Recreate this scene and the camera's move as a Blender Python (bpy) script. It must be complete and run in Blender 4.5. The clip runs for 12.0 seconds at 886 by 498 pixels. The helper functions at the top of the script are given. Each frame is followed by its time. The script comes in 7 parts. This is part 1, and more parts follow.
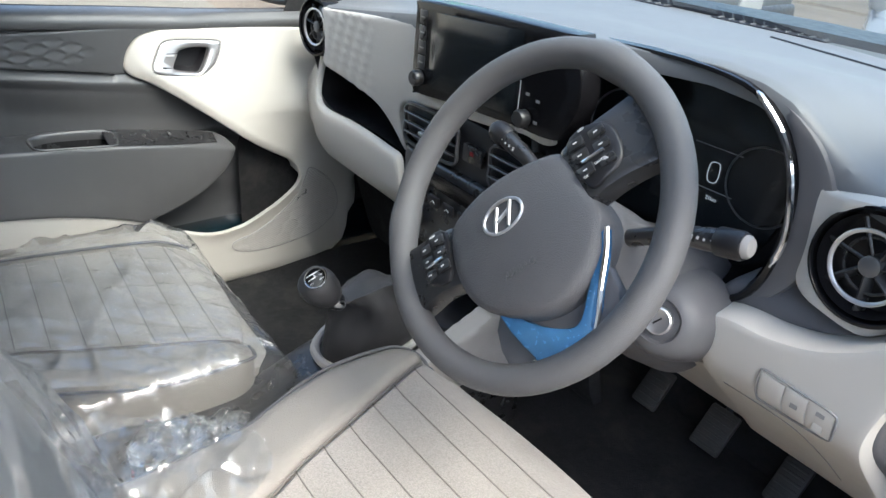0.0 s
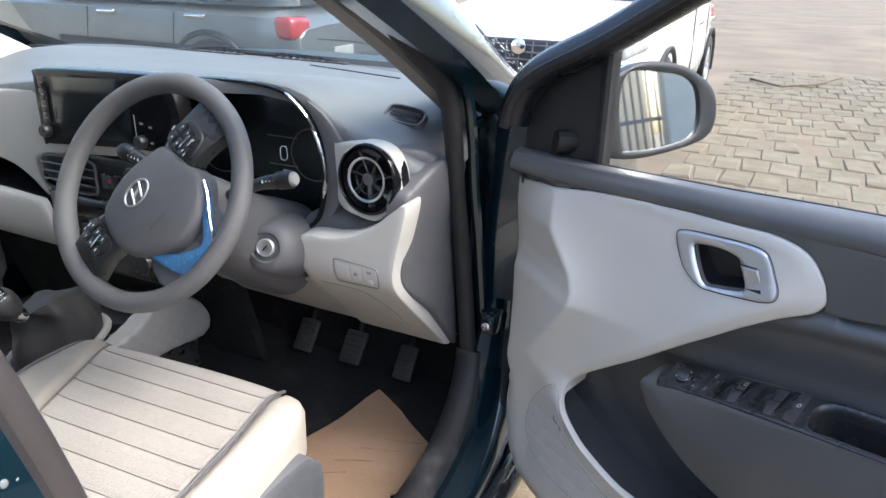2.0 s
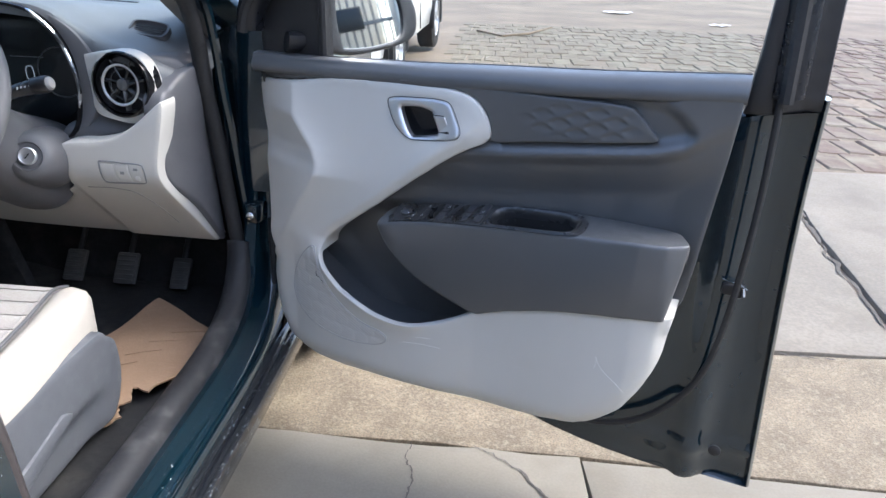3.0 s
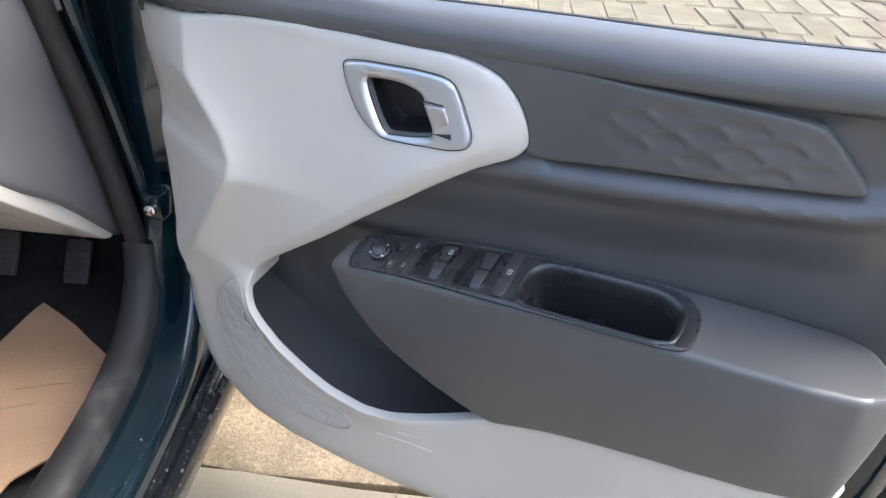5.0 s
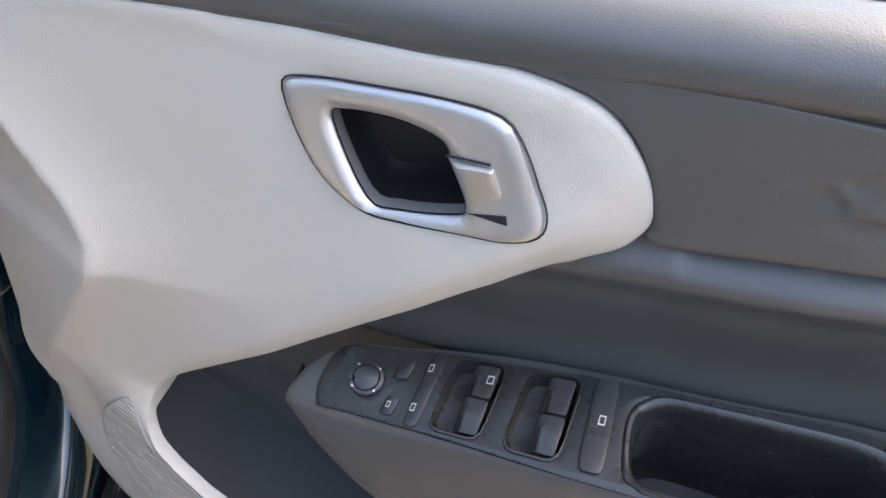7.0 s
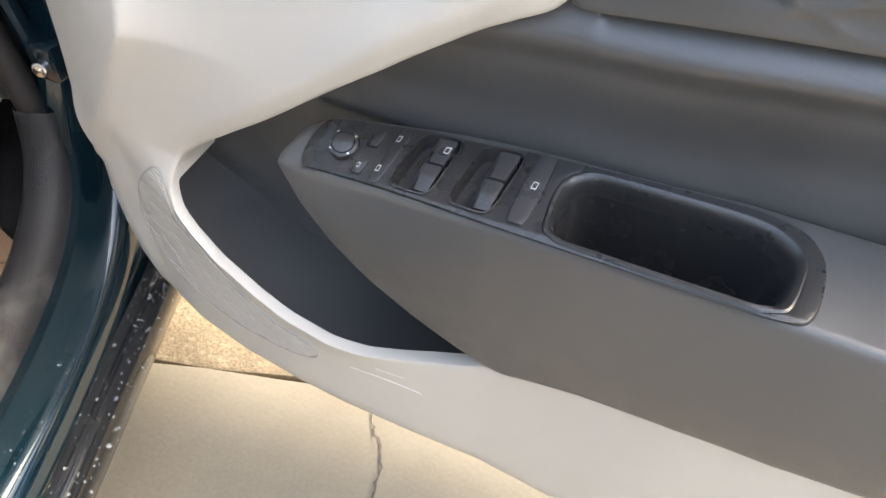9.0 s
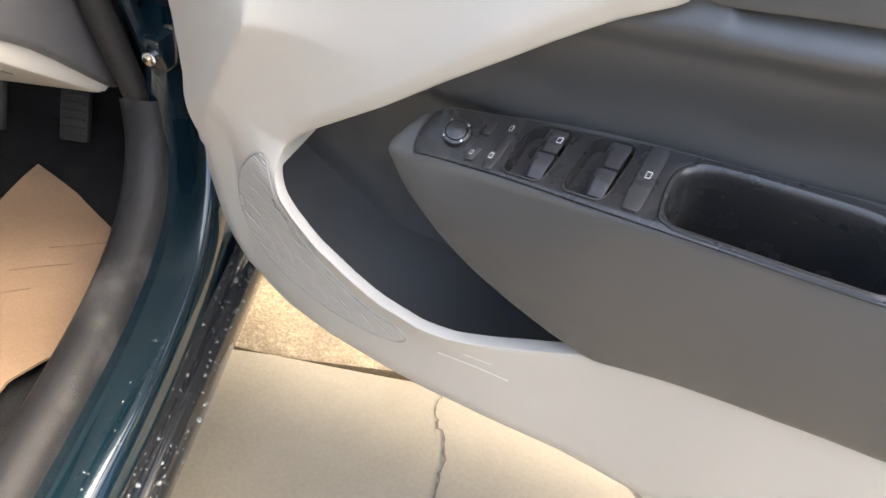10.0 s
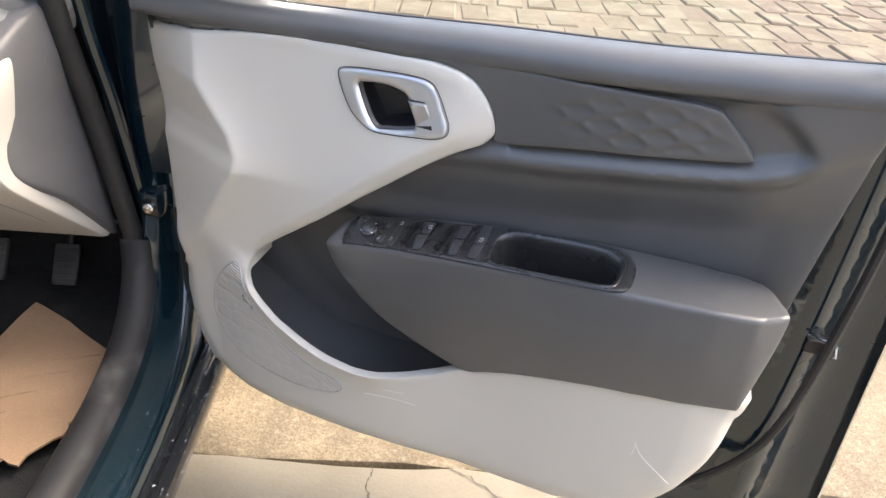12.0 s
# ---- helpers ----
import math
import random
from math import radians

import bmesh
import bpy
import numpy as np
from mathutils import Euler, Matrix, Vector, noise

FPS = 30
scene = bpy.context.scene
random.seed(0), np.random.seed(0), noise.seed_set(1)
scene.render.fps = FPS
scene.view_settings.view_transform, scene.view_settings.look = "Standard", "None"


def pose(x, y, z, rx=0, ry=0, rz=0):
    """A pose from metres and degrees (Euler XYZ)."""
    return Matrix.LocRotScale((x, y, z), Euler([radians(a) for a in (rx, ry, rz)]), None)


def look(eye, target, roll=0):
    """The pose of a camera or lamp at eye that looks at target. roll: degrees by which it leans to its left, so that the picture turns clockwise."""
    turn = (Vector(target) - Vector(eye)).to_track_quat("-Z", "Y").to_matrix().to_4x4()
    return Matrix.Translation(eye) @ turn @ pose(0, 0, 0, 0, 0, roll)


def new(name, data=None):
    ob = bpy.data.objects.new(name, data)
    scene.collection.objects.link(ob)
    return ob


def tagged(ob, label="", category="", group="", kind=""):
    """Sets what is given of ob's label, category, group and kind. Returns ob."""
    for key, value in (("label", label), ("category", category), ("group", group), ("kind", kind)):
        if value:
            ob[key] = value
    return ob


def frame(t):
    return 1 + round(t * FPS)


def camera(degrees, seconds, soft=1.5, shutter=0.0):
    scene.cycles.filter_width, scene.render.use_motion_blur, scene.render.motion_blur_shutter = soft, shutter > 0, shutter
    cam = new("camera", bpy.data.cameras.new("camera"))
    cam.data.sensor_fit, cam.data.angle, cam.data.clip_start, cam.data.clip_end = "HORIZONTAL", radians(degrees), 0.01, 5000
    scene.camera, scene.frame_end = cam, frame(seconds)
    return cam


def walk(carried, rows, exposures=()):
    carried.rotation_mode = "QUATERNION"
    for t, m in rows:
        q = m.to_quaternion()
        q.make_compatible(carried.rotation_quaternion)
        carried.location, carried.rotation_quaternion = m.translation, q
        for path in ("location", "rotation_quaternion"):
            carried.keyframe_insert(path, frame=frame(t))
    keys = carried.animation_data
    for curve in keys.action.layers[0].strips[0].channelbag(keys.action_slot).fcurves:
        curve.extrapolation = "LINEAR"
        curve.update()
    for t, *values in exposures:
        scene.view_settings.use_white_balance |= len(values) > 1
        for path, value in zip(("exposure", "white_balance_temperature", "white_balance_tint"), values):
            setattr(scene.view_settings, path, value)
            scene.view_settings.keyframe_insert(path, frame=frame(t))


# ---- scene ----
cam = camera(64.1, 12.0)
PATH = [
    (0, (0.834, -0.273, 1.196), (-0.565, 0.814, 0.268), 4.9),
    (0.5, (0.899, -0.32, 1.218), (-0.496, 0.844, 0.382), 4.4),
    (1, (1.051, -0.423, 1.229), (-0.309, 0.823, 0.455), 3.1),
    (1.5, (1.157, -0.49, 1.237), (-0.032, 0.932, 0.487), 2.2),
    (2, (1.202, -0.561, 1.224), (0.426, 1.13, 0.491), 1.6),
    (2.5, (1.232, -0.718, 1.193), (0.889, 1.103, 0.439), 1.0),
    (3, (1.323, -0.85, 1.157), (1.175, 0.979, 0.361), 2.0),
    (3.2, (1.378, -0.909, 1.151), (1.249, 0.917, 0.344), 2.3),
    (4.8, (1.258, -0.382, 1.149), (1.201, 1.141, 0.193), 2.5),
    (5, (1.269, -0.260, 1.149), (1.166, 1.218, 0.126), 2.9),
    (5.5, (1.225, -0.024, 1.116), (1.142, 1.381, -0.007), 2.0),
    (6, (1.139, 0.152, 1.094), (1.252, 1.511, -0.081), 2.1),
    (6.3, (1.111, 0.200, 1.094), (1.365, 1.435, -0.191), 4.1),
    (6.5, (1.124, 0.165, 1.076), (1.319, 1.521, -0.092), 3.2),
    (7, (1.168, 0.075, 1.076), (1.304, 1.435, -0.095), 3.9),
    (7.5, (1.248, -0.016, 1.081), (1.288, 1.288, -0.159), 4.1),
    (7.7, (1.270, -0.026, 1.082), (1.288, 1.268, -0.170), 3.6),
    (9.3, (1.235, -0.041, 1.049), (1.187, 1.157, -0.294), 4.4),
    (9.5, (1.226, -0.045, 1.051), (1.161, 1.153, -0.291), 4.0),
    (10, (1.193, -0.073, 1.052), (1.073, 1.139, -0.273), 3.6),
    (10.5, (1.099, -0.084, 1.062), (0.950, 1.214, -0.176), 3.1),
    (10.8, (1.058, -0.080, 1.120), (0.997, 1.281, -0.056), 2.7),
    (11, (1.053, -0.104, 1.143), (1.058, 1.308, 0.026), 3.5),
    (11.5, (1.109, -0.231, 1.171), (1.176, 1.247, 0.146), 4.3),
    (12, (1.231, -0.419, 1.180), (1.272, 1.099, 0.213), 4.3),
]
LIGHT = [
    (0.0, 2.42, 6200, 6), (1.0, 2.32, 6000, 6), (2.0, 2.34, 6300, 8), (3.0, 2.28, 5850, 8), (5.0, 2.8, 6500, 8), (5.5, 3.0, 7600, 8), (6.0, 2.6, 7600, 8), (6.5, 2.36, 6700, 10),
    (7.0, 2.72, 7000, 10), (7.5, 3.08, 7700, 8), (9.5, 3.2, 7600, 8), (10.5, 3.1, 7700, 10), (11.0, 2.95, 7600, 8), (11.5, 2.88, 7600, 10), (12.0, 2.78, 7300, 10),
]
walk(cam, [(t, look(eye, target, roll)) for t, eye, target, roll in PATH], LIGHT)

from mathutils import geometry

# ---- world, sun ----
world = bpy.data.worlds.new("world")
scene.world = world
world.use_nodes = True
_wn = world.node_tree
_sky = _wn.nodes.new("ShaderNodeTexSky")
_sky.sky_type, _sky.sun_disc = "NISHITA", False
_sky.sun_elevation, _sky.sun_rotation = radians(52), radians(80)
_sky.air_density, _sky.dust_density, _sky.ozone_density = 1.0, 4.0, 1.0
_wn.links.new(_sky.outputs[0], _wn.nodes["Background"].inputs[0])
_wn.nodes["Background"].inputs[1].default_value = 0.15
sun = new("sun", bpy.data.lights.new("sun", "SUN"))
sun.data.energy, sun.data.angle, sun.data.color = 0.65, radians(30), (1.0, 0.96, 0.9)
sun.matrix_world = look((7.5, 1.3, 10.0), (0, 0, 0))


# ---- materials ----
def mat(name, base, rough=0.5, metal=0.0, vary=0.12, scale=6.0, grain=0.0, grain_scale=400.0, bump=0.0, bump_scale=300.0,
        dirt=0.0, dirt_col=(0.4, 0.36, 0.3), dirt_scale=3.0, coat=0.0, spec=0.5, sheen=0.0, voronoi=False, rough_vary=0.08, alpha=1.0, trans=0.0):
    """Principled material with broad mottling, fine grain, relief and optional dirt."""
    m = bpy.data.materials.new(name)
    m.use_nodes = True
    nt = m.node_tree
    b = nt.nodes["Principled BSDF"]
    co = nt.nodes.new("ShaderNodeTexCoord")

    def noise_tex(s, detail=4.0):
        n = nt.nodes.new("ShaderNodeTexNoise")
        n.inputs["Scale"].default_value, n.inputs["Detail"].default_value = s, detail
        nt.links.new(co.outputs["Object"], n.inputs["Vector"])
        return n

    def mix(fac, a, c):
        x = nt.nodes.new("ShaderNodeMix")
        x.data_type = "RGBA"
        nt.links.new(fac, x.inputs[0])
        for sock, v in ((x.inputs[6], a), (x.inputs[7], c)):
            if isinstance(v, tuple):
                sock.default_value = (*v, 1)
            else:
                nt.links.new(v, sock)
        return x.outputs[2]

    def ramp(src, lo, hi, a=0.0, c=1.0):
        x = nt.nodes.new("ShaderNodeMapRange")
        nt.links.new(src, x.inputs[0])
        for i, v in enumerate((lo, hi, a, c)):
            x.inputs[i + 1].default_value = v
        return x.outputs[0]

    big = noise_tex(scale)
    dark = tuple(v * (1 - vary) for v in base)
    lite = tuple(min(1.0, v * (1 + vary)) for v in base)
    col = mix(ramp(big.outputs[0], 0.3, 0.7), dark, lite)
    fine = noise_tex(grain_scale, 2.0)
    if grain:
        col = mix(ramp(fine.outputs[0], 0.35, 0.65, 0.0, grain), col, tuple(v * 0.45 for v in base))
    if dirt:
        d = noise_tex(dirt_scale, 8.0)
        col = mix(ramp(d.outputs[0], 0.52, 0.72, 0.0, dirt), col, dirt_col)
    nt.links.new(col, b.inputs["Base Color"])
    mid = noise_tex(scale * 7)
    nt.links.new(ramp(mid.outputs[0], 0.3, 0.7, max(0.02, rough - rough_vary), min(1.0, rough + rough_vary)), b.inputs["Roughness"])
    b.inputs["Metallic"].default_value = metal
    b.inputs["Specular IOR Level"].default_value = spec
    b.inputs["Coat Weight"].default_value = coat
    b.inputs["Coat Roughness"].default_value = 0.04
    b.inputs["Sheen Weight"].default_value = sheen
    b.inputs["Alpha"].default_value = alpha
    b.inputs["Transmission Weight"].default_value = trans
    if bump:
        if voronoi:
            t = nt.nodes.new("ShaderNodeTexVoronoi")
            t.inputs["Scale"].default_value = bump_scale
            nt.links.new(co.outputs["Object"], t.inputs["Vector"])
            h = t.outputs["Distance"]
        else:
            h = noise_tex(bump_scale, 3.0).outputs[0]
        bp = nt.nodes.new("ShaderNodeBump")
        bp.inputs["Strength"].default_value, bp.inputs["Distance"].default_value = bump, 0.002
        nt.links.new(h, bp.inputs["Height"])
        nt.links.new(bp.outputs[0], b.inputs["Normal"])
    return m


def glass(name, tint, rough=0.0, weight=0.9):
    """Thin glazing: see-through with a clear reflection."""
    m = bpy.data.materials.new(name)
    m.use_nodes = True
    nt = m.node_tree
    nt.nodes.clear()
    out = nt.nodes.new("ShaderNodeOutputMaterial")
    clear, gloss, mx, fr = (nt.nodes.new(k) for k in ("ShaderNodeBsdfTransparent", "ShaderNodeBsdfGlossy", "ShaderNodeMixShader", "ShaderNodeFresnel"))
    clear.inputs[0].default_value = (*tint, 1)
    gloss.inputs["Roughness"].default_value = rough
    fr.inputs[0].default_value = 1.45
    nt.links.new(fr.outputs[0], mx.inputs[0])
    nt.links.new(clear.outputs[0], mx.inputs[1])
    nt.links.new(gloss.outputs[0], mx.inputs[2])
    nt.links.new(mx.outputs[0], out.inputs[0])
    return m


GREY = mat("light_grey_plastic", (0.5, 0.484, 0.445), 0.44, vary=0.03, scale=4, bump=0.2, bump_scale=950, rough_vary=0.05, dirt=0.06, dirt_col=(0.36, 0.345, 0.32), dirt_scale=9)
GREY2 = mat("grey_quilt_plastic", (0.33, 0.32, 0.305), 0.5, vary=0.04, bump=0.3, bump_scale=900)
DARK = mat("charcoal_plastic", (0.074, 0.0755, 0.078), 0.36, vary=0.08, scale=5, spec=0.65, bump=0.12, bump_scale=1000, dirt=0.14, dirt_col=(0.16, 0.155, 0.15), dirt_scale=5)
DASH = mat("slate_dash_top", (0.135, 0.143, 0.15), 0.5, vary=0.06, scale=2, bump=0.12, bump_scale=1100, rough_vary=0.02)
DASHD = mat("slate_dash_side", (0.1, 0.1, 0.106), 0.48, vary=0.06, scale=4, bump=0.14, bump_scale=1300, voronoi=True)
BLACK = mat("black_plastic", (0.012, 0.012, 0.014), 0.4, vary=0.15, bump=0.2, bump_scale=700)
RUBBER = mat("black_rubber", (0.014, 0.014, 0.015), 0.62, vary=0.2, scale=20, bump=0.15, bump_scale=300)
PIANO = mat("gloss_black", (0.006, 0.006, 0.007), 0.2, vary=0.1, spec=0.3, rough_vary=0.03)
SCREEN = mat("screen_glass", (0.008, 0.011, 0.013), 0.16, vary=0.1, coat=0.0, rough_vary=0.03)
WHEELG = mat("wheel_grey_rubber", (0.1, 0.1, 0.103), 0.52, vary=0.06, bump=0.3, bump_scale=1100, voronoi=True)
PADG = mat("hub_grey", (0.085, 0.085, 0.09), 0.5, vary=0.06, bump=0.4, bump_scale=900, voronoi=True)
SATIN = mat("satin_silver", (0.55, 0.55, 0.555), 0.38, metal=0.85, vary=0.02, rough_vary=0.03)
# Darker copy of the cream leatherette; the inner bolster's shade is in the colour.
SHADED_LEATHER = mat("shaded_leatherette", (0.25, 0.232, 0.21), 0.5, vary=0.05, scale=6, bump=0.3, bump_scale=600, voronoi=True)
CHROME = mat("chrome", (0.78, 0.78, 0.8), 0.1, metal=1.0, vary=0.04, rough_vary=0.04)
BLUEF = mat("blue_protective_film", (0.06, 0.2, 0.42), 0.22, metal=0.5, vary=0.3, scale=30, coat=0.7)
PAINT = mat("teal_metallic_paint", (0.0035, 0.02, 0.032), 0.17, metal=0.45, vary=0.12, scale=3, grain=0.3, grain_scale=2500, coat=1.0, rough_vary=0.05, dirt=0.03, dirt_col=(0.1, 0.11, 0.11), dirt_scale=9)
PAINTIN = mat("teal_inner_paint", (0.004, 0.015, 0.024), 0.2, metal=0.3, vary=0.2, scale=4, coat=0.8, dirt=0.06, dirt_col=(0.05, 0.055, 0.05), dirt_scale=14)
FABRIC = mat("greige_woven_fabric", (0.32, 0.3, 0.275), 0.85, vary=0.06, scale=9, grain=0.4, grain_scale=520, bump=0.8, bump_scale=520, sheen=0.2)
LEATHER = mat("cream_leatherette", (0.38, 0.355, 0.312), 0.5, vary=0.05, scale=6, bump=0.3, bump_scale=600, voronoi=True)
CARPET = mat("black_carpet", (0.012, 0.0125, 0.014), 0.95, vary=0.4, scale=12, grain=0.5, grain_scale=700, bump=0.8, bump_scale=500, dirt=0.35, dirt_col=(0.06, 0.056, 0.05), dirt_scale=16)
CARD = mat("brown_cardboard", (0.29, 0.19, 0.12), 0.85, vary=0.12, scale=7, grain=0.2, grain_scale=300, bump=0.3, bump_scale=60, dirt=0.25, dirt_col=(0.24, 0.15, 0.09), dirt_scale=6)
BOOT = mat("black_leatherette", (0.03, 0.03, 0.032), 0.5, vary=0.1, bump=0.3, bump_scale=600, voronoi=True)
WHITEINK = mat("white_print", (0.7, 0.7, 0.7), 0.5, vary=0.03)
GREYINK = mat("grey_print", (0.22, 0.22, 0.22), 0.5, vary=0.03)
GLASS = glass("window_glass", (0.90, 0.93, 0.92))
WSCREEN = glass("windscreen_glass", (0.62, 0.69, 0.69))


# ---- mesh helpers ----
def thing(name, loc, label, category, group="", kind=""):
    e = new(name)
    e.empty_display_size = 0.05
    e.location = loc
    return tagged(e, label, category, group, kind)


def part(name, bm, material, parent=None, label="", smooth=True):
    """Links a bmesh, in world places, as one mesh object under a thing or under a part."""
    me = bpy.data.meshes.new(name)
    bm.to_mesh(me)
    bm.free()
    me.materials.append(material)
    if smooth:
        me.shade_smooth()
        me.set_sharp_from_angle(angle=radians(42))
    ob = new(name, me)
    if parent is not None:
        ob.parent = parent
        if parent.type == "EMPTY":
            ob.matrix_parent_inverse = Matrix.Translation(parent.location).inverted()
    return tagged(ob, label)


def curve_pts(pts, k=5, closed=True):
    """A smooth line through points; a point given twice is a corner."""
    p = [np.array(q, float) for q in pts]
    n, out = len(p), []
    for i in range(n if closed else n - 1):
        a, b, c, d = (p[(i + j) % n] if closed else p[min(max(i + j, 0), n - 1)] for j in (-1, 0, 1, 2))
        if np.allclose(b, c):
            continue
        for s in range(k):
            t = s / k
            out.append(0.5 * (2 * b + (c - a) * t + (2 * a - 5 * b + 4 * c - d) * t * t + (3 * b - a - 3 * c + d) * t ** 3))
    if not closed:
        out.append(p[-1])
    return out


def dist_to(poly, pts):
    a = np.array(poly)
    b = np.roll(a, -1, axis=0)
    ab = b - a
    L = np.maximum((ab ** 2).sum(1), 1e-12)
    best = np.full(len(pts), 1e9)
    for i in range(len(a)):
        t = np.clip(((pts - a[i]) @ ab[i]) / L[i], 0, 1)
        best = np.minimum(best, np.hypot(*(pts - a[i] - t[:, None] * ab[i]).T))
    return best


def inside(poly, pts):
    a = np.array(poly)
    b = np.roll(a, -1, axis=0)
    hit = np.zeros(len(pts), bool)
    for (x0, y0), (x1, y1) in zip(a, b):
        if y0 != y1:
            c = ((y0 > pts[:, 1]) != (y1 > pts[:, 1])) & (pts[:, 0] < (x1 - x0) * (pts[:, 1] - y0) / (y1 - y0) + x0)
            hit ^= c
    return hit


def in_poly(poly, x, y):
    hit = False
    x0, y0 = poly[-1]
    for x1, y1 in poly:
        if (y0 > y) != (y1 > y) and x < (x1 - x0) * (y - y0) / (y1 - y0) + x0:
            hit = not hit
        x0, y0 = x1, y1
    return hit


def dense(poly, step):
    out = []
    for p, q in zip(poly, poly[1:] + poly[:1]):
        p, q = np.array(p, float), np.array(q, float)
        n = max(1, int(np.ceil(np.hypot(*(q - p)) / step)))
        out += [p + (q - p) * i / n for i in range(n)]
    return out


def sheet(outline, f, to, holes=(), step=0.012, r=0.004, skirt=0.012, back=None, hole_skirt=True):
    """A panel: the flat outline (a, b), raised by f(a, b), with rounded edges and a skirt that turns back; to(a, b, h) gives the place."""
    loops = [dense([tuple(p) for p in l], step * 0.7) for l in (outline, *holes)]
    rim = np.concatenate([np.array(l) for l in loops])
    lo, hi = rim.min(0), rim.max(0)
    gx, gy = np.meshgrid(np.arange(lo[0] + step / 2, hi[0], step), np.arange(lo[1] + step / 2, hi[1], step * 0.9))
    gx[1::2] += step / 2
    pts = np.stack([gx.ravel(), gy.ravel()], 1)
    keep = inside(loops[0], pts)
    for h in loops[1:]:
        keep &= ~inside(h, pts)
    pts = pts[keep]
    d = np.min([dist_to(l, pts) for l in loops], axis=0) if len(pts) else np.zeros(0)
    pts = pts[d > r * 1.3 + step * 0.2]
    rings = []
    if r > 0:
        for l in loops:
            a = np.array(l)
            tan = np.roll(a, -1, 0) - np.roll(a, 1, 0)
            nor = np.stack([-tan[:, 1], tan[:, 0]], 1)
            nor /= np.maximum(np.hypot(*nor.T), 1e-9)[:, None]
            for s in (1, -1):
                for q in (0.3, 1.0):
                    c = a + s * nor * r * q
                    ok = inside(loops[0], c)
                    for h in loops[1:]:
                        ok &= ~inside(h, c)
                    c = c[ok]
                    if len(c):
                        dd = np.min([dist_to(m, c) for m in loops], axis=0)
                        rings.append(c[dd > r * q * 0.8])
    allp = np.concatenate([rim, *rings, pts])
    edges, k = [], 0
    for l in loops:
        edges += [(k + i, k + (i + 1) % len(l)) for i in range(len(l))]
        k += len(l)
    v2, _, faces, *_ = geometry.delaunay_2d_cdt([Vector(p) for p in allp], edges, [], 0, 1e-6)
    P = np.array([tuple(v) for v in v2])
    d = np.min([dist_to(l, P) for l in loops], axis=0)
    drop = np.where(d < r, r - np.sqrt(np.maximum(r * r - (r - np.minimum(d, r)) ** 2, 0)), 0.0) if r > 0 else np.zeros(len(P))
    bm = bmesh.new()
    H = [f(p[0], p[1]) - q for p, q in zip(P, drop)]
    vs = [bm.verts.new(to(p[0], p[1], h)) for p, h in zip(P, H)]
    c = P.mean(0)
    up = Vector(to(c[0], c[1], 1.0)) - Vector(to(c[0], c[1], 0.0))
    T = [t for t in faces if len(set(t)) == 3]
    mid = np.array([P[list(t)].mean(0) for t in T])
    ok = inside(loops[0], mid)
    for l in loops[1:]:
        ok &= ~inside(l, mid)
    for t, good in zip(T, ok):
        if good:
            bm.faces.new([vs[i] for i in t])
    for v in [v for v in vs if not v.link_faces]:
        bm.verts.remove(v)
    bm.normal_update()
    if sum(fc.normal.dot(up) * fc.calc_area() for fc in bm.faces) < 0:
        for fc in bm.faces:
            fc.normal_flip()
    if skirt:
        bnd = [e for e in bm.edges if len(e.link_faces) == 1]
        low = {}
        pos = {v: i for i, v in enumerate(vs) if v.is_valid}
        if not hole_skirt:
            far = dist_to(loops[0], P) > 1e-5
            bnd = [e for e in bnd if not (far[pos[e.verts[0]]] and far[pos[e.verts[1]]])]
        for e in bnd:
            for v in e.verts:
                if v not in low:
                    i = pos[v]
                    low[v] = bm.verts.new(to(P[i][0], P[i][1], back(P[i][0], P[i][1]) if back is not None else H[i] - skirt))
        for e in bnd:
            l = e.link_loops[0]
            a, b = l.vert, l.link_loop_next.vert
            bm.faces.new((b, a, low[a], low[b]))
    bm.normal_update()
    return bm


def tube(path, radius, n=10, closed=False, flat=1.0, up=None, caps=True):
    """A round bar along a path; radius may be a list; flat squeezes it along up."""
    p = [Vector(q) for q in path]
    m = len(p)
    rad = radius if isinstance(radius, (list, tuple)) else [radius] * m
    bm = bmesh.new()
    rings, ref = [], Vector(up) if up is not None else None
    for i in range(m):
        a, b = (p[(i - 1) % m], p[(i + 1) % m]) if closed else (p[max(i - 1, 0)], p[min(i + 1, m - 1)])
        t = (b - a).normalized()
        if ref is None:
            ref = t.orthogonal()
        s = ref - t * ref.dot(t)
        s.normalize()
        w = t.cross(s)
        if up is None:
            ref = s
        rings.append([bm.verts.new(p[i] + rad[i] * (flat * math.cos(2 * math.pi * j / n) * s + math.sin(2 * math.pi * j / n) * w)) for j in range(n)])
    for i in range(m if closed else m - 1):
        A, B = rings[i], rings[(i + 1) % m]
        for j in range(n):
            bm.faces.new((A[j], A[(j + 1) % n], B[(j + 1) % n], B[j]))
    if caps and not closed:
        bm.faces.new(rings[0][::-1]), bm.faces.new(rings[-1])
    bmesh.ops.recalc_face_normals(bm, faces=bm.faces)
    return bm


def loft(rings, closed=True, cap0=False, cap1=False):
    bm = bmesh.new()
    R = [[bm.verts.new(q) for q in ring] for ring in rings]
    for A, B in zip(R, R[1:]):
        n = len(A)
        for j in range(n if closed else n - 1):
            bm.faces.new((A[j], A[(j + 1) % n], B[(j + 1) % n], B[j]))
    if cap0:
        bm.faces.new(R[0][::-1])
    if cap1:
        bm.faces.new(R[-1])
    bmesh.ops.recalc_face_normals(bm, faces=bm.faces)
    return bm


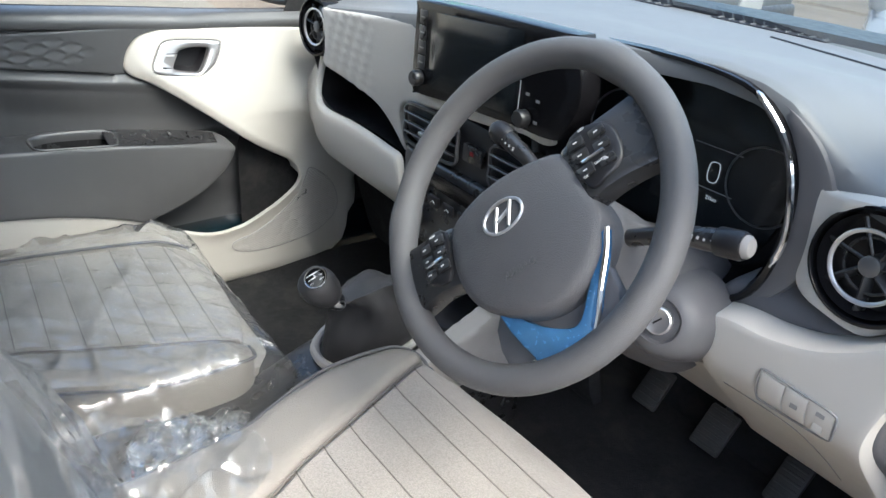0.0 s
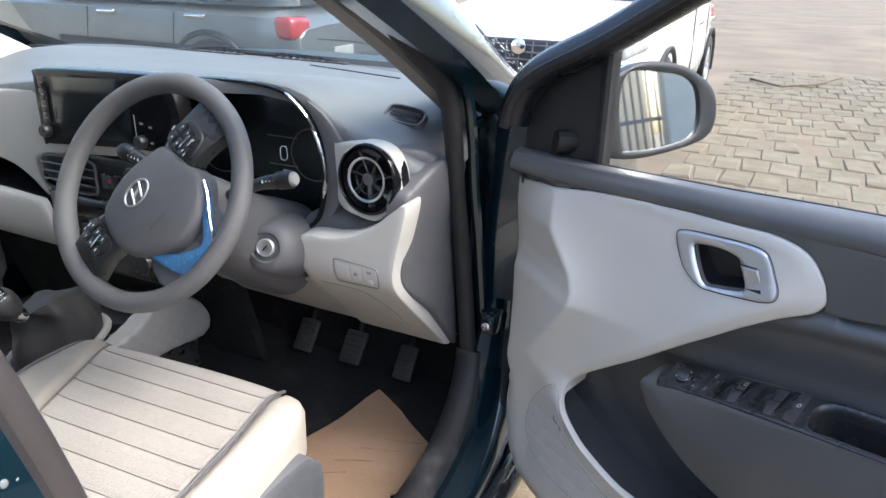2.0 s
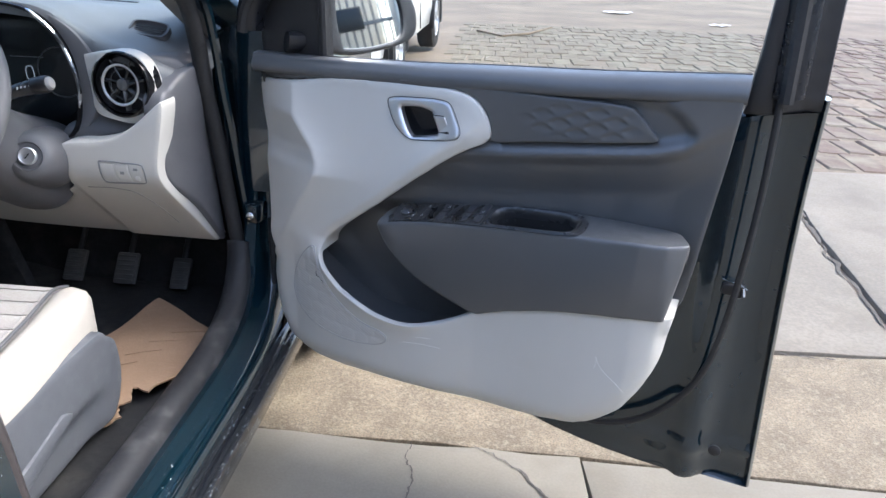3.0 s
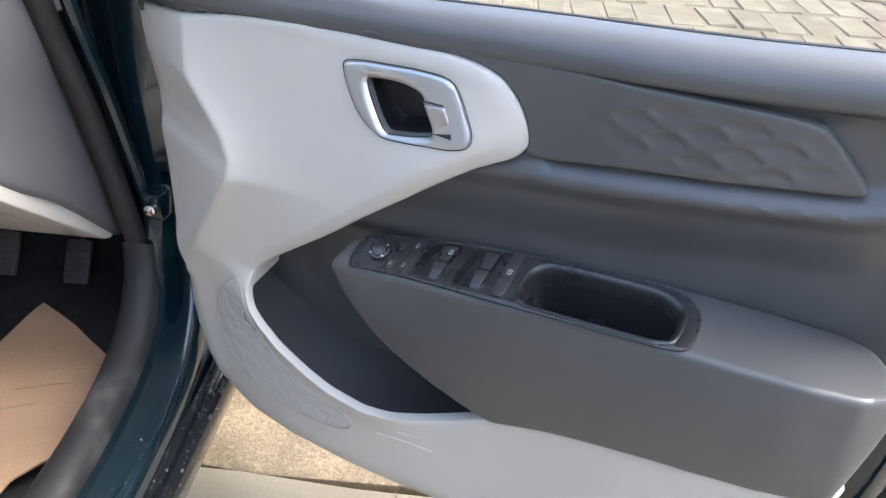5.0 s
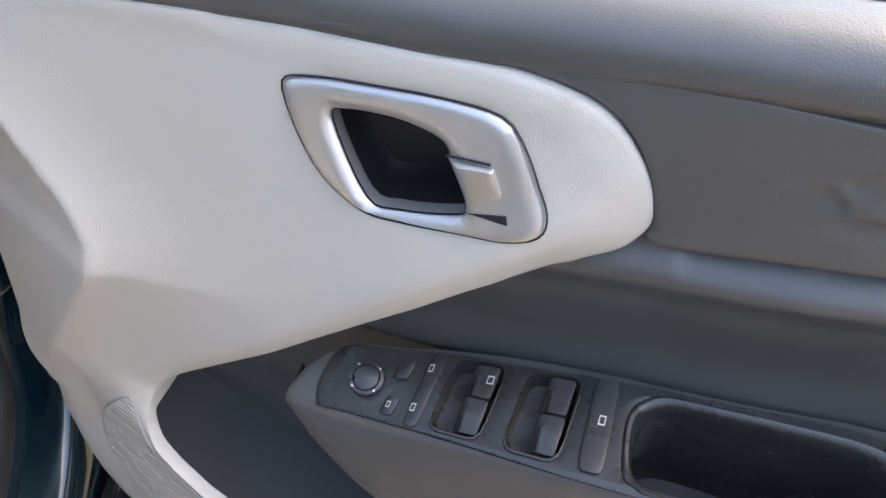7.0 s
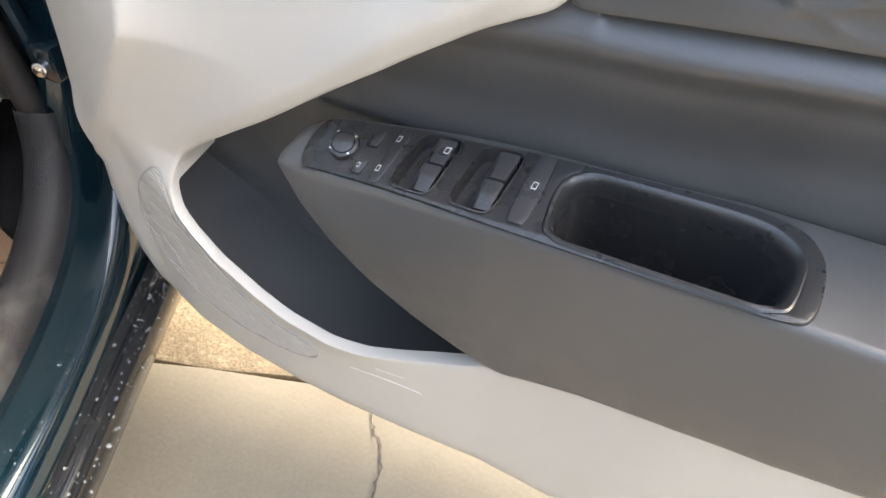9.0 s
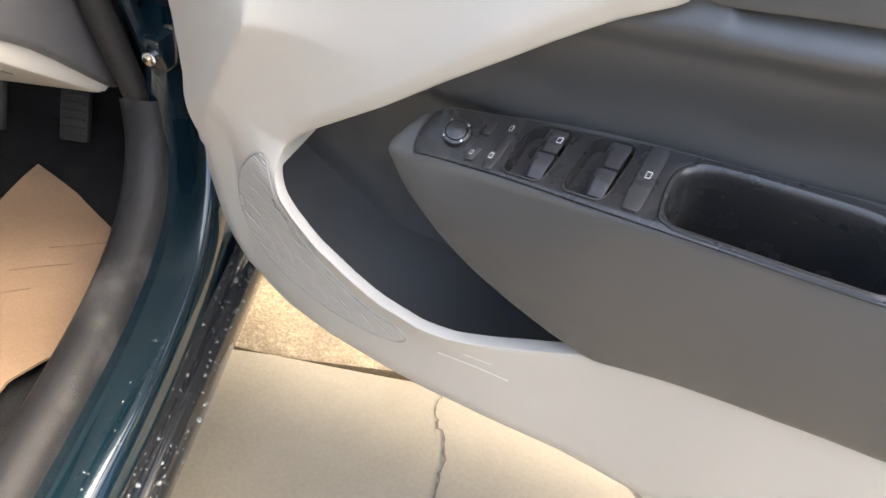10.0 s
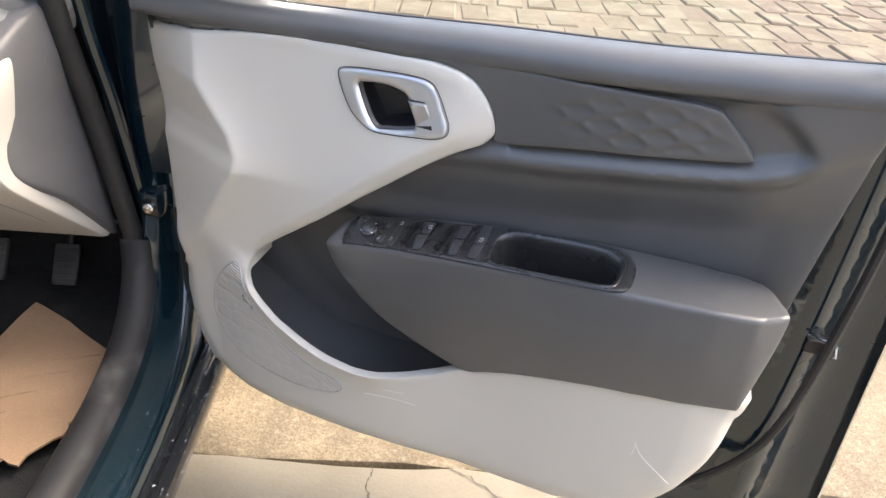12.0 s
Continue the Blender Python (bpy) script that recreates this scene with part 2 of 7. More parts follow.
def lathe(profile, m, n=36):
    """Turns (radius, height) pairs about the z axis of the pose m."""
    return loft([[m @ Vector((max(r, 1e-4) * math.cos(2 * math.pi * j / n), max(r, 1e-4) * math.sin(2 * math.pi * j / n), h)) for j in range(n)] for r, h in profile], True)


def box(size, m, bevel=0.003, seg=2):
    bm = bmesh.new()
    bmesh.ops.create_cube(bm, size=1.0)
    bmesh.ops.scale(bm, vec=size, verts=bm.verts)
    if bevel:
        bmesh.ops.bevel(bm, geom=list(bm.edges), offset=min(bevel, min(size) * 0.45), segments=seg, affect="EDGES", profile=0.5)
    bmesh.ops.transform(bm, matrix=m, verts=bm.verts)
    return bm


def join(*bms):
    out = bms[0]
    for b in bms[1:]:
        me = bpy.data.meshes.new("tmp")
        b.to_mesh(me)
        b.free()
        out.from_mesh(me)
        bpy.data.meshes.remove(me)
    return out


def sm(a, b, x):
    t = min(1.0, max(0.0, (x - a) / (b - a)))
    return t * t * (3 - 2 * t)


def lin(x, *pairs):
    return float(np.interp(x, [p[0] for p in pairs], [p[1] for p in pairs]))


def axis_pose(at, normal, up=(0, 0, 1)):
    """A pose at a place whose z axis is the normal and whose y axis is nearest to up."""
    z = Vector(normal).normalized()
    x = Vector(up).cross(z).normalized()
    y = z.cross(x)
    m = Matrix((x, y, z)).transposed().to_4x4()
    m.translation = at
    return m


def words(text, size, m, material, parent, name="lettering", depth=0.0004):
    c = bpy.data.curves.new(name, "FONT")
    c.body, c.size, c.extrude, c.align_x, c.align_y = text, size, depth, "CENTER", "CENTER"
    tmp = bpy.data.objects.new("tmp", c)
    scene.collection.objects.link(tmp)
    bpy.context.view_layer.update()
    me = bpy.data.meshes.new_from_object(tmp.evaluated_get(bpy.context.evaluated_depsgraph_get()))
    bpy.data.objects.remove(tmp)
    bm = bmesh.new()
    bm.from_mesh(me)
    bpy.data.meshes.remove(me)
    bmesh.ops.transform(bm, matrix=m, verts=bm.verts)
    return part(name, bm, material, parent, smooth=False)


# ---- front doors: (u) back from the hinge side, (z) up, (w) towards the cabin ----
DO, DU, DW = Vector((0.745, 0.517, 0)), Vector((0.95, -0.3122, 0)), Vector((-0.3122, -0.95, 0))


def to_open(u, z, w):
    return DO + DU * u + DW * w + Vector((0, 0, z))


def to_shut(u, z, w):
    return Vector((-0.675 + w, 0.64 - u + 0.06 * sm(0.32, 0.12, u), z - 0.047))


def belt(u):
    return lin(u, (0.05, 0.945), (0.22, 0.947), (0.43, 0.956), (0.6, 0.968), (0.75, 0.977), (0.97, 0.992))


def face(u):
    """The bowed plane of the upper trim."""
    return lin(u, (0.05, -0.05), (0.15, -0.045), (0.4, -0.032), (0.5, -0.026), (0.58, -0.018), (0.67, -0.006), (0.75, 0.0), (0.86, 0.002), (1.0, 0.0))


GREY_TOP = [(0.045, 0.89), (0.147, 0.8985), (0.24, 0.912), (0.335, 0.919), (0.41, 0.9215), (0.455, 0.9225), (0.505, 0.922), (0.545, 0.912), (0.57, 0.887), (0.581, 0.858), (0.573, 0.841), (0.558, 0.832)]
WING_LOW = [(0.545, 0.826), (0.505, 0.802), (0.459, 0.768), (0.409, 0.73), (0.357, 0.688), (0.304, 0.648), (0.258, 0.612), (0.236, 0.588)]
LIP = [(0.231, 0.563), (0.24, 0.545), (0.258, 0.527), (0.29, 0.505), (0.333, 0.487), (0.375, 0.475), (0.418, 0.471), (0.459, 0.474), (0.504, 0.488), (0.546, 0.509), (0.588, 0.534), (0.661, 0.562), (0.733, 0.585), (0.797, 0.6), (0.857, 0.609), (0.915, 0.615), (0.932, 0.617)]
HEM = [(0.926, 0.576), (0.921, 0.533), (0.907, 0.49), (0.886, 0.446), (0.854, 0.404), (0.797, 0.366), (0.732, 0.352), (0.663, 0.342), (0.591, 0.335), (0.509, 0.326), (0.43, 0.321), (0.355, 0.317), (0.28, 0.308), (0.21, 0.303), (0.155, 0.306), (0.115, 0.326), (0.092, 0.37), (0.082, 0.42), (0.079, 0.47), (0.083, 0.51)]
FRONT = [(0.094, 0.54), (0.094, 0.54), (0.074, 0.607), (0.055, 0.75), (0.046, 0.83)]


def near(line, u, z):
    """Distance to an open line."""
    a = np.array(line)
    ab = a[1:] - a[:-1]
    p = np.array((u, z)) - a[:-1]
    t = np.clip((p * ab).sum(1) / (ab ** 2).sum(1), 0, 1)
    return float(np.hypot(*(p - t[:, None] * ab).T).min())


def ridge(z):
    """Where the front facet of the wing folds: (u, w) at a height."""
    return (lin(z, (0.45, 0.06), (0.54, 0.097), (0.6, 0.135), (0.66, 0.177), (0.73, 0.224), (0.75, 0.226), (0.776, 0.214), (0.836, 0.159), (0.897, 0.147), (0.95, 0.147)),
            lin(z, (0.45, -0.034), (0.54, -0.032), (0.6, -0.021), (0.66, -0.011), (0.73, 0.0), (0.776, -0.013), (0.836, -0.032), (0.897, -0.056), (0.95, -0.07)))


def wing(u, z):
    low = lin(u, (0.236, 0.588), (0.258, 0.612), (0.304, 0.648), (0.357, 0.688), (0.409, 0.73), (0.459, 0.768), (0.505, 0.802), (0.545, 0.826), (0.58, 0.845))

    def mid(v):
        lo = lin(v, (0.236, 0.588), (0.304, 0.648), (0.409, 0.73), (0.505, 0.802), (0.58, 0.845))
        t = min(1.0, max(0.0, (z - lo) / (0.9 - lo)))
        p = lin(v, (0.1, -0.024), (0.248, -0.012), (0.304, -0.006), (0.357, 0.0), (0.41, 0.004), (0.46, 0.007), (0.505, 0.006), (0.545, -0.002), (0.58, -0.012))
        q = lin(v, (0.147, -0.058), (0.25, -0.046), (0.37, -0.034), (0.53, -0.012), (0.58, -0.011))
        return p + (q - p) * t
    ru, rw = ridge(z)
    if u < ru:
        w = rw - lin(z, (0.54, 0.4), (0.6, 0.55), (0.73, 0.47), (0.836, 0.53), (0.897, 0.36)) * (ru - u)
    else:
        w = mid(u) + (rw - mid(ru)) * math.exp(-(u - ru) / 0.06)
    e = z - low
    w -= 0.007 * (1 - sm(0.0, 0.022, e)) * sm(0.2, 0.26, u) * sm(0.565, 0.53, u)
    w += 0.0035 * math.exp(-((e - 0.03) / 0.016) ** 2) * sm(0.38, 0.47, u) * sm(0.57, 0.54, u)
    return w - 0.003 * (1 - sm(0.0, 0.014, near(GREY_TOP[3:], u, z)))


def sweep(u, z):
    w = lin(u, (0.09, -0.037), (0.15, -0.028), (0.2, -0.01), (0.28, 0.01), (0.36, 0.024), (0.42, 0.03), (0.5, 0.034), (0.588, 0.038), (0.66, 0.048), (0.73, 0.06), (0.8, 0.068), (0.87, 0.071), (0.91, 0.066), (0.932, 0.05))
    w += 0.013 * sm(0.54, 0.42, u) * math.exp(-near(LIP, u, z) / 0.02)
    d = min(1.0, near(HEM, u, z) / 0.045)
    return w - 0.022 * (1 - math.sqrt(1 - (1 - d) ** 2))


def grey_w(u, z):
    k = sm(0.605, 0.535, z) if u < 0.34 else sm(0.66, 0.62, z)
    if k >= 1:
        return sweep(u, z)
    if k <= 0:
        return wing(u, z)
    return wing(u, z) * (1 - k) + sweep(u, z) * k


def shoulder(u):
    """The soft ledge under the quilted insert."""
    return lin(u, (0.5, 0.808), (0.577, 0.82), (0.64, 0.829), (0.7, 0.839), (0.756, 0.847), (0.807, 0.854), (0.857, 0.862), (0.9, 0.875), (0.94, 0.9), (0.97, 0.92))


LOBE = [(0.6, 0.939), (0.7, 0.944), (0.764, 0.946), (0.815, 0.947), (0.845, 0.948), (0.868, 0.944), (0.89, 0.934), (0.903, 0.924), (0.918, 0.909), (0.925, 0.896), (0.918, 0.882)]


def base_w(u, z):
    t = belt(u) - z
    w = face(u)
    q = sm(0.85, 0.89, u)
    hollow = 0.0
    if u > 0.6 and in_poly(LOBE + [(0.86, 0.85), (0.6, 0.8)], u, z):
        hollow = sm(0.0, 0.02, near(LOBE, u, z)) * sm(0.0, 0.03, z - shoulder(u))
        q *= 1 - sm(0.0, 0.02, near(LOBE, u, z))
    if t < 0.05:
        a = lin(t, (0.035, -0.016), (0.036, -0.014), (0.039, -0.005), (0.05, -0.005))
        b = lin(t, (0.02, -0.016), (0.026, 0.0022), (0.05, 0.0022))
        return w + a + (b - a) * q - 0.008 * hollow
    d = shoulder(u) - z
    out = 0.011 * sm(-0.022, -0.002, d) * sm(0.95, 0.87, u)
    w += -0.004 + 0.0062 * q * sm(0.02, -0.02, d) - 0.008 * hollow + out - (out + lin(u, (0.45, 0.009), (0.65, 0.013), (0.8, 0.025), (0.9, 0.022), (0.97, 0.008))) * (0.35 * sm(-0.003, 0.02, d) + 0.65 * sm(0.008, 0.08, d))
    k = sm(0.7, 0.64, z) * sm(0.62, 0.55, u)
    return w - k * (0.05 - 0.014 * sm(0.035, -0.035, u - 0.285 + 0.8 * (z - 0.505)) + 0.02 * sm(0.56, 0.47, z))


def crest(u):
    """Front edge of the armrest's top: (z, w)."""
    return (lin(u, (0.36, 0.655), (0.377, 0.662), (0.42, 0.676), (0.474, 0.689), (0.565, 0.705), (0.646, 0.716), (0.723, 0.725), (0.796, 0.733), (0.865, 0.741), (0.94, 0.744)),
            lin(u, (0.36, 0.004), (0.377, 0.012), (0.474, 0.03), (0.565, 0.044), (0.646, 0.051), (0.723, 0.058), (0.796, 0.067), (0.865, 0.075), (0.905, 0.072), (0.94, 0.052)))


def shelf(u):
    """Back edge of the armrest's top."""
    return (lin(u, (0.36, 0.668), (0.409, 0.697), (0.488, 0.708), (0.571, 0.721), (0.65, 0.733), (0.723, 0.738), (0.791, 0.738), (0.86, 0.736), (0.94, 0.74)),
            lin(u, (0.36, -0.012), (0.409, -0.025), (0.488, -0.034), (0.571, -0.031), (0.65, -0.022), (0.86, -0.022), (0.94, -0.004)))


def foot(u):
    """Lower edge of the armrest."""
    return (lin(u, (0.36, 0.655), (0.371, 0.648), (0.391, 0.618), (0.426, 0.593), (0.463, 0.571), (0.507, 0.556), (0.55, 0.544), (0.588, 0.534), (0.62, 0.546), (0.661, 0.562), (0.733, 0.586), (0.797, 0.6), (0.857, 0.608), (0.94, 0.615)),
            lin(u, (0.36, 0.004), (0.391, 0.01), (0.426, 0.02), (0.463, 0.026), (0.507, 0.034), (0.55, 0.04), (0.588, 0.042), (0.661, 0.053), (0.733, 0.067), (0.797, 0.075), (0.857, 0.077), (0.915, 0.071), (0.94, 0.052)))


def arm_depth(u):
    (zc, wc), (zs, ws) = crest(u), shelf(u)
    return math.hypot(zs - zc, ws - wc)


def arm_to(to):
    """Places on the armrest: b runs from the crest back over the top (up to arm_depth) and, below nought, down its face."""
    def raw(u, b):
        (zc, wc), (zs, ws), (zf, wf) = crest(u), shelf(u), foot(u)
        if b >= 0:
            k = b / max(1e-4, math.hypot(zs - zc, ws - wc))
            return np.array((zc + (zs - zc) * k, wc + (ws - wc) * k))
        k = -b / max(0.004, zc - zf)
        return np.array((zc + b, wc + (wf - wc) * min(k, 1.3) + 0.005 * math.sin(math.pi * min(k, 1.0)) * sm(0.02, 0.08, zc - zf)))

    def g(u, b, h):
        r = 0.0045
        p, q, o = raw(u, b + r), raw(u, b - r), raw(u, b)
        if abs(b) < r:
            o = 0.25 * p + 0.5 * o + 0.25 * q
        d = (p - q) / max(1e-6, np.hypot(*(p - q)))
        return to(u, o[0] - d[1] * h, o[1] + d[0] * h)
    return g


def top_to(to):
    """Places on the top of the armrest: u along, s from its front edge (0) to the panel (1), h above."""
    g = arm_to(to)
    return lambda u, s, h: g(u, s * arm_depth(u), h)


def rounded(q, k=0.22):
    """A four-cornered outline with its corners cut round."""
    out = []
    for i in range(4):
        a, b, c = (np.array(q[(i + j) % 4], float) for j in (-1, 0, 1))
        for t in (0.0, 0.33, 0.67, 1.0):
            p, n = b + (a - b) * k, b + (c - b) * k
            out.append(tuple((1 - t) ** 2 * p + 2 * t * (1 - t) * b + t * t * n))
    return out


def quilt(u, z):
    """Staggered rows of sunken lens-shaped scales, deepest under their upper edge."""
    if not 0.62 < u < 0.85:
        return 0.0
    r = (z - 0.904) / 0.0124
    k = round(r)
    best = 0.0
    for row in (k - 1, k, k + 1):
        c = ((u - 0.672) / 0.06 + 0.5 * (row % 2) + 0.5) % 1.0 - 0.5
        half = 0.8 * math.cos(math.pi * c / 0.7) ** 1.25 if abs(c) < 0.35 else 0.0
        v = (r - row) / half if half > 0.02 else 2.0
        if abs(v) < 1:
            best = max(best, (1 - v * v) ** 0.55 * (0.6 + 0.4 * v) * min(1.0, half / 0.3))
    x, y = (u - 0.735) / 0.108, (z - 0.8985 - 0.05 * (u - 0.735)) / 0.031
    fade = sm(1.05, 0.6, math.hypot(x * abs(x) ** 0.4, y))
    return -0.0028 * fade * best


SCUFF = mat("pale_scuff", (0.62, 0.61, 0.58), 0.7, vary=0.1)
HANDLE = curve_pts([(0.374, 0.886), (0.387, 0.896), (0.431, 0.9005), (0.475, 0.903), (0.503, 0.898), (0.521, 0.87), (0.528, 0.854), (0.521, 0.842), (0.488, 0.835), (0.445, 0.829), (0.422, 0.83), (0.394, 0.848)], 4)
HOLE = curve_pts([(0.404, 0.876), (0.413, 0.883), (0.443, 0.885), (0.466, 0.881), (0.473, 0.873), (0.48, 0.861), (0.4845, 0.848), (0.48, 0.8425), (0.447, 0.835), (0.427, 0.8365)], 4)


WELLS = [rounded([(0.479, 0.1), (0.513, 0.1), (0.521, 0.86), (0.487, 0.86)]), rounded([(0.528, 0.1), (0.562, 0.1), (0.57, 0.86), (0.536, 0.86)])]


def front_door(name, to, driver, label):
    d = thing(name, to(0.1, 0.3, -0.06), label, "car door")
    # painted shell with its rolled rear edge
    shell = curve_pts([(0.08, 0.42), (0.075, 0.6), (0.06, 0.88), (0.06, 0.88), (0.5, 0.9), (0.965, 0.925), (0.99, 0.95), (1.086, 0.955), (1.086, 0.955), (1.087, 0.7), (1.11, 0.216), (1.11, 0.216), (0.91, 0.221), (0.78, 0.235), (0.6, 0.27), (0.3, 0.31), (0.14, 0.36)], 4)
    part("inner_shell", sheet(shell, lambda u, z: -0.08 - 0.052 * sm(0.7, 0.62, u) - 0.03 * sm(0.985, 1.06, u) + 0.012 * sm(0.96, 0.985, u) * sm(1.03, 1.0, u) + 0.01 * math.exp(-((z - 0.29) / 0.012) ** 2), to, step=0.016, r=0.006, skirt=0.03), PAINTIN, d, "dark teal painted inner shell")
    skin = [(u, min(z, 0.885 + 0.03 * u)) for u, z in shell]
    part("outer_skin", sheet(skin, lambda u, z: -0.16 - 0.03 * ((z - 0.7) / 0.4) ** 2, to, step=0.05, r=0.004, skirt=0.0), PAINT, d, "dark teal outer skin")
    part("hem_flange", tube([to(u, z, -0.122) for u, z in curve_pts([(1.086, 0.955), (1.087, 0.7), (1.11, 0.218), (1.11, 0.218), (0.91, 0.222), (0.78, 0.236), (0.6, 0.27)], 5, False)], 0.007, 8, flat=3.4, up=DW if driver else (1, 0, 0)), PAINT, d)
    part("door_seal", tube([to(u, z, -0.052) for u, z in curve_pts([(1.02, 1.0), (1.022, 0.75), (1.0, 0.5), (0.94, 0.38), (0.85, 0.315), (0.72, 0.3)], 5, False)], 0.006, 8), RUBBER, d, "black rubber door seal")
    # dark base panel
    outl = curve_pts([(0.05, 0.93), (0.05, 0.93), (0.22, 0.932), (0.43, 0.941), (0.6, 0.953), (0.75, 0.962), (0.974, 0.978), (0.974, 0.978), (0.966, 0.87), (0.953, 0.746), (0.94, 0.629), (0.928, 0.594), (0.9, 0.52), (0.86, 0.44), (0.8, 0.4), (0.6, 0.37), (0.4, 0.36), (0.25, 0.38), (0.18, 0.42), (0.155, 0.5), (0.11, 0.6), (0.075, 0.75), (0.062, 0.88)], 4)
    gout = curve_pts([GREY_TOP[0]] + GREY_TOP + WING_LOW + LIP + [LIP[-1], HEM[0]] + HEM + FRONT, 4)
    core = [(float(a), float(b)) for a, b in gout]

    def under(u, z):
        """Keeps the dark panel behind the light one."""
        w = base_w(u, z)
        if in_poly(core, u, z):
            w = min(w, grey_w(u, z) - 0.012)
        elif z > 0.86 and u < 0.6:
            w = min(w, grey_w(u, z) - 0.005 + 0.5 * near(GREY_TOP, u, z))
        return w
    pk = curve_pts([(0.604, 0.2), (0.604, 0.62), (0.616, 0.8), (0.64, 0.84), (0.72, 0.8), (0.744, 0.72), (0.756, 0.55), (0.752, 0.15), (0.742, 0.06), (0.72, 0.04), (0.63, 0.06), (0.612, 0.09)], 4)
    if not driver:
        pk = [(u + 0.02, s) for u, s in pk]
    ctr = np.array((0.453, 0.867))
    hcut = [tuple(ctr + 0.93 * (np.array(p) - ctr)) for p in HANDLE]
    well = [(0.595, 0.62), (0.8, 0.64), (0.8, 0.726), (0.595, 0.712)]
    part("upper_trim", sheet(outl, under, to, holes=[hcut, well], step=0.0048, r=0.004, skirt=0.03, back=lambda u, z: face(u) - 0.03 if z > 0.88 else -0.12), DARK, d, "charcoal grained upper trim panel")
    # rolled top of the trim along the glass
    roll = []
    for u in np.linspace(0.05, 0.976, 70):
        back = lin(u, (0.2, 0.012), (0.38, 0.006), (0.46, 0.0))
        pr = curve_pts([(0.004, -0.045), (0.0, -0.037), (0.0012, -0.026), (0.0035, -0.016), (0.0075, -0.0075), (0.013, -0.0015), (0.02, 0.0025), (0.027, 0.0038), (0.033, 0.003), (0.037, 0.0002), (0.039, -0.005), (0.0405, -0.013)], 3, False)
        roll.append([to(u, belt(u) - t * (1.0 - 0.04 * sm(0.46, 0.38, u)), face(u) + h - back * sm(-0.02, 0.0, h)) for t, h in pr])
    part("belt_trim", loft(roll, False), DARK, d, "charcoal grained top roll")
    # light wing, speaker surround and lower panel
    panel = part("lower_trim", sheet(gout, grey_w, to, holes=[hcut], step=0.006, r=0.004, skirt=0.035, back=lambda u, z: grey_w(u, z) - 0.014 if near(LIP[:11], u, z) < 0.004 else min(-0.075, grey_w(u, z) - 0.03)), GREY, d, "light grey sculpted trim with front wing")
    # dark inner wall of the map pocket, behind the light lip
    lip = curve_pts([WING_LOW[-2], WING_LOW[-1]] + LIP[:11], 4, False)
    out = []
    for i, p in enumerate(lip):
        a, b = np.array(lip[max(i - 1, 0)]), np.array(lip[min(i + 1, len(lip) - 1)])
        t = (b - a) / np.hypot(*(b - a))
        out.append(np.array((t[1], -t[0])))

    def pocket_ring(k, q, deep=None):
        return [to(*(np.array(p) + k * n), deep if deep is not None else grey_w(*p) - q) for p, n in zip(lip, out)]
    part("map_pocket", loft([pocket_ring(0.001, 0.006), pocket_ring(0.006, 0.011), pocket_ring(0.03, 0.014), pocket_ring(0.052, 0.022), pocket_ring(0.058, 0.0, -0.045), pocket_ring(0.05, 0.0, -0.115)], False), DARK, d, "charcoal map pocket")
    part("bottle_rest", lathe([(0.03, -0.08), (0.03, -0.006), (0.028, -0.001), (0.025, 0.0), (0.0, -0.002)], axis_pose(to(0.417, 0.41, -0.03), (0, 0, 1), (1, 0, 0)), 28), DARK, d)
    # speaker grille
    spk = curve_pts([(0.206, 0.574), (0.166, 0.528), (0.147, 0.475), (0.154, 0.43), (0.193, 0.4), (0.25, 0.389), (0.32, 0.391), (0.385, 0.408), (0.4, 0.427), (0.384, 0.438), (0.335, 0.446), (0.283, 0.472), (0.243, 0.51), (0.222, 0.556)], 5)

    def spk_w(u, z):
        row = math.floor(z / 0.03)
        c = (u / 0.034 + 0.5 * (row % 2)) % 1.0 - 0.5
        v = (z / 0.03) % 1.0 - 0.5
        return grey_w(u, z) + 0.002 - 0.0018 * sm(0.38, 0.48, max(abs(v) * 0.8 + 0.35 * abs(c), abs(c)))
    grille = part("speaker_grille", sheet(spk, spk_w, to, step=0.0042, r=0.002, skirt=0.006), GRILLE, d, "pale ribbed speaker grille, groove shade in its colour")
    part("grille_groove", tube([to(u, z, grey_w(u, z) + 0.0006) for u, z in spk], 0.0014, 6, closed=True), GREY2, grille)
    # pull recess with lever
    hand = part("handle_bezel", sheet(HANDLE, lambda u, z: grey_w(u, z) + 0.004 - 0.003 * sm(0.008, 0.0, near(HOLE + HOLE[:1], u, z)), to, holes=[HOLE], step=0.004, r=0.0045, skirt=0.012), SATIN, d, "satin silver door handle bezel")
    ctr = np.array((0.445, 0.862))
    rings = []
    for s, w in ((1.005, -0.0015), (1.0, -0.012), (0.96, -0.03), (0.8, -0.036), (0.02, -0.036)):
        rings.append([to(*(ctr + s * (np.array(p) - ctr)), (grey_w(*p) if w > -0.02 else grey_w(0.445, 0.862)) + w) for p in HOLE])
    part("pull_cup", loft(rings, True, False, True), BLACK, hand)
    lev = curve_pts([(0.472, 0.875), (0.472, 0.875), (0.495, 0.8765), (0.499, 0.874), (0.507, 0.857), (0.5055, 0.8535), (0.4855, 0.8495), (0.4855, 0.8495), (0.481, 0.861)], 3)
    part("release_lever", sheet(lev, lambda u, z: grey_w(0.49, 0.862) + 0.006 - 0.012 * sm(0.486, 0.474, u - 0.4 * (0.862 - z)), to, step=0.003, r=0.0012, skirt=0.006), SATIN, hand, "silver release lever")
    gap = [(0.486, 0.8492), (0.508, 0.8542), (0.5095, 0.8495)]
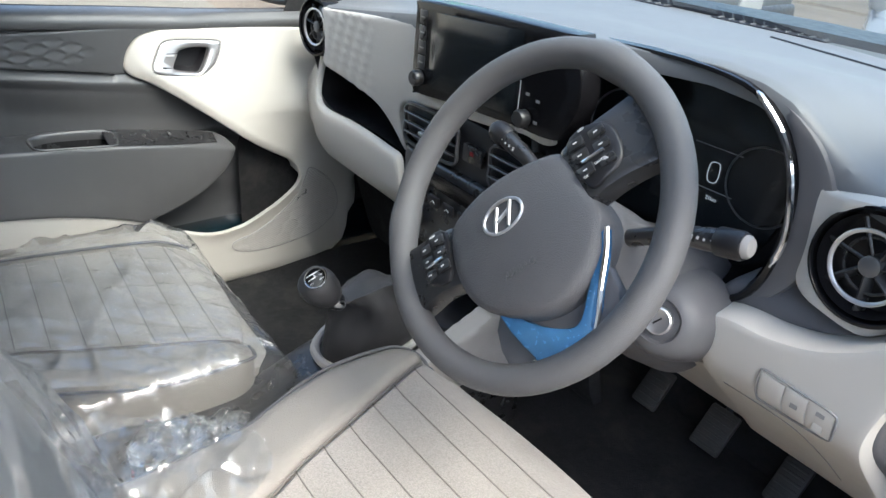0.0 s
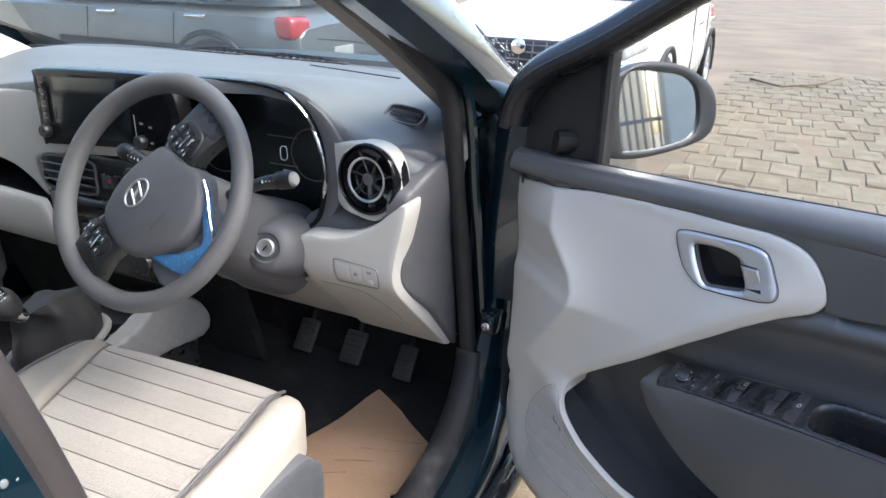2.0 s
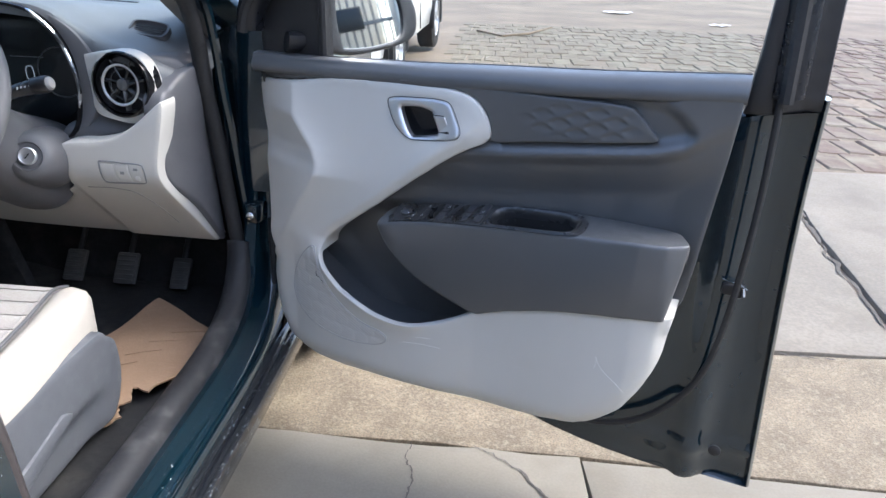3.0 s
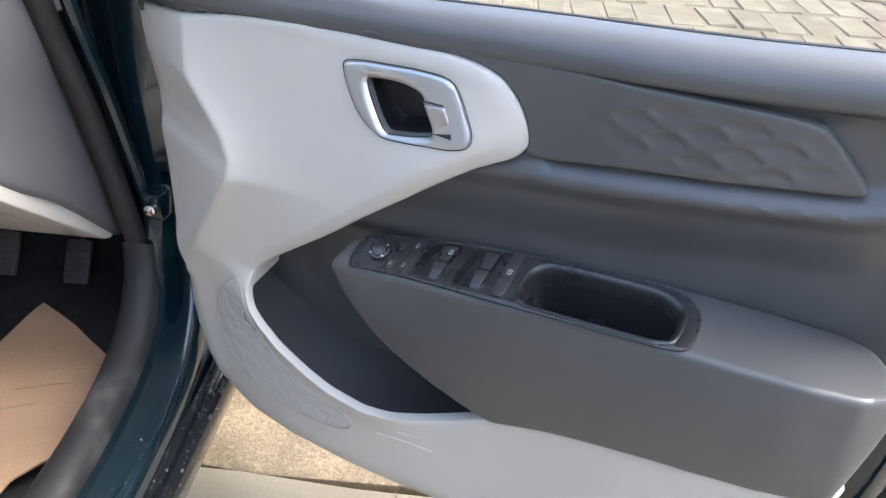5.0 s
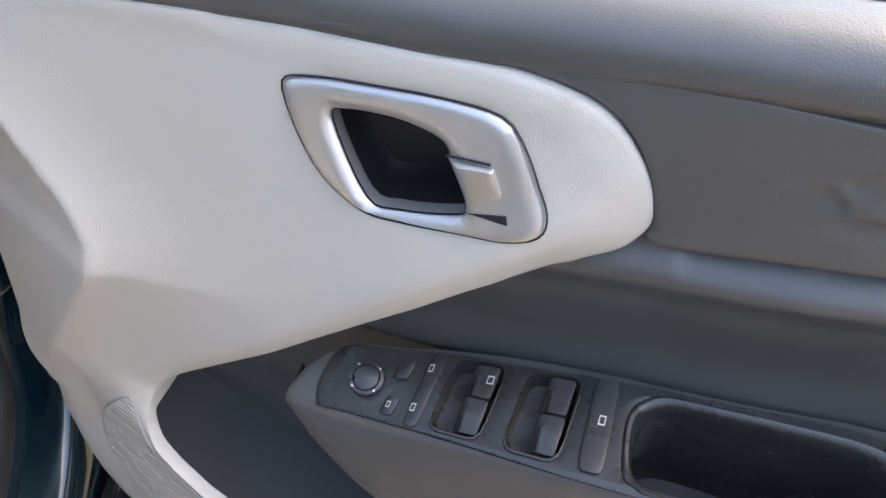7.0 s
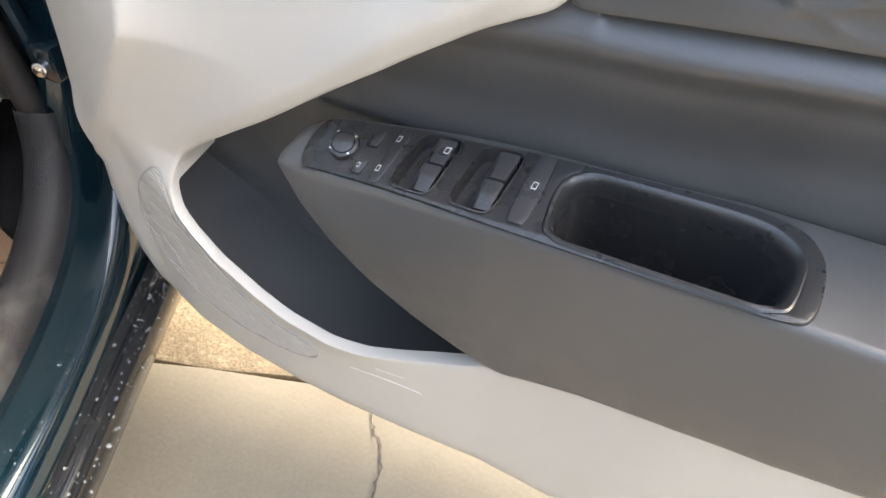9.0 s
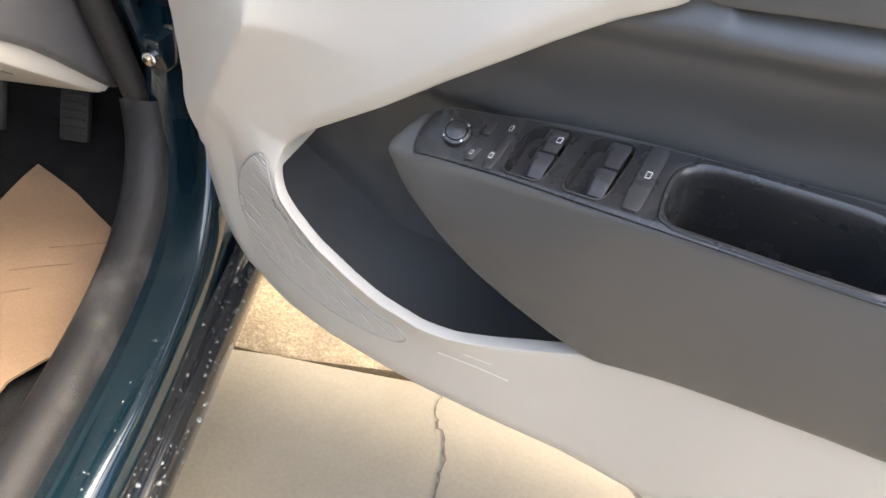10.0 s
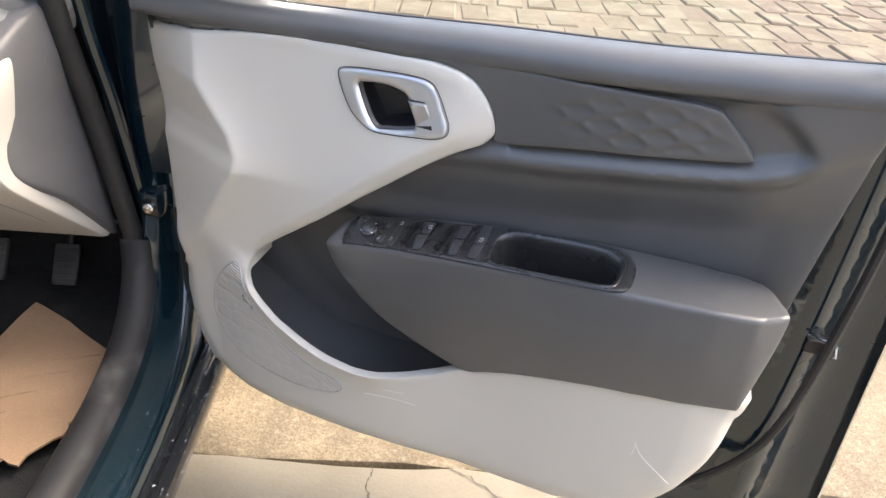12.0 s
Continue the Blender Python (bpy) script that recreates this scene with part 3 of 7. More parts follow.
    part("lever_gap", sheet(gap, lambda u, z: grey_w(u, z) + 0.0046, to, step=0.01, r=0.0, skirt=0.0), BLACK, hand)
    part("lever_gap", tube([to(u, z, grey_w(u, z) + 0.0046) for u, z in ((0.472, 0.877), (0.496, 0.8782))], 0.0008, 5), BLACK, hand)
    groove = curve_pts([HANDLE[i] for i in range(0, len(HANDLE), 2)], 2)
    part("handle_gap", tube([to(*(ctr + 1.012 * (np.array(p) - ctr)), grey_w(*p) + 0.0002) for p in groove], 0.0006, 6, closed=True), BLACK, hand)
    # raised insert with quilted scales
    ins = curve_pts([(0.397, 0.9265), (0.42, 0.9295), (0.56, 0.9325), (0.685, 0.9335), (0.769, 0.9345), (0.81, 0.932), (0.822, 0.926), (0.844, 0.905), (0.859, 0.8885), (0.857, 0.883), (0.84, 0.879), (0.756, 0.8675), (0.668, 0.856), (0.586, 0.842), (0.5805, 0.858), (0.5705, 0.8872), (0.5465, 0.9127), (0.506, 0.9226), (0.455, 0.9238), (0.41, 0.9245)], 4)
    part("quilted_insert", sheet(ins, lambda u, z: face(u) + 0.0015 + quilt(u, z), to, step=0.0025, r=0.003, skirt=0.02), DARK, d, "charcoal insert embossed with scales")
    # armrest with its open pull pocket
    top = top_to(to)

    def drop(u):
        return foot(u)[0] - crest(u)[0]
    arm = curve_pts([(u, arm_depth(u)) for u in (0.385, 0.41, 0.45, 0.5, 0.57, 0.65, 0.72, 0.79, 0.86, 0.91)] + [(0.93, 0.03), (0.936, 0.0), (0.934, -0.03), (0.926, -0.08), (0.918, drop(0.918)), (0.918, drop(0.918))]
                    + [(u, drop(u)) for u in (0.857, 0.797, 0.733, 0.661, 0.62, 0.588, 0.55, 0.507, 0.463, 0.426, 0.391)] + [(0.375, -0.02), (0.368, 0.004), (0.374, 0.02)], 4)
    ph = [(u, s * arm_depth(u)) for u, s in pk]
    rest = part("armrest", sheet(arm, lambda u, b: 0.0, arm_to(to), holes=[ph] + ([[(u, s * arm_depth(u)) for u, s in q] for q in WELLS] if driver else []), step=0.0052, r=0.003, skirt=0.03, hole_skirt=False), DARK, d, "charcoal moulded armrest")
    pc = np.mean(pk, axis=0)
    wide = [(pc[0] + 1.06 * (u - pc[0]), pc[1] + 1.1 * (s - pc[1])) for u, s in pk]

    def bowl(steps):
        return [[top(pc[0] + ku * (u - pc[0]), pc[1] + ks * (s - pc[1]), h) for u, s in pk] for ku, ks, h in steps]
    part("pocket_rim", loft(bowl(((1.065, 1.11, 0.001), (1.06, 1.1, 0.0034), (1.045, 1.06, 0.0042), (1.015, 1.0, 0.0035), (0.985, 0.94, 0.0), (0.965, 0.895, -0.006), (0.957, 0.875, -0.014))), True), BLACK2 if driver else DARK, rest)
    part("pull_pocket", loft(bowl(((0.959, 0.88, -0.013), (0.94, 0.86, -0.04), (0.92, 0.84, -0.085), (0.8, 0.7, -0.095), (0.02, 0.02, -0.095))), True, False, True), POCKET, rest, "deep black pull pocket")
    # window controls
    if driver:
        sw = curve_pts([(0.4, 0.88), (0.412, 0.95), (0.45, 0.93), (0.53, 0.9), (0.62, 0.93), (0.7, 0.93), (0.748, 0.88), (0.766, 0.74), (0.772, 0.5), (0.768, 0.1), (0.752, -0.0), (0.7, -0.02), (0.6, 0.01), (0.5, 0.04), (0.41, 0.06), (0.397, 0.12), (0.394, 0.5)], 4)
    else:
        sw = curve_pts([(0.41, 0.85), (0.41, 0.85), (0.5, 0.9), (0.64, 0.9), (0.64, 0.9), (0.64, 0.08), (0.64, 0.08), (0.5, 0.08), (0.41, 0.3), (0.41, 0.3)], 4)
    plate = part("switch_plate", sheet(sw, lambda u, s: 0.0026, top, holes=[wide] + WELLS if driver else [], step=0.008, r=0.0012, skirt=0.004, hole_skirt=False), BLACK2, d, "satin black switch plate")
    part("plate_gap", tube([top(u, s, 0.0004) for u, s in sw], 0.0009, 6, closed=True), BLACK, plate)

    def key(name, u0, u1, s0, s1, h, par, slant=0.006, m=BLACK2, r=0.0015):
        q = [(u0 + slant * 0.0, s0), (u1, s0), (u1 + slant, s1), (u0 + slant, s1)]
        return part(name, sheet(rounded(q), lambda u, s: h, top, step=0.006, r=r, skirt=0.004), m, par)

    def cup(q, par):
        """A scooped switch well with a rocker in two pieces along its rear half."""
        c0 = np.mean(q, axis=0)
        rg = [[top(*(c0 + k * (np.array(p) - c0)), h) for p in q] for k, h in ((1.07, 0.0024), (1.05, 0.0042), (1.01, 0.0044), (0.98, 0.003), (0.95, -0.004), (0.86, -0.008), (0.5, -0.009), (0.02, -0.009))]
        w = part("switch_well", loft(rg, True, False, True), BLACK2, par)
        u0, u1, s0, s1 = min(p[0] for p in q), max(p[0] for p in q), min(p[1] for p in q), max(p[1] for p in q)
        for a, b, e in ((0.52, 0.95, 0.0012), (0.06, 0.5, 0.0)):
            sa, sb = s0 + (s1 - s0) * a, s0 + (s1 - s0) * b
            ua, ub = u0 + 0.36 * (u1 - u0) + 0.005 * a, u1 - 0.0085 + 0.006 * a
            k = [(ua, sa), (ub, sa), (ub + 0.003, sb), (ua + 0.003, sb)]
            part("rocker", sheet(rounded(k, 0.12), lambda u, s, e=e: 0.004 + e - 0.0085 * sm(ua + 0.005, ua - 0.004, u) - 0.003 * sm(s0 + 0.25, s0, s), top, step=0.004, r=0.0012, skirt=0.012), KEYM, par)
        return w

    def mark(u, s, h, a, b, m=WHITEINK, nm="symbol"):
        a, b = a * 0.72, b * 0.72
        q = [(u - a, s - b), (u + a, s - b), (u + a + 0.0006, s + b), (u - a + 0.0006, s + b)]
        hole = [(u + (x - u) * 0.72, s + (y - s) * 0.72) for x, y in q]
        return part(nm, sheet(q, lambda *_: h, top, holes=[hole], step=0.01, r=0.0, skirt=0.0), m, plate)

    if driver:
        o = top(0.4295, 0.5, 0.0022)
        nrm = (top(0.43, 0.5, 0.01) - top(0.43, 0.5, 0.0)).normalized()
        mj = axis_pose(o, nrm)
        part("mirror_knob", lathe([(0.0125, 0), (0.0125, 0.004), (0.0118, 0.006), (0.0095, 0.0065), (0.009, 0.0055), (0.0085, 0.007), (0.004, 0.0078), (0.0, 0.008)], mj, 28), BLACK2, plate)
        for k in range(4):
            a = math.pi / 4 + k * math.pi / 2
            t = bmesh.new()
            vs = [t.verts.new(mj @ Vector((0.0104 * math.cos(a + q), 0.0104 * math.sin(a + q), 0.0072)) * 1.0) for q in (-0.13, 0.13)]
            vs.append(t.verts.new(mj @ Vector((0.0118 * math.cos(a), 0.0118 * math.sin(a), 0.0067))))
            t.faces.new(vs)
            part("arrow", t, WHITEINK, plate)
        key("slide_switch", 0.4465, 0.457, 0.55, 0.78, 0.006, plate, 0.003)
        key("fold_button", 0.444, 0.4535, 0.12, 0.34, 0.0045, plate, 0.003)
        key("lock_button", 0.4615, 0.472, 0.06, 0.9, 0.0042, plate, 0.008)
        mark(0.4705, 0.72, 0.0046, 0.0022, 0.06)
        mark(0.466, 0.26, 0.0046, 0.0022, 0.06)
        mark(0.449, 0.24, 0.005, 0.0018, 0.05)
        for q in WELLS:
            cup(q, plate)
        mark(0.5115, 0.68, 0.0057, 0.003, 0.06)
        key("lockout_button", 0.5735, 0.589, 0.08, 0.9, 0.0055, plate, 0.004, KEYM)
        mark(0.584, 0.52, 0.006, 0.0028, 0.06)
    else:
        key("rocker", 0.48, 0.51, 0.3, 0.75, 0.006, plate, 0.003)
        mark(0.508, 0.6, 0.0066, 0.003, 0.1)
    # pale scuffs on the lower trim
    if driver:
        for pts in (((0.82, 0.523), (0.828, 0.508), (0.84, 0.495), (0.858, 0.482), (0.873, 0.467)), ((0.822, 0.522), (0.822, 0.51), (0.82, 0.5)), ((0.44, 0.43), (0.48, 0.436), (0.52, 0.438)), ((0.47, 0.45), (0.5, 0.453))):
            part("scuff_mark", tube([to(u, z, grey_w(u, z) + 0.0002) for u, z in curve_pts(pts, 5, False)], 0.0005, 5), SCUFF, panel)
    # window frame, sail, glass
    fr = BLACK
    part("belt_seal", tube([to(u, belt(u) - 0.0015, face(u) - 0.0385) for u in np.linspace(0.2, 0.975, 12)], 0.0032, 8), BLACK, d, "black belt weatherstrip")
    sail = curve_pts([(0.06, 0.935), (0.06, 0.935), (0.205, 0.935), (0.205, 0.935), (0.205, 1.13), (0.205, 1.13), (0.1, 1.07), (0.06, 1.03)], 3)
    part("sail_panel", sheet(sail, lambda u, z: -0.085, to, step=0.03, r=0.004, skirt=0.03), BLACK, d, "black triangular sail panel")
    part("division_bar", tube([to(0.205, 0.935, -0.085), to(0.207, 1.14, -0.08)], 0.01, 8, flat=0.8), RUBBER, d)
    top_line = curve_pts([(0.045, 0.99), (0.06, 1.04), (0.105, 1.085), (0.214, 1.142), (0.35, 1.225), (0.5, 1.31), (0.65, 1.375), (0.82, 1.41), (0.95, 1.41), (1.0, 1.38), (1.012, 1.3), (1.022, 1.15), (1.028, 0.96)], 4, False)
    part("window_frame", tube([to(u, z, -0.07) for u, z in top_line], 0.026, 10, flat=1.25, up=DW if driver else (1, 0, 0)), FRAMEB, d, "satin black window frame")
    part("frame_seal", tube([to(u + 0.0, z - 0.006, -0.045) for u, z in top_line], 0.011, 8), RUBBER, d)
    post = curve_pts([(0.972, 0.93), (0.972, 0.93), (1.084, 0.935), (1.084, 0.935), (1.075, 1.25), (1.06, 1.36), (1.06, 1.36), (0.985, 1.36), (0.985, 1.36), (0.985, 1.1)], 3)
    part("rear_post", sheet(post, lambda u, z: -0.05 - 0.05 * sm(1.0, 1.07, u), to, step=0.02, r=0.006, skirt=0.05), BLACK, d, "black rear window post")
    gl = [(0.205, 0.93), (0.985, 0.975), (0.985, 1.36), (0.82, 1.39), (0.65, 1.355), (0.5, 1.29), (0.35, 1.205), (0.205, 1.12)]
    pane = part("window_glass", sheet(gl, lambda u, z: -0.085 + 0.045 * (u - 0.2) / 0.77, to, step=0.2, r=0.0, skirt=0.0), GLASS, d, "clear side window glass")
    pane.visible_shadow = False
    return d


# Keys paler than the plate: the highlights of their edges go into the colour.
KEYM = mat("switch_key_lightened", (0.038, 0.038, 0.041), 0.32, vary=0.08, bump=0.1, bump_scale=900)
FRAMEB = mat("satin_black_frame", (0.008, 0.009, 0.012), 0.3, vary=0.1, spec=0.4)
GRILLE = mat("speaker_grille_weave", (0.54, 0.525, 0.5), 0.6, vary=0.05)
_gt = GRILLE.node_tree
_gw, _gb, _gc = _gt.nodes.new("ShaderNodeTexWave"), _gt.nodes.new("ShaderNodeBump"), _gt.nodes.new("ShaderNodeTexCoord")
_gw.wave_type, _gw.bands_direction = "BANDS", "DIAGONAL"
_gw.inputs["Scale"].default_value, _gw.inputs["Distortion"].default_value, _gw.inputs["Detail"].default_value, _gw.inputs["Detail Scale"].default_value = 105, 1.6, 1.0, 1.3
_gb.inputs["Strength"].default_value, _gb.inputs["Distance"].default_value = 0.55, 0.002
_gt.links.new(_gc.outputs["Object"], _gw.inputs["Vector"])
_gt.links.new(_gw.outputs["Fac"], _gb.inputs["Height"])
# Groove shade is put into the colour: paler on ridges, darker in hollows.
_gm = _gt.nodes.new("ShaderNodeMix")
_gm.data_type = "RGBA"
_gm.inputs[6].default_value, _gm.inputs[7].default_value = (0.42, 0.407, 0.38, 1), (0.52, 0.505, 0.475, 1)
_gt.links.new(_gw.outputs["Fac"], _gm.inputs[0])
_gt.links.new(_gm.outputs[2], _gt.nodes["Principled BSDF"].inputs["Base Color"])
_gt.links.new(_gb.outputs[0], _gt.nodes["Principled BSDF"].inputs["Normal"])
BLACK2 = mat("satin_black", (0.023, 0.0235, 0.025), 0.3, vary=0.1, spec=0.7, bump=0.15, bump_scale=900)
POCKET = mat("moulded_black_plastic", (0.028, 0.028, 0.029), 0.24, vary=0.1, bump=0.1, bump_scale=700)
driver_door = front_door("driver_door", to_open, True, "open front car door with charcoal and light grey trim")
passenger_door = front_door("passenger_door", to_shut, False, "shut front car door with charcoal and light grey trim")

# latch, check bolt and grommet of the open door
latch = part("latch", box((0.036, 0.02, 0.02), axis_pose(to_open(1.012, 0.632, -0.074), DW), 0.003), BLACK, driver_door, "dark door latch slot")
part("latch_claw", tube([to_open(1.024, 0.622, -0.066), to_open(1.03, 0.627, -0.062), to_open(1.028, 0.638, -0.066)], 0.0035, 8), CHROME, latch)
part("latch_lip", tube([to_open(0.992, 0.65, -0.064), to_open(1.02, 0.645, -0.064), to_open(1.034, 0.636, -0.068)], 0.0016, 6), PAINT, latch)
part("grommet", lathe([(0.011, 0), (0.011, 0.004), (0.007, 0.006), (0.0, 0.006)], axis_pose(to_open(1.04, 0.3, -0.075), DW), 20), RUBBER, driver_door)


# door mirrors
def door_mirror(to, parent, lab, tz):
    """The head stands across the door: its glass looks back and slightly inwards."""
    def P(s, v, h):
        return to(0.2023 + 0.177 * s - tz * v + 0.972 * h, 0.9497 + 0.987 * v + tz * h, -0.1749 - 0.984 * s - 0.028 * v + 0.175 * h)
    o = curve_pts([(-0.07, 0.105), (0.016, 0.14), (0.09, 0.142), (0.164, 0.128), (0.235, 0.09), (0.25, 0.04), (0.218, 0.0), (0.104, -0.014), (-0.006, -0.012), (-0.065, 0.01), (-0.08, 0.06)], 4)
    face = curve_pts([(-0.009, 0.113), (0.016, 0.13), (0.087, 0.125), (0.157, 0.112), (0.193, 0.081), (0.187, 0.014), (0.104, -0.002), (0.003, 0.001), (-0.014, 0.012), (-0.019, 0.07)], 4)
    c = np.array((0.085, 0.065))
    sh = part("mirror_housing", loft([[P(*(c + k * (np.array(p) - c)), h) for p in o] for k, h in ((0.99, 0.002), (1.0, -0.012), (0.97, -0.045), (0.84, -0.08), (0.55, -0.1), (0.05, -0.105))], True, False, True), PAINT, parent, lab)
    part("mirror_bezel", sheet([tuple(p) for p in o], lambda s, v: 0.004, P, holes=[[tuple(p) for p in face]], step=0.012, r=0.005, skirt=0.012), BLACK, sh)
    g = np.array((0.09, 0.063))
    part("mirror_glass", sheet([tuple(g + 1.03 * (np.array(p) - g)) for p in face], lambda s, v: -0.002, P, step=0.05, r=0.0, skirt=0.0), MIRROR, sh, "silvered mirror glass")
    part("mirror_arm", tube([to(0.13, 0.97, -0.07), to(0.17, 0.965, -0.12), P(-0.03, 0.03, -0.03)], [0.022, 0.022, 0.03], 10, flat=0.8), BLACK, sh)


MIRROR = mat("silvered_glass", (0.85, 0.87, 0.88), 0.02, metal=1.0, vary=0.01, rough_vary=0.01)
door_mirror(to_open, driver_door, "dark teal door mirror housing", 0.157)
door_mirror(to_shut, passenger_door, "dark teal door mirror housing", -0.1)


# ---- dashboard ----
XZ = lambda x, z, h: Vector((x, -h, z))      # panels that face the seats: h is minus y
XY = lambda x, y, h: Vector((x, y, h))
dash = thing("dashboard", (0, 0.75, 0.6), "slate dashboard with light grey band and round end vents", "dashboard")


def dash_front(x):
    return lin(x, (-0.7, 0.905), (-0.6, 0.935), (-0.4, 0.962), (-0.17, 0.995), (0.0, 1.02), (0.15, 1.025), (0.25, 1.03), (0.37, 1.036), (0.43, 1.03), (0.465, 1.019), (0.49, 1.003), (0.51, 0.988), (0.53, 0.974), (0.555, 0.962), (0.59, 0.951), (0.64, 0.941), (0.7, 0.925))


def dash_top(x, y):
    yf = lin(x, (-0.67, 0.5), (-0.6, 0.455), (-0.16, 0.42), (0.2, 0.43), (0.49, 0.455), (0.56, 0.462), (0.64, 0.475), (0.69, 0.52))
    zb = 1.004 + 0.004 * math.cos(x * 2)
    t = sm(0.0, 0.3, y - yf)
    z = dash_front(x) * (1 - t) + zb * t
    return z - 0.03 * sm(0.6, 0.7, abs(x)) + 0.006 * sm(0.0, 0.1, y - yf) * sm(0.3, 0.15, y - yf)


topl = curve_pts([(-0.69, 0.53), (-0.61, 0.45), (-0.4, 0.43), (-0.16, 0.42), (0.18, 0.425), (0.25, 0.44), (0.38, 0.452), (0.48, 0.455), (0.525, 0.46), (0.56, 0.462), (0.64, 0.474), (0.68, 0.505), (0.695, 0.56), (0.7, 0.6), (0.7, 0.79), (0.56, 0.9), (0.35, 0.97), (0, 0.99), (-0.35, 0.97), (-0.56, 0.9), (-0.7, 0.79)], 4)
part("dash_top", sheet(topl, dash_top, XY, step=0.014, r=0.012, skirt=0.014), DASH, dash, "slate grained dashboard top")
# stitched slit and demister slots
for nm, x0, y0, x1, y1, wd in (("seam_slit", 0.2, 0.85, 0.47, 0.79, 0.003),):
    part(nm, tube([(x0 + (x1 - x0) * t, y0 + (y1 - y0) * t, dash_top(x0 + (x1 - x0) * t, y0 + (y1 - y0) * t) - 0.0005) for t in np.linspace(0, 1, 8)], wd, 6), BLACK, dash)
for xa, xb in ((-0.28, -0.06), (0.04, 0.26)):
    slot = part("demister_slot", box((xb - xa, 0.028, 0.006), Matrix.Translation(((xa + xb) / 2, 0.925, dash_top(0, 0.92) - 0.001)), 0.002), BLACK, dash)
    for x in np.arange(xa + 0.015, xb, 0.022):
        part("slot_rib", box((0.003, 0.026, 0.004), Matrix.Translation((x, 0.925, dash_top(0, 0.92) + 0.002)), 0.0), DASH, slot)

# light band on the passenger side, running under the display
def band_y(x, z):
    return -(0.432 + 0.05 * sm(-0.5, -0.7, x) - 0.012 * math.sin((z - 0.78) * 10))


def band_h(x, z):
    q = 0.0
    if -0.53 < x < -0.3:
        row = math.floor(z / 0.02)
        c = ((x + z * 0.5) / 0.04 + 0.5 * (row % 2)) % 1.0 - 0.5
        v = (z / 0.02) % 1.0 - 0.5
        q = 0.0032 * max(0.0, 1 - 2.2 * max(abs(c), abs(v))) * sm(-0.53, -0.5, x) * sm(-0.3, -0.36, x)
    return band_y(x, z) + q


band = curve_pts([(-0.545, 0.938), (-0.5, 0.943), (-0.4, 0.954), (-0.17, 0.978), (-0.17, 0.978), (-0.165, 0.89), (-0.13, 0.872), (0.0, 0.885), (0.11, 0.897), (0.155, 0.895), (0.166, 0.876), (0.145, 0.868), (0.1, 0.87), (0.024, 0.858), (-0.064, 0.85), (-0.155, 0.839), (-0.214, 0.829), (-0.236, 0.808), (-0.232, 0.77), (-0.224, 0.735), (-0.234, 0.738), (-0.277, 0.775), (-0.342, 0.803), (-0.482, 0.818), (-0.565, 0.822), (-0.537, 0.852), (-0.527, 0.89), (-0.532, 0.92)], 4)
part("upper_band", sheet(band, band_h, XZ, step=0.0055, r=0.005, skirt=0.006), GREY, dash, "light grey embossed dashboard band")
# open shelf and glovebox
shelf_o = curve_pts([(-0.6, 0.84), (-0.482, 0.826), (-0.342, 0.812), (-0.277, 0.785), (-0.224, 0.74), (-0.23, 0.726), (-0.253, 0.73), (-0.384, 0.734), (-0.506, 0.729), (-0.566, 0.75), (-0.585, 0.8)], 3)
sc = np.array((-0.4, 0.775))
part("open_shelf", loft([[Vector((*(sc + s * (np.array(p) - sc))[:1], y, (sc + s * (np.array(p) - sc))[1])) for p in shelf_o] for s, y in ((1.03, 0.44), (1.0, 0.47), (0.95, 0.6), (0.03, 0.62))], True, False, True), BLACK, dash, "dark open shelf")
gb = curve_pts([(-0.64, 0.812), (-0.6, 0.838), (-0.578, 0.825), (-0.572, 0.795), (-0.558, 0.755), (-0.506, 0.738), (-0.384, 0.742), (-0.253, 0.737), (-0.2, 0.725), (-0.19, 0.64), (-0.195, 0.607), (-0.267, 0.61), (-0.454, 0.615), (-0.576, 0.628), (-0.678, 0.652), (-0.716, 0.69), (-0.706, 0.741)], 4)
part("glovebox", sheet(gb, lambda x, z: -(0.425 + 0.06 * sm(-0.5, -0.72, x) + 0.9 * max(0.0, 0.66 - z) ** 1.5 * 2 - 0.02 * math.sin((z - 0.6) / 0.22 * 3.14)), XZ, step=0.012, r=0.008, skirt=0.006), GREY, dash, "light grey glovebox panel")
part("lower_cowl", sheet([(-0.69, 0.6), (0.16, 0.6), (0.16, 0.3), (-0.69, 0.3)], lambda x, z: -(0.56 + 0.3 * (0.6 - z)), XZ, step=0.05, r=0.01, skirt=0.02), CARPET, dash)

# centre vents and climate panel
vo = curve_pts([(-0.222, 0.805), (-0.215, 0.832), (-0.15, 0.842), (-0.02, 0.85), (0.13, 0.838), (0.205, 0.815), (0.21, 0.79), (0.19, 0.765), (0.1, 0.75), (-0.05, 0.748), (-0.18, 0.765), (-0.21, 0.78)], 4)
vc = part("vent_housing", sheet(vo, lambda x, z: -0.432, XZ, step=0.02, r=0.006, skirt=0.02), BLACK, dash, "black centre vent housing")
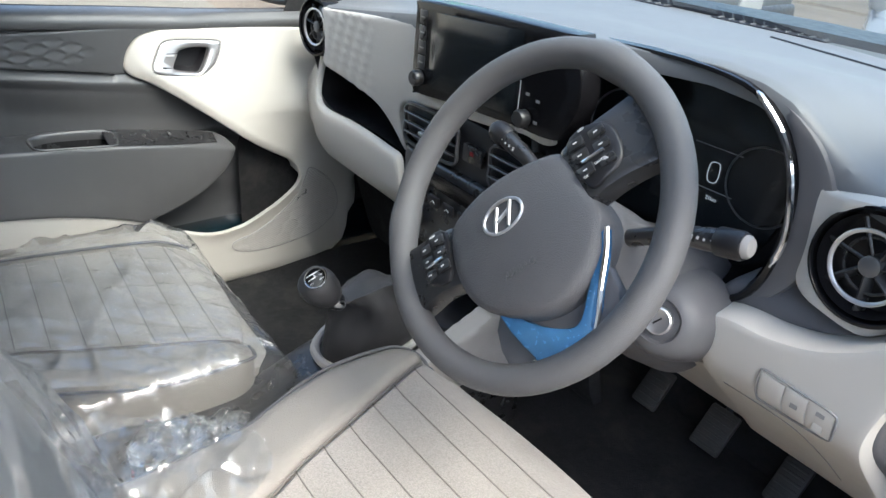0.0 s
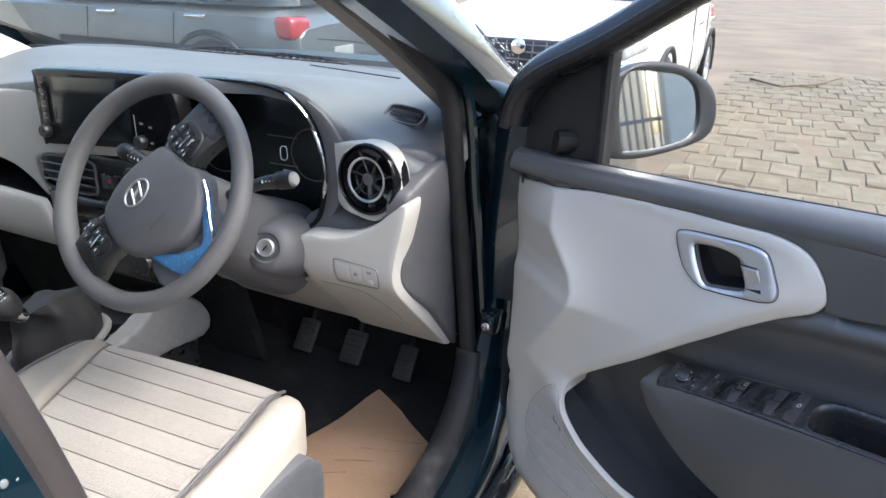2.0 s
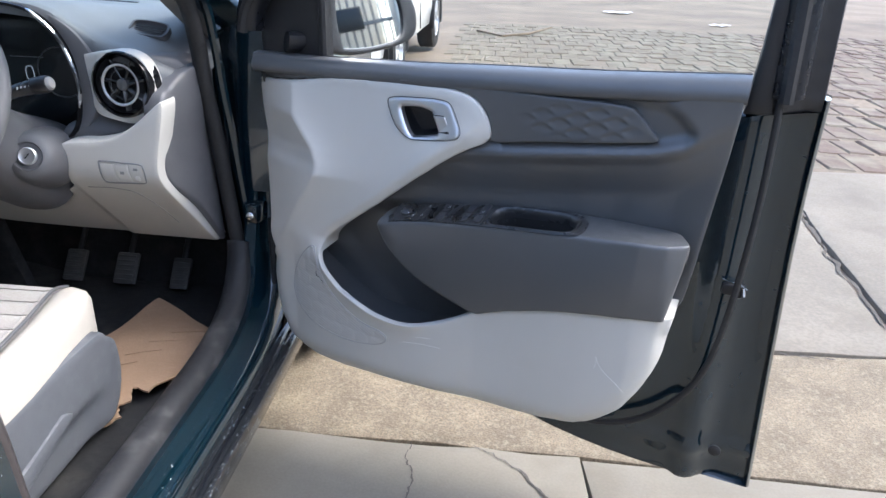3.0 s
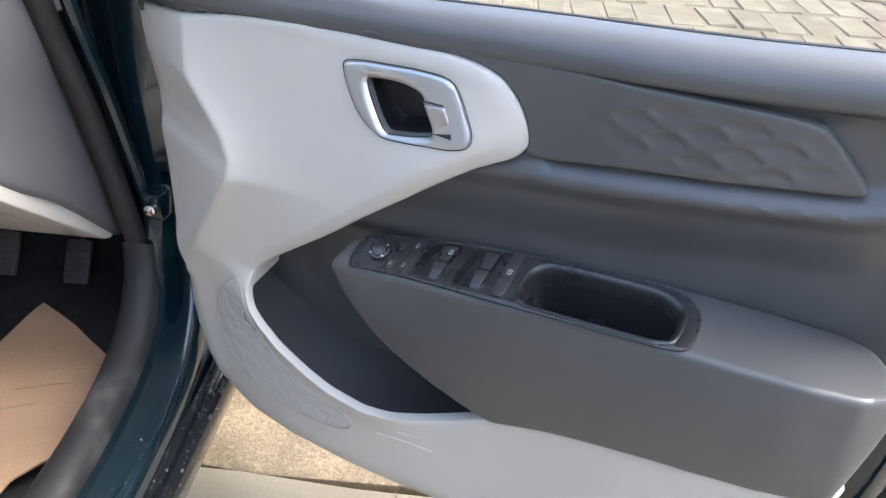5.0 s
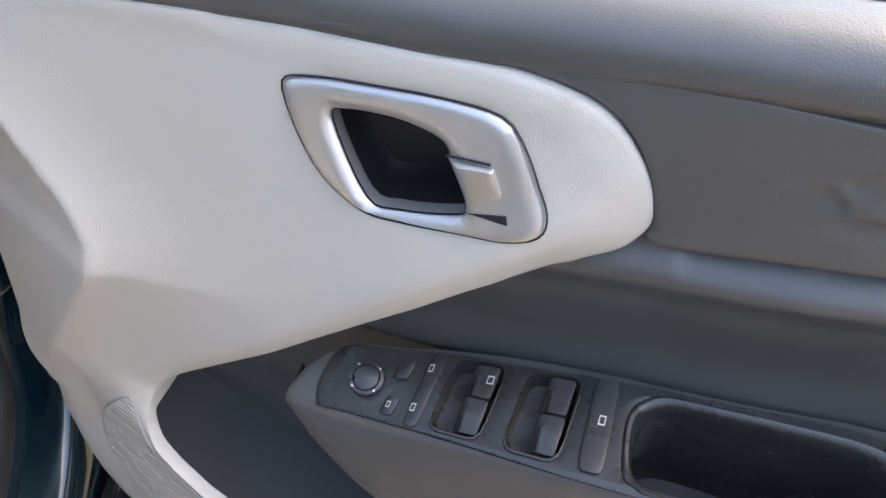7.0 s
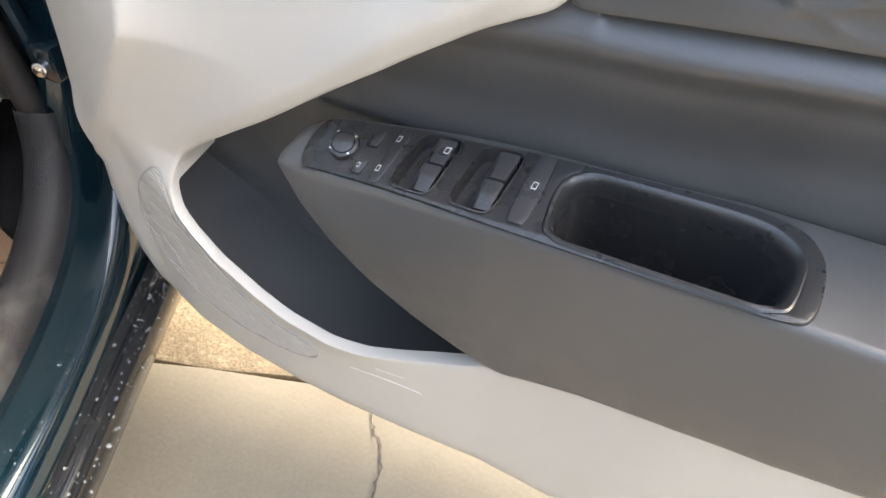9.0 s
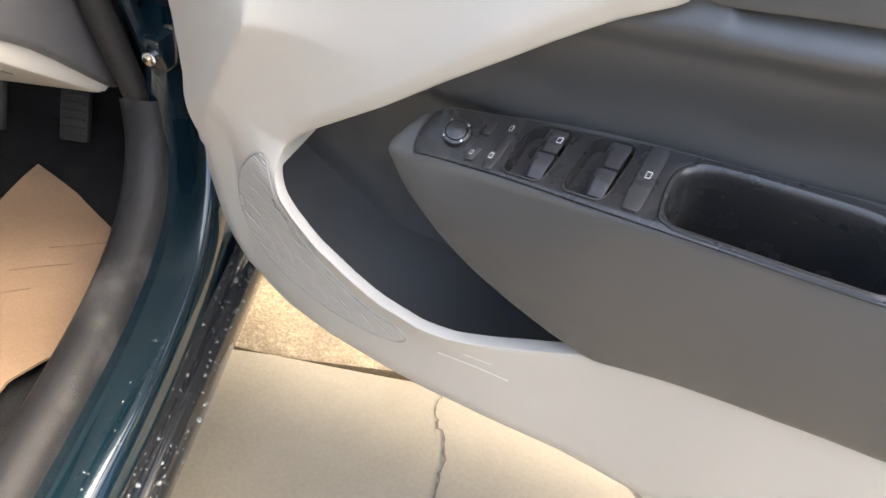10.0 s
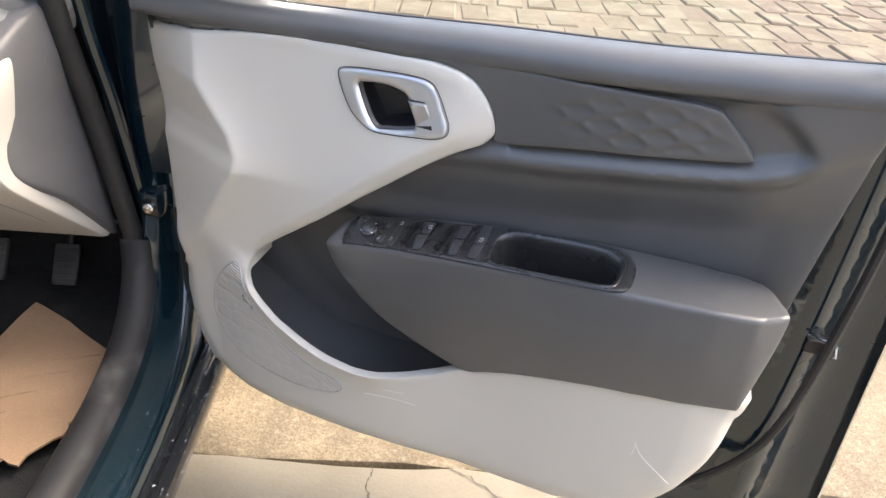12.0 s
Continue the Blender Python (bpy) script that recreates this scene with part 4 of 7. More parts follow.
for side, (xa, xb) in enumerate(((-0.2, -0.055), (0.045, 0.19))):
    for z in (0.778, 0.796, 0.814):
        part("vent_slat", box((xb - xa, 0.02, 0.003), Matrix.Translation(((xa + xb) / 2, 0.424, z + 0.004)) @ pose(0, 0, 0, -20), 0.001), DARK, vc)
    part("vent_rim", tube([(x, 0.424, z) for x, z in curve_pts([(xa - 0.006, 0.8), (xa, 0.833), ((xa + xb) / 2, 0.838), (xb, 0.833), (xb + 0.006, 0.8), (xb, 0.767), ((xa + xb) / 2, 0.763), (xa, 0.767)], 4)], 0.0035, 6, closed=True), DARK, vc)
    part("vent_tab", box((0.022, 0.012, 0.008), Matrix.Translation(((xa + xb) / 2, 0.41, 0.799)), 0.003), SATIN, vc)
part("hazard_button", box((0.05, 0.01, 0.03), Matrix.Translation((-0.005, 0.426, 0.8)), 0.003), BLACK2, vc, "black hazard button")
part("symbol", box((0.009, 0.001, 0.007), Matrix.Translation((-0.005, 0.4205, 0.803)), 0.0), mat("hazard_red", (0.3, 0.012, 0.015), 0.35, vary=0.1), vc)
cl = curve_pts([p for p in ((-0.2, 0.755), (0.16, 0.755), (0.15, 0.6), (-0.18, 0.6)) for _ in (0, 1)], 3)
cp = part("climate_panel", sheet(cl, lambda x, z: -(0.42 - 0.10 * (0.75 - z)), XZ, step=0.03, r=0.006, skirt=0.1), BLACK2, dash, "black climate panel")
part("climate_display", box((0.2, 0.004, 0.03), Matrix.Translation((-0.02, 0.411, 0.728)) @ pose(0, 0, 0, 6), 0.002), PIANO, cp)
for k in range(6):
    bt = part("climate_button", box((0.028, 0.006, 0.02), Matrix.Translation((-0.12 + k * 0.042, 0.407, 0.693)) @ pose(0, 0, 0, 6), 0.002), BLACK, cp)
    part("symbol", tube([(-0.126 + k * 0.042, 0.4032, 0.69), (-0.12 + k * 0.042, 0.4032, 0.695), (-0.114 + k * 0.042, 0.4032, 0.691)], 0.0009, 5), WHITEINK, bt)
for x in (-0.13, 0.09):
    part("climate_knob", lathe([(0.022, 0), (0.022, 0.016), (0.019, 0.02), (0.0, 0.02)], axis_pose((x, 0.408, 0.645), (0, -1, 0.1)), 24), BLACK2, cp)

# floating display joined to the instrument frame
so = curve_pts([(-0.16, 1.008), (-0.16, 1.008), (-0.148, 1.02), (0.0, 1.028), (0.2, 1.034), (0.2, 1.034), (0.225, 0.96), (0.2, 0.9), (0.17, 0.888), (0.1, 0.886), (-0.05, 0.876), (-0.145, 0.868), (-0.162, 0.878)], 4)
scr = part("display_frame", sheet(so, lambda x, z: -0.402 + 0.12 * (z - 0.95) * 0.0, XZ, step=0.03, r=0.004, skirt=0.03), PIANO, dash, "gloss black floating display")
part("display_glass", sheet([(-0.112, 1.008), (0.105, 1.02), (0.1, 0.9), (-0.112, 0.888)], lambda x, z: -0.4005, XZ, step=0.06, r=0.001, skirt=0.002), SCREEN, scr, "dark touch screen")
for k in range(4):
    part("display_key", box((0.02, 0.002, 0.022), Matrix.Translation((-0.136, 0.4015, 0.995 - k * 0.024)), 0.001), BLACK2, scr)
    part("key_print", box((0.011, 0.0006, 0.0022), Matrix.Translation((-0.136, 0.4002, 0.995 - k * 0.024)), 0.0), GREYINK, scr)
for x, z in ((-0.136, 0.897), (0.128, 0.905)):
    part("display_knob", lathe([(0.013, 0), (0.013, 0.012), (0.011, 0.015), (0.0, 0.015)], axis_pose((x, 0.4, z), (0, -1, 0.05)), 24), BLACK2, scr)
part("display_line", tube([(0.112, 0.3995, 0.955), (0.113, 0.3995, 0.882), (0.07, 0.3995, 0.879)], 0.0006, 5), WHITEINK, scr)
for x, z in ((0.128, 0.94), (0.15, 0.935), (0.15, 0.905)):
    part("key_print", box((0.008, 0.0006, 0.004), Matrix.Translation((x, 0.4, z)), 0.0), GREYINK, scr)

# instrument cluster in its hooded frame
co_ = curve_pts([(0.11, 1.0), (0.2, 1.02), (0.36, 1.024), (0.44, 1.005), (0.485, 0.95), (0.497, 0.88), (0.485, 0.81), (0.45, 0.775), (0.38, 0.765), (0.2, 0.775), (0.13, 0.8), (0.105, 0.86), (0.1, 0.94)], 4)
cc = np.array((0.3, 0.89))
cl_ = part("cluster_frame", loft([[Vector(((cc + s * (np.array(p) - cc))[0], y, (cc + s * (np.array(p) - cc))[1])) for p in co_] for s, y in ((1.06, 0.46), (1.05, 0.448), (1.02, 0.447), (0.985, 0.46), (0.93, 0.535), (0.02, 0.536))], True, False, True), PIANO, dash, "gloss black instrument cluster")
part("cluster_trim", tube([(x, 0.446, z) for x, z in curve_pts([(0.43, 1.02), (0.47, 0.985), (0.495, 0.94), (0.508, 0.88), (0.502, 0.84)], 6, False)], [0.0015] + [0.004] * 22 + [0.0015] * 2, 8), CHROME, cl_)
part("cluster_lens", sheet(curve_pts([(0.14, 0.99), (0.36, 1.0), (0.43, 0.98), (0.462, 0.9), (0.44, 0.81), (0.36, 0.79), (0.2, 0.79), (0.14, 0.82)], 4), lambda x, z: -0.53, XZ, step=0.1, r=0.002, skirt=0.0), SCREEN, cl_)
for x, R in ((0.2, 0.062), (0.425, 0.05)):
    part("dial_ring", tube([(x + R * math.cos(a), 0.529, 0.89 + R * math.sin(a)) for a in np.linspace(0, 2 * math.pi, 40)[:-1]], 0.0014, 6, closed=True), DARK, cl_)
icon = [(0.356 + (x - 0.356) * 0.72, 0.886 + (z - 0.886) * 0.8) for x, z in curve_pts([(0.347, 0.872), (0.345, 0.886), (0.348, 0.9), (0.36, 0.903), (0.366, 0.9), (0.368, 0.886), (0.366, 0.872), (0.356, 0.868)], 3)]
for z in (0.918, 0.862):
    part("display_rule", tube([(0.32, 0.5285, z), (0.39, 0.5285, z)], 0.0006, 5), GREYINK, cl_)
LIT = mat("lit_display", (0.3, 0.32, 0.34), 0.4, vary=0.02)
LIT.node_tree.nodes["Principled BSDF"].inputs["Emission Color"].default_value = (0.8, 0.88, 1, 1)
LIT.node_tree.nodes["Principled BSDF"].inputs["Emission Strength"].default_value = 0.07
part("car_icon", tube([(x, 0.5283, z) for x, z in icon], 0.0007, 5, closed=True), LIT, cl_, "lit car symbol")
words("21km", 0.0075, axis_pose((0.362, 0.528, 0.851), (0, -1, 0)), LIT, cl_, "range_text")

# hood side, end vents with bezels
hs = curve_pts([(0.455, 1.012), (0.49, 0.998), (0.522, 0.968), (0.541, 0.93), (0.54, 0.88), (0.53, 0.83), (0.5, 0.79), (0.46, 0.77), (0.485, 0.81), (0.5, 0.88), (0.49, 0.95)], 4)
part("hood_cheek", sheet(hs, lambda x, z: -0.453, XZ, step=0.012, r=0.008, skirt=0.08), DASHD, dash)
ev = curve_pts([(0.5, 0.94), (0.56, 0.945), (0.66, 0.935), (0.69, 0.9), (0.69, 0.86), (0.68, 0.86), (0.62, 0.81), (0.57, 0.785), (0.455, 0.77), (0.46, 0.8), (0.5, 0.83)], 4)
part("end_panel", sheet(ev, lambda x, z: -(0.482 + 0.05 * sm(0.62, 0.7, x) + 0.02 * sm(0.93, 0.97, z) - 0.03 * sm(0.84, 0.79, z)), XZ, step=0.012, r=0.01, skirt=0.1), DASHD, dash, "charcoal dashboard end")


def end_vent(sx):
    c = Vector((0.598 * sx, 0.445, 0.889))
    if sx > 0:
        bz = curve_pts([(0.522, 0.94), (0.535, 0.943), (0.57, 0.95), (0.615, 0.951), (0.645, 0.935), (0.66, 0.9), (0.658, 0.862), (0.638, 0.834), (0.61, 0.815), (0.56, 0.823), (0.53, 0.833), (0.526, 0.88)], 4)
        part("vent_bezel", sheet(bz, lambda x, z: -(0.452 - 0.012 * sm(0.53, 0.56, x)), XZ, holes=[[(0.598 + 0.058 * math.cos(k * math.pi / 16), 0.889 + 0.058 * math.sin(k * math.pi / 16)) for k in range(32)]], step=0.008, r=0.005, skirt=0.03), GREY, dash, "light grey vent surround")
    m = axis_pose(c, (-0.12 * sx, -1, 0.05))
    ring = part("vent_ring", lathe([(0.0625, -0.03), (0.0625, 0.006), (0.061, 0.0095), (0.058, 0.0105), (0.0565, 0.008), (0.0565, -0.02)], m, 44), PIANO, dash, "round gloss black end vent")
    part("vent_chrome", tube([m @ Vector((0.0372 * math.cos(a), 0.0372 * math.sin(a), 0.0085)) for a in np.linspace(0, 2 * math.pi, 45)[:-1]], 0.0026, 8, closed=True, flat=0.7), SATIN, ring)
    part("vent_throat", lathe([(0.053, 0.006), (0.05, -0.022), (0.0, -0.026)], m, 36), BLACK, ring)
    part("vent_hub", lathe([(0.011, -0.02), (0.011, 0.004), (0.008, 0.006), (0.0, 0.006)], m, 20), DARK, ring)
    for k in range(7):
        a = k * 2 * math.pi / 7 + 0.3
        part("vent_vane", box((0.04, 0.0035, 0.012), m @ pose(0, 0, -0.004, 0, 0, math.degrees(a)) @ Matrix.Translation((0.03, 0, 0)) @ pose(0, 0, 0, 35), 0.001), BLACK2, ring)
    part("inner_ring", tube([m @ Vector((0.029 * math.cos(a), 0.029 * math.sin(a), -0.002)) for a in np.linspace(0, 2 * math.pi, 31)[:-1]], 0.0018, 6, closed=True), BLACK2, ring)


end_vent(1)
end_vent(-1)
dv = axis_pose((0.597, 0.575, dash_top(0.597, 0.575) + 0.005), (0.12, -0.5, 0.85), (0, 1, 0.3))
dvp = part("demister_vent", loft([[dv @ Vector((x, y, h)) for x, y in curve_pts([(-0.034 * s, 0), (-0.03 * s, 0.017 * s), (0, 0.021 * s), (0.03 * s, 0.017 * s), (0.036 * s, 0), (0.03 * s, -0.017 * s), (0, -0.021 * s), (-0.03 * s, -0.017 * s)], 4)] for s, h in ((1.15, -0.01), (1.12, 0.003), (1.0, 0.003), (0.96, -0.012), (0.02, -0.012))], True, False, True), DASHD, dash, "small slatted demister vent")
part("vent_throat", sheet(curve_pts([(-0.032, 0), (-0.026, 0.015), (0, 0.018), (0.026, 0.015), (0.033, 0), (0.026, -0.015), (0, -0.018), (-0.026, -0.015)], 3), lambda *_: -0.009, lambda x, y, h: dv @ Vector((x, y, h)), step=0.02, r=0, skirt=0), BLACK, dvp)
for y in (-0.012, -0.006, 0.0, 0.006, 0.012):
    part("vent_slat", box((0.058, 0.0022, 0.008), dv @ pose(0, y, -0.002, 40), 0.0006), DASHD, dvp)

# light knee panel with switches
def knee_y(x, z):
    return 0.402 + 1.02 * (0.012 * math.log1p(math.exp(min(40, (0.712 - z) / 0.012)))) + 0.012 * sm(0.48, 0.46, x)


kn = curve_pts([(0.463, 0.762), (0.476, 0.777), (0.505, 0.783), (0.54, 0.785), (0.586, 0.797), (0.627, 0.82), (0.662, 0.849), (0.684, 0.867), (0.691, 0.862), (0.686, 0.83), (0.672, 0.77), (0.666, 0.73), (0.668, 0.68), (0.676, 0.52), (0.672, 0.503), (0.66, 0.502), (0.5, 0.507), (0.25, 0.515), (0.13, 0.53), (0.12, 0.56), (0.13, 0.6), (0.25, 0.62), (0.38, 0.645), (0.45, 0.672), (0.458, 0.7)], 4)
knee = part("knee_panel", sheet(kn, lambda x, z: -knee_y(x, z), XZ, step=0.009, r=0.006, skirt=0.05), GREY, dash, "light grey knee panel")
swo = curve_pts([(0.549, 0.742), (0.556, 0.749), (0.6, 0.747), (0.63, 0.745), (0.637, 0.738), (0.636, 0.712), (0.629, 0.704), (0.6, 0.702), (0.556, 0.701), (0.549, 0.708)], 4)
part("switch_gap", tube([(x, knee_y(x, z) - 0.001, z) for x, z in swo], 0.0016, 6, closed=True), GREYINK, knee)
for xa, xb in ((0.5505, 0.579), (0.5805, 0.606), (0.6075, 0.6355)):
    q = curve_pts([p for p in ((xa, 0.746), (xb, 0.744), (xb, 0.705), (xa, 0.704)) for _ in (0, 1)], 3)
    part("blank_switch", sheet(q, lambda x, z: -knee_y(x, z) + 0.0018, XZ, step=0.008, r=0.0012, skirt=0.004), GREY, knee)
part("symbol", box((0.008, 0.001, 0.007), Matrix.Translation((0.593, knee_y(0.593, 0.727) - 0.0018, 0.727)), 0.0), GREYINK, knee)
part("level_wheel", box((0.011, 0.004, 0.012), Matrix.Translation((0.621, knee_y(0.621, 0.717) - 0.0015, 0.717)), 0.0015), GREY, knee)
part("symbol", box((0.009, 0.001, 0.005), Matrix.Translation((0.621, knee_y(0.621, 0.735) - 0.0018, 0.735)), 0.0), GREYINK, knee)
part("flap_line", tube([(x, knee_y(x, z) - 0.0005, z) for x, z in curve_pts([(0.5, 0.683), (0.56, 0.684), (0.595, 0.672), (0.615, 0.63), (0.625, 0.57)], 6, False)], 0.0008, 5), GREYINK, knee)
# dark end cap towards the door
YZ = lambda y, z, h: Vector((h, y, z))
ec = curve_pts([(0.43, 0.868), (0.46, 0.885), (0.5, 0.905), (0.54, 0.915), (0.58, 0.905), (0.6, 0.8), (0.635, 0.56), (0.64, 0.51), (0.63, 0.505), (0.535, 0.615), (0.45, 0.69), (0.43, 0.73), (0.427, 0.8)], 4)
part("end_cap", sheet(ec, lambda y, z: 0.668 + 0.022 * sm(0.42, 0.56, y) + 0.012 * sm(0.74, 0.86, z), YZ, step=0.015, r=0.008, skirt=0.03), DASHD, dash, "charcoal end cap")

# ---- steering column, stalks ----
WC, WA = Vector((0.347, 0.2025, 0.894)), 0.4903
WN, WV, WX = Vector((0, -math.cos(WA), math.sin(WA))), Vector((0, math.sin(WA), math.cos(WA))), Vector((1, 0, 0))
column = thing("steering_column", WC - WN * 0.2, "charcoal steering column with stalks and ignition lock", "steering column")


def col_pt(d, x, v):
    return WC - WN * d + WX * x + WV * v


part("shroud", loft([[col_pt(d, rx * math.copysign(abs(math.cos(a)) ** 0.75, math.cos(a)) + ox, rv * math.copysign(abs(math.sin(a)) ** 0.75, math.sin(a)) + ov) for a in np.linspace(0, 2 * math.pi, 41)[:-1]] for d, rx, rv, ox, ov in ((0.045, 0.03, 0.03, 0, 0), (0.05, 0.052, 0.05, 0, 0), (0.09, 0.064, 0.056, 0, 0), (0.15, 0.072, 0.062, 0.004, -0.008), (0.19, 0.076, 0.07, 0.006, -0.02), (0.24, 0.08, 0.08, 0.008, -0.028), (0.3, 0.085, 0.09, 0.008, -0.03), (0.36, 0.09, 0.095, 0.008, -0.03))], True, True, False), DASHD, column, "charcoal column shroud")
im = axis_pose((0.444, 0.351, 0.766), (0.22, -0.93, 0.3))
ig = part("ignition_boss", lathe([(0.062, -0.09), (0.056, -0.05), (0.047, -0.014), (0.036, 0.001), (0.027, 0.003), (0.024, -0.001), (0.0, -0.001)], im, 32), DASHD, column)
part("ignition_lock", lathe([(0.0165, -0.004), (0.0165, 0.004), (0.0145, 0.006), (0.012, 0.0045), (0.0, 0.0045)], im, 28), SATIN, ig, "bright ignition lock")
part("key_slot", box((0.002, 0.012, 0.002), im @ pose(0, 0, 0.0045, 0, 0, -40), 0.0), BLACK, ig)


TIPG = mat("stalk_tip_grey", (0.26, 0.25, 0.24), 0.5, vary=0.05)


def stalk(sx, lab):
    p = [col_pt(0.11, 0.05 * sx, 0.02), col_pt(0.105, 0.11 * sx, 0.05), col_pt(0.1, 0.15 * sx, 0.062), col_pt(0.098, 0.185 * sx, 0.07)]
    p = curve_pts([tuple(q) for q in p], 5, False)
    n = len(p)
    st = part("stalk", tube(p, [0.011 + 0.003 * sm(0.3, 0.7, i / (n - 1)) for i in range(n)], 14, flat=0.85), BLACK2, column, lab)
    e, d = Vector(p[-1]), (Vector(p[-1]) - Vector(p[-4])).normalized()
    tip = axis_pose(e, d, (0, 0, 1))
    part("stalk_cap", lathe([(0.014, -0.028), (0.0148, -0.027), (0.0148, -0.004), (0.0135, 0.0), (0.012, 0.0)], tip, 24), BLACK, st)
    part("stalk_end", lathe([(0.0118, -0.002), (0.0115, 0.003), (0.009, 0.006), (0.0, 0.007)], tip, 24), TIPG if sx > 0 else BLACK2, st)
    for k in range(5):
        b = Vector(p[int(n * (0.5 + 0.07 * k))])
        part("symbol", box((0.0026, 0.0034 if k % 2 else 0.0048, 0.0008), axis_pose(b + Vector((0, -0.0122, 0.004)), (0, -1, 0.33)), 0.0), WHITEINK, st)
    return st


stalk(1, "light stalk with pale end")
stalk(-1, "wiper stalk")

# ---- steering wheel, turned to the left ----
wheel = thing("steering_wheel", WC, "dark grey steering wheel, turned, with blue-filmed lower spoke", "steering wheel")
TA = radians(55)


def wp(x, y, h):
    return WC + WX * (x * math.cos(TA) - y * math.sin(TA)) + WV * (x * math.sin(TA) + y * math.cos(TA)) + WN * h


rim_path, rim_r = [], []
for a in np.linspace(0, 2 * math.pi, 73)[:-1]:
    rim_path.append(wp(0.1745 * math.sin(a), 0.1745 * math.cos(a), 0.0))
    rim_r.append(0.0158 + 0.0022 * (math.exp(-((a - 1.1) / 0.12) ** 2) + math.exp(-((a - 2 * math.pi + 1.1) / 0.12) ** 2)))
part("rim", tube(rim_path, rim_r, 18, closed=True, flat=1.06), WHEELG, wheel, "dark grey grained wheel rim")
pad = curve_pts([(-0.076, 0.012), (-0.05, 0.025), (0.0, 0.03), (0.05, 0.025), (0.076, 0.014), (0.085, -0.03), (0.09, -0.074), (0.054, -0.117), (0.006, -0.127), (-0.04, -0.108), (-0.074, -0.074), (-0.084, -0.03)], 4)
hub = part("airbag_pad", sheet(pad, lambda x, y: 0.037 - 1.7 * x * x - 1.2 * (y + 0.04) ** 2, wp, step=0.008, r=0.008, skirt=0.03), PADG, wheel, "grained grey airbag pad")
for sx in (1, -1):
    arm_o = curve_pts([(0.07 * sx, 0.014), (0.1 * sx, 0.024), (0.135 * sx, 0.034), (0.172 * sx, 0.045), (0.172 * sx, 0.045), (0.176 * sx, -0.02), (0.17 * sx, -0.04), (0.17 * sx, -0.04), (0.13 * sx, -0.042), (0.09 * sx, -0.048), (0.07 * sx, -0.045)], 4)
    part("spoke", sheet(arm_o, lambda x, y: 0.021 - 0.018 * sm(0.1, 0.17, abs(x)), wp, step=0.009, r=0.006, skirt=0.02), BLACK2, wheel)
    kp = curve_pts([(0.084 * sx, 0.018), (0.118 * sx, 0.024), (0.132 * sx, 0.01), (0.13 * sx, -0.022), (0.112 * sx, -0.036), (0.09 * sx, -0.036)], 4)
    cpn = part("control_pad", sheet(kp, lambda x, y: 0.0245 - 0.012 * sm(0.1, 0.15, abs(x)), wp, step=0.008, r=0.003, skirt=0.01), BLACK, wheel, "black switch cluster")
    for y in (0.011, -0.004, -0.021):
        for x in (0.095, 0.117):
            part("button", box((0.017, 0.011, 0.004), Matrix.Translation(wp(x * sx, y, 0.0255 - 0.012 * sm(0.1, 0.15, x))) @ axis_pose((0, 0, 0), WN, WV) @ pose(0, 0, 0, 0, 0, 55), 0.0015), BLACK2, cpn)
            part("button_print", box((0.0045, 0.0012, 0.0008), Matrix.Translation(wp(x * sx, y, 0.0278 - 0.012 * sm(0.1, 0.15, x))) @ axis_pose((0, 0, 0), WN, WV) @ pose(0, 0, 0, 0, 0, 55), 0.0), WHITEINK, cpn)
    part("rocker_bar", box((0.026, 0.004, 0.006), Matrix.Translation(wp(0.106 * sx, -0.0115, 0.0265 - 0.002)) @ axis_pose((0, 0, 0), WN, WV) @ pose(0, 0, 0, 0, 0, 55), 0.0015), CHROME, cpn)
mt = axis_pose((0, 0, 0), WN, WV) @ pose(0, 0, 0, 0, 0, 55)
for txt, x, y in (("RES+", 0.106, 0.0195), ("CANCEL", 0.112, -0.021), ("OK", 0.094, -0.029)):
    words(txt, 0.0036, Matrix.Translation(wp(x, y, 0.029 - 0.012 * sm(0.1, 0.15, x))) @ mt, WHITEINK, hub)
words("MODE", 0.003, Matrix.Translation(wp(-0.1, 0.018, 0.0275)) @ mt, WHITEINK, hub)
words("AIRBAG", 0.011, Matrix.Translation(wp(0.0, -0.078, 0.0353)) @ mt, WHEELG, hub, depth=0.0006)
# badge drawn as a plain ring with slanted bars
part("badge_ring", tube([wp(0.0245 * math.cos(a), -0.018 + 0.0165 * math.sin(a), 0.0365) for a in np.linspace(0, 2 * math.pi, 41)[:-1]], 0.0019, 8, closed=True), SATIN, hub, "chrome oval badge")
for x in (-0.0085, 0.0085):
    part("badge_bar", tube([wp(x - 0.005, -0.0305, 0.0362), wp(x, -0.018, 0.0368), wp(x + 0.005, -0.0055, 0.0362)], [0.0018, 0.0026, 0.0018], 8), SATIN, hub)
part("badge_bar", tube([wp(-0.008, -0.021, 0.0365), wp(0.008, -0.015, 0.0365)], 0.0022, 8), SATIN, hub)
# lower spoke with film
uo = curve_pts([(0.09, -0.08), (0.09, -0.08), (0.064, -0.122), (0.038, -0.154), (0.02, -0.167), (-0.02, -0.167), (-0.032, -0.154), (-0.052, -0.098), (-0.052, -0.098), (-0.036, -0.104), (-0.018, -0.124), (0.004, -0.139), (0.026, -0.144), (0.05, -0.122), (0.08, -0.08), (0.08, -0.08)], 4)
low = part("lower_spoke", sheet(uo, lambda x, y: 0.016 - 0.012 * sm(-0.12, -0.165, y) + 0.006 * sm(-0.1, -0.07, y), wp, step=0.005, r=0.003, skirt=0.008), BLUEF, wheel, "silver lower spoke under blue film")
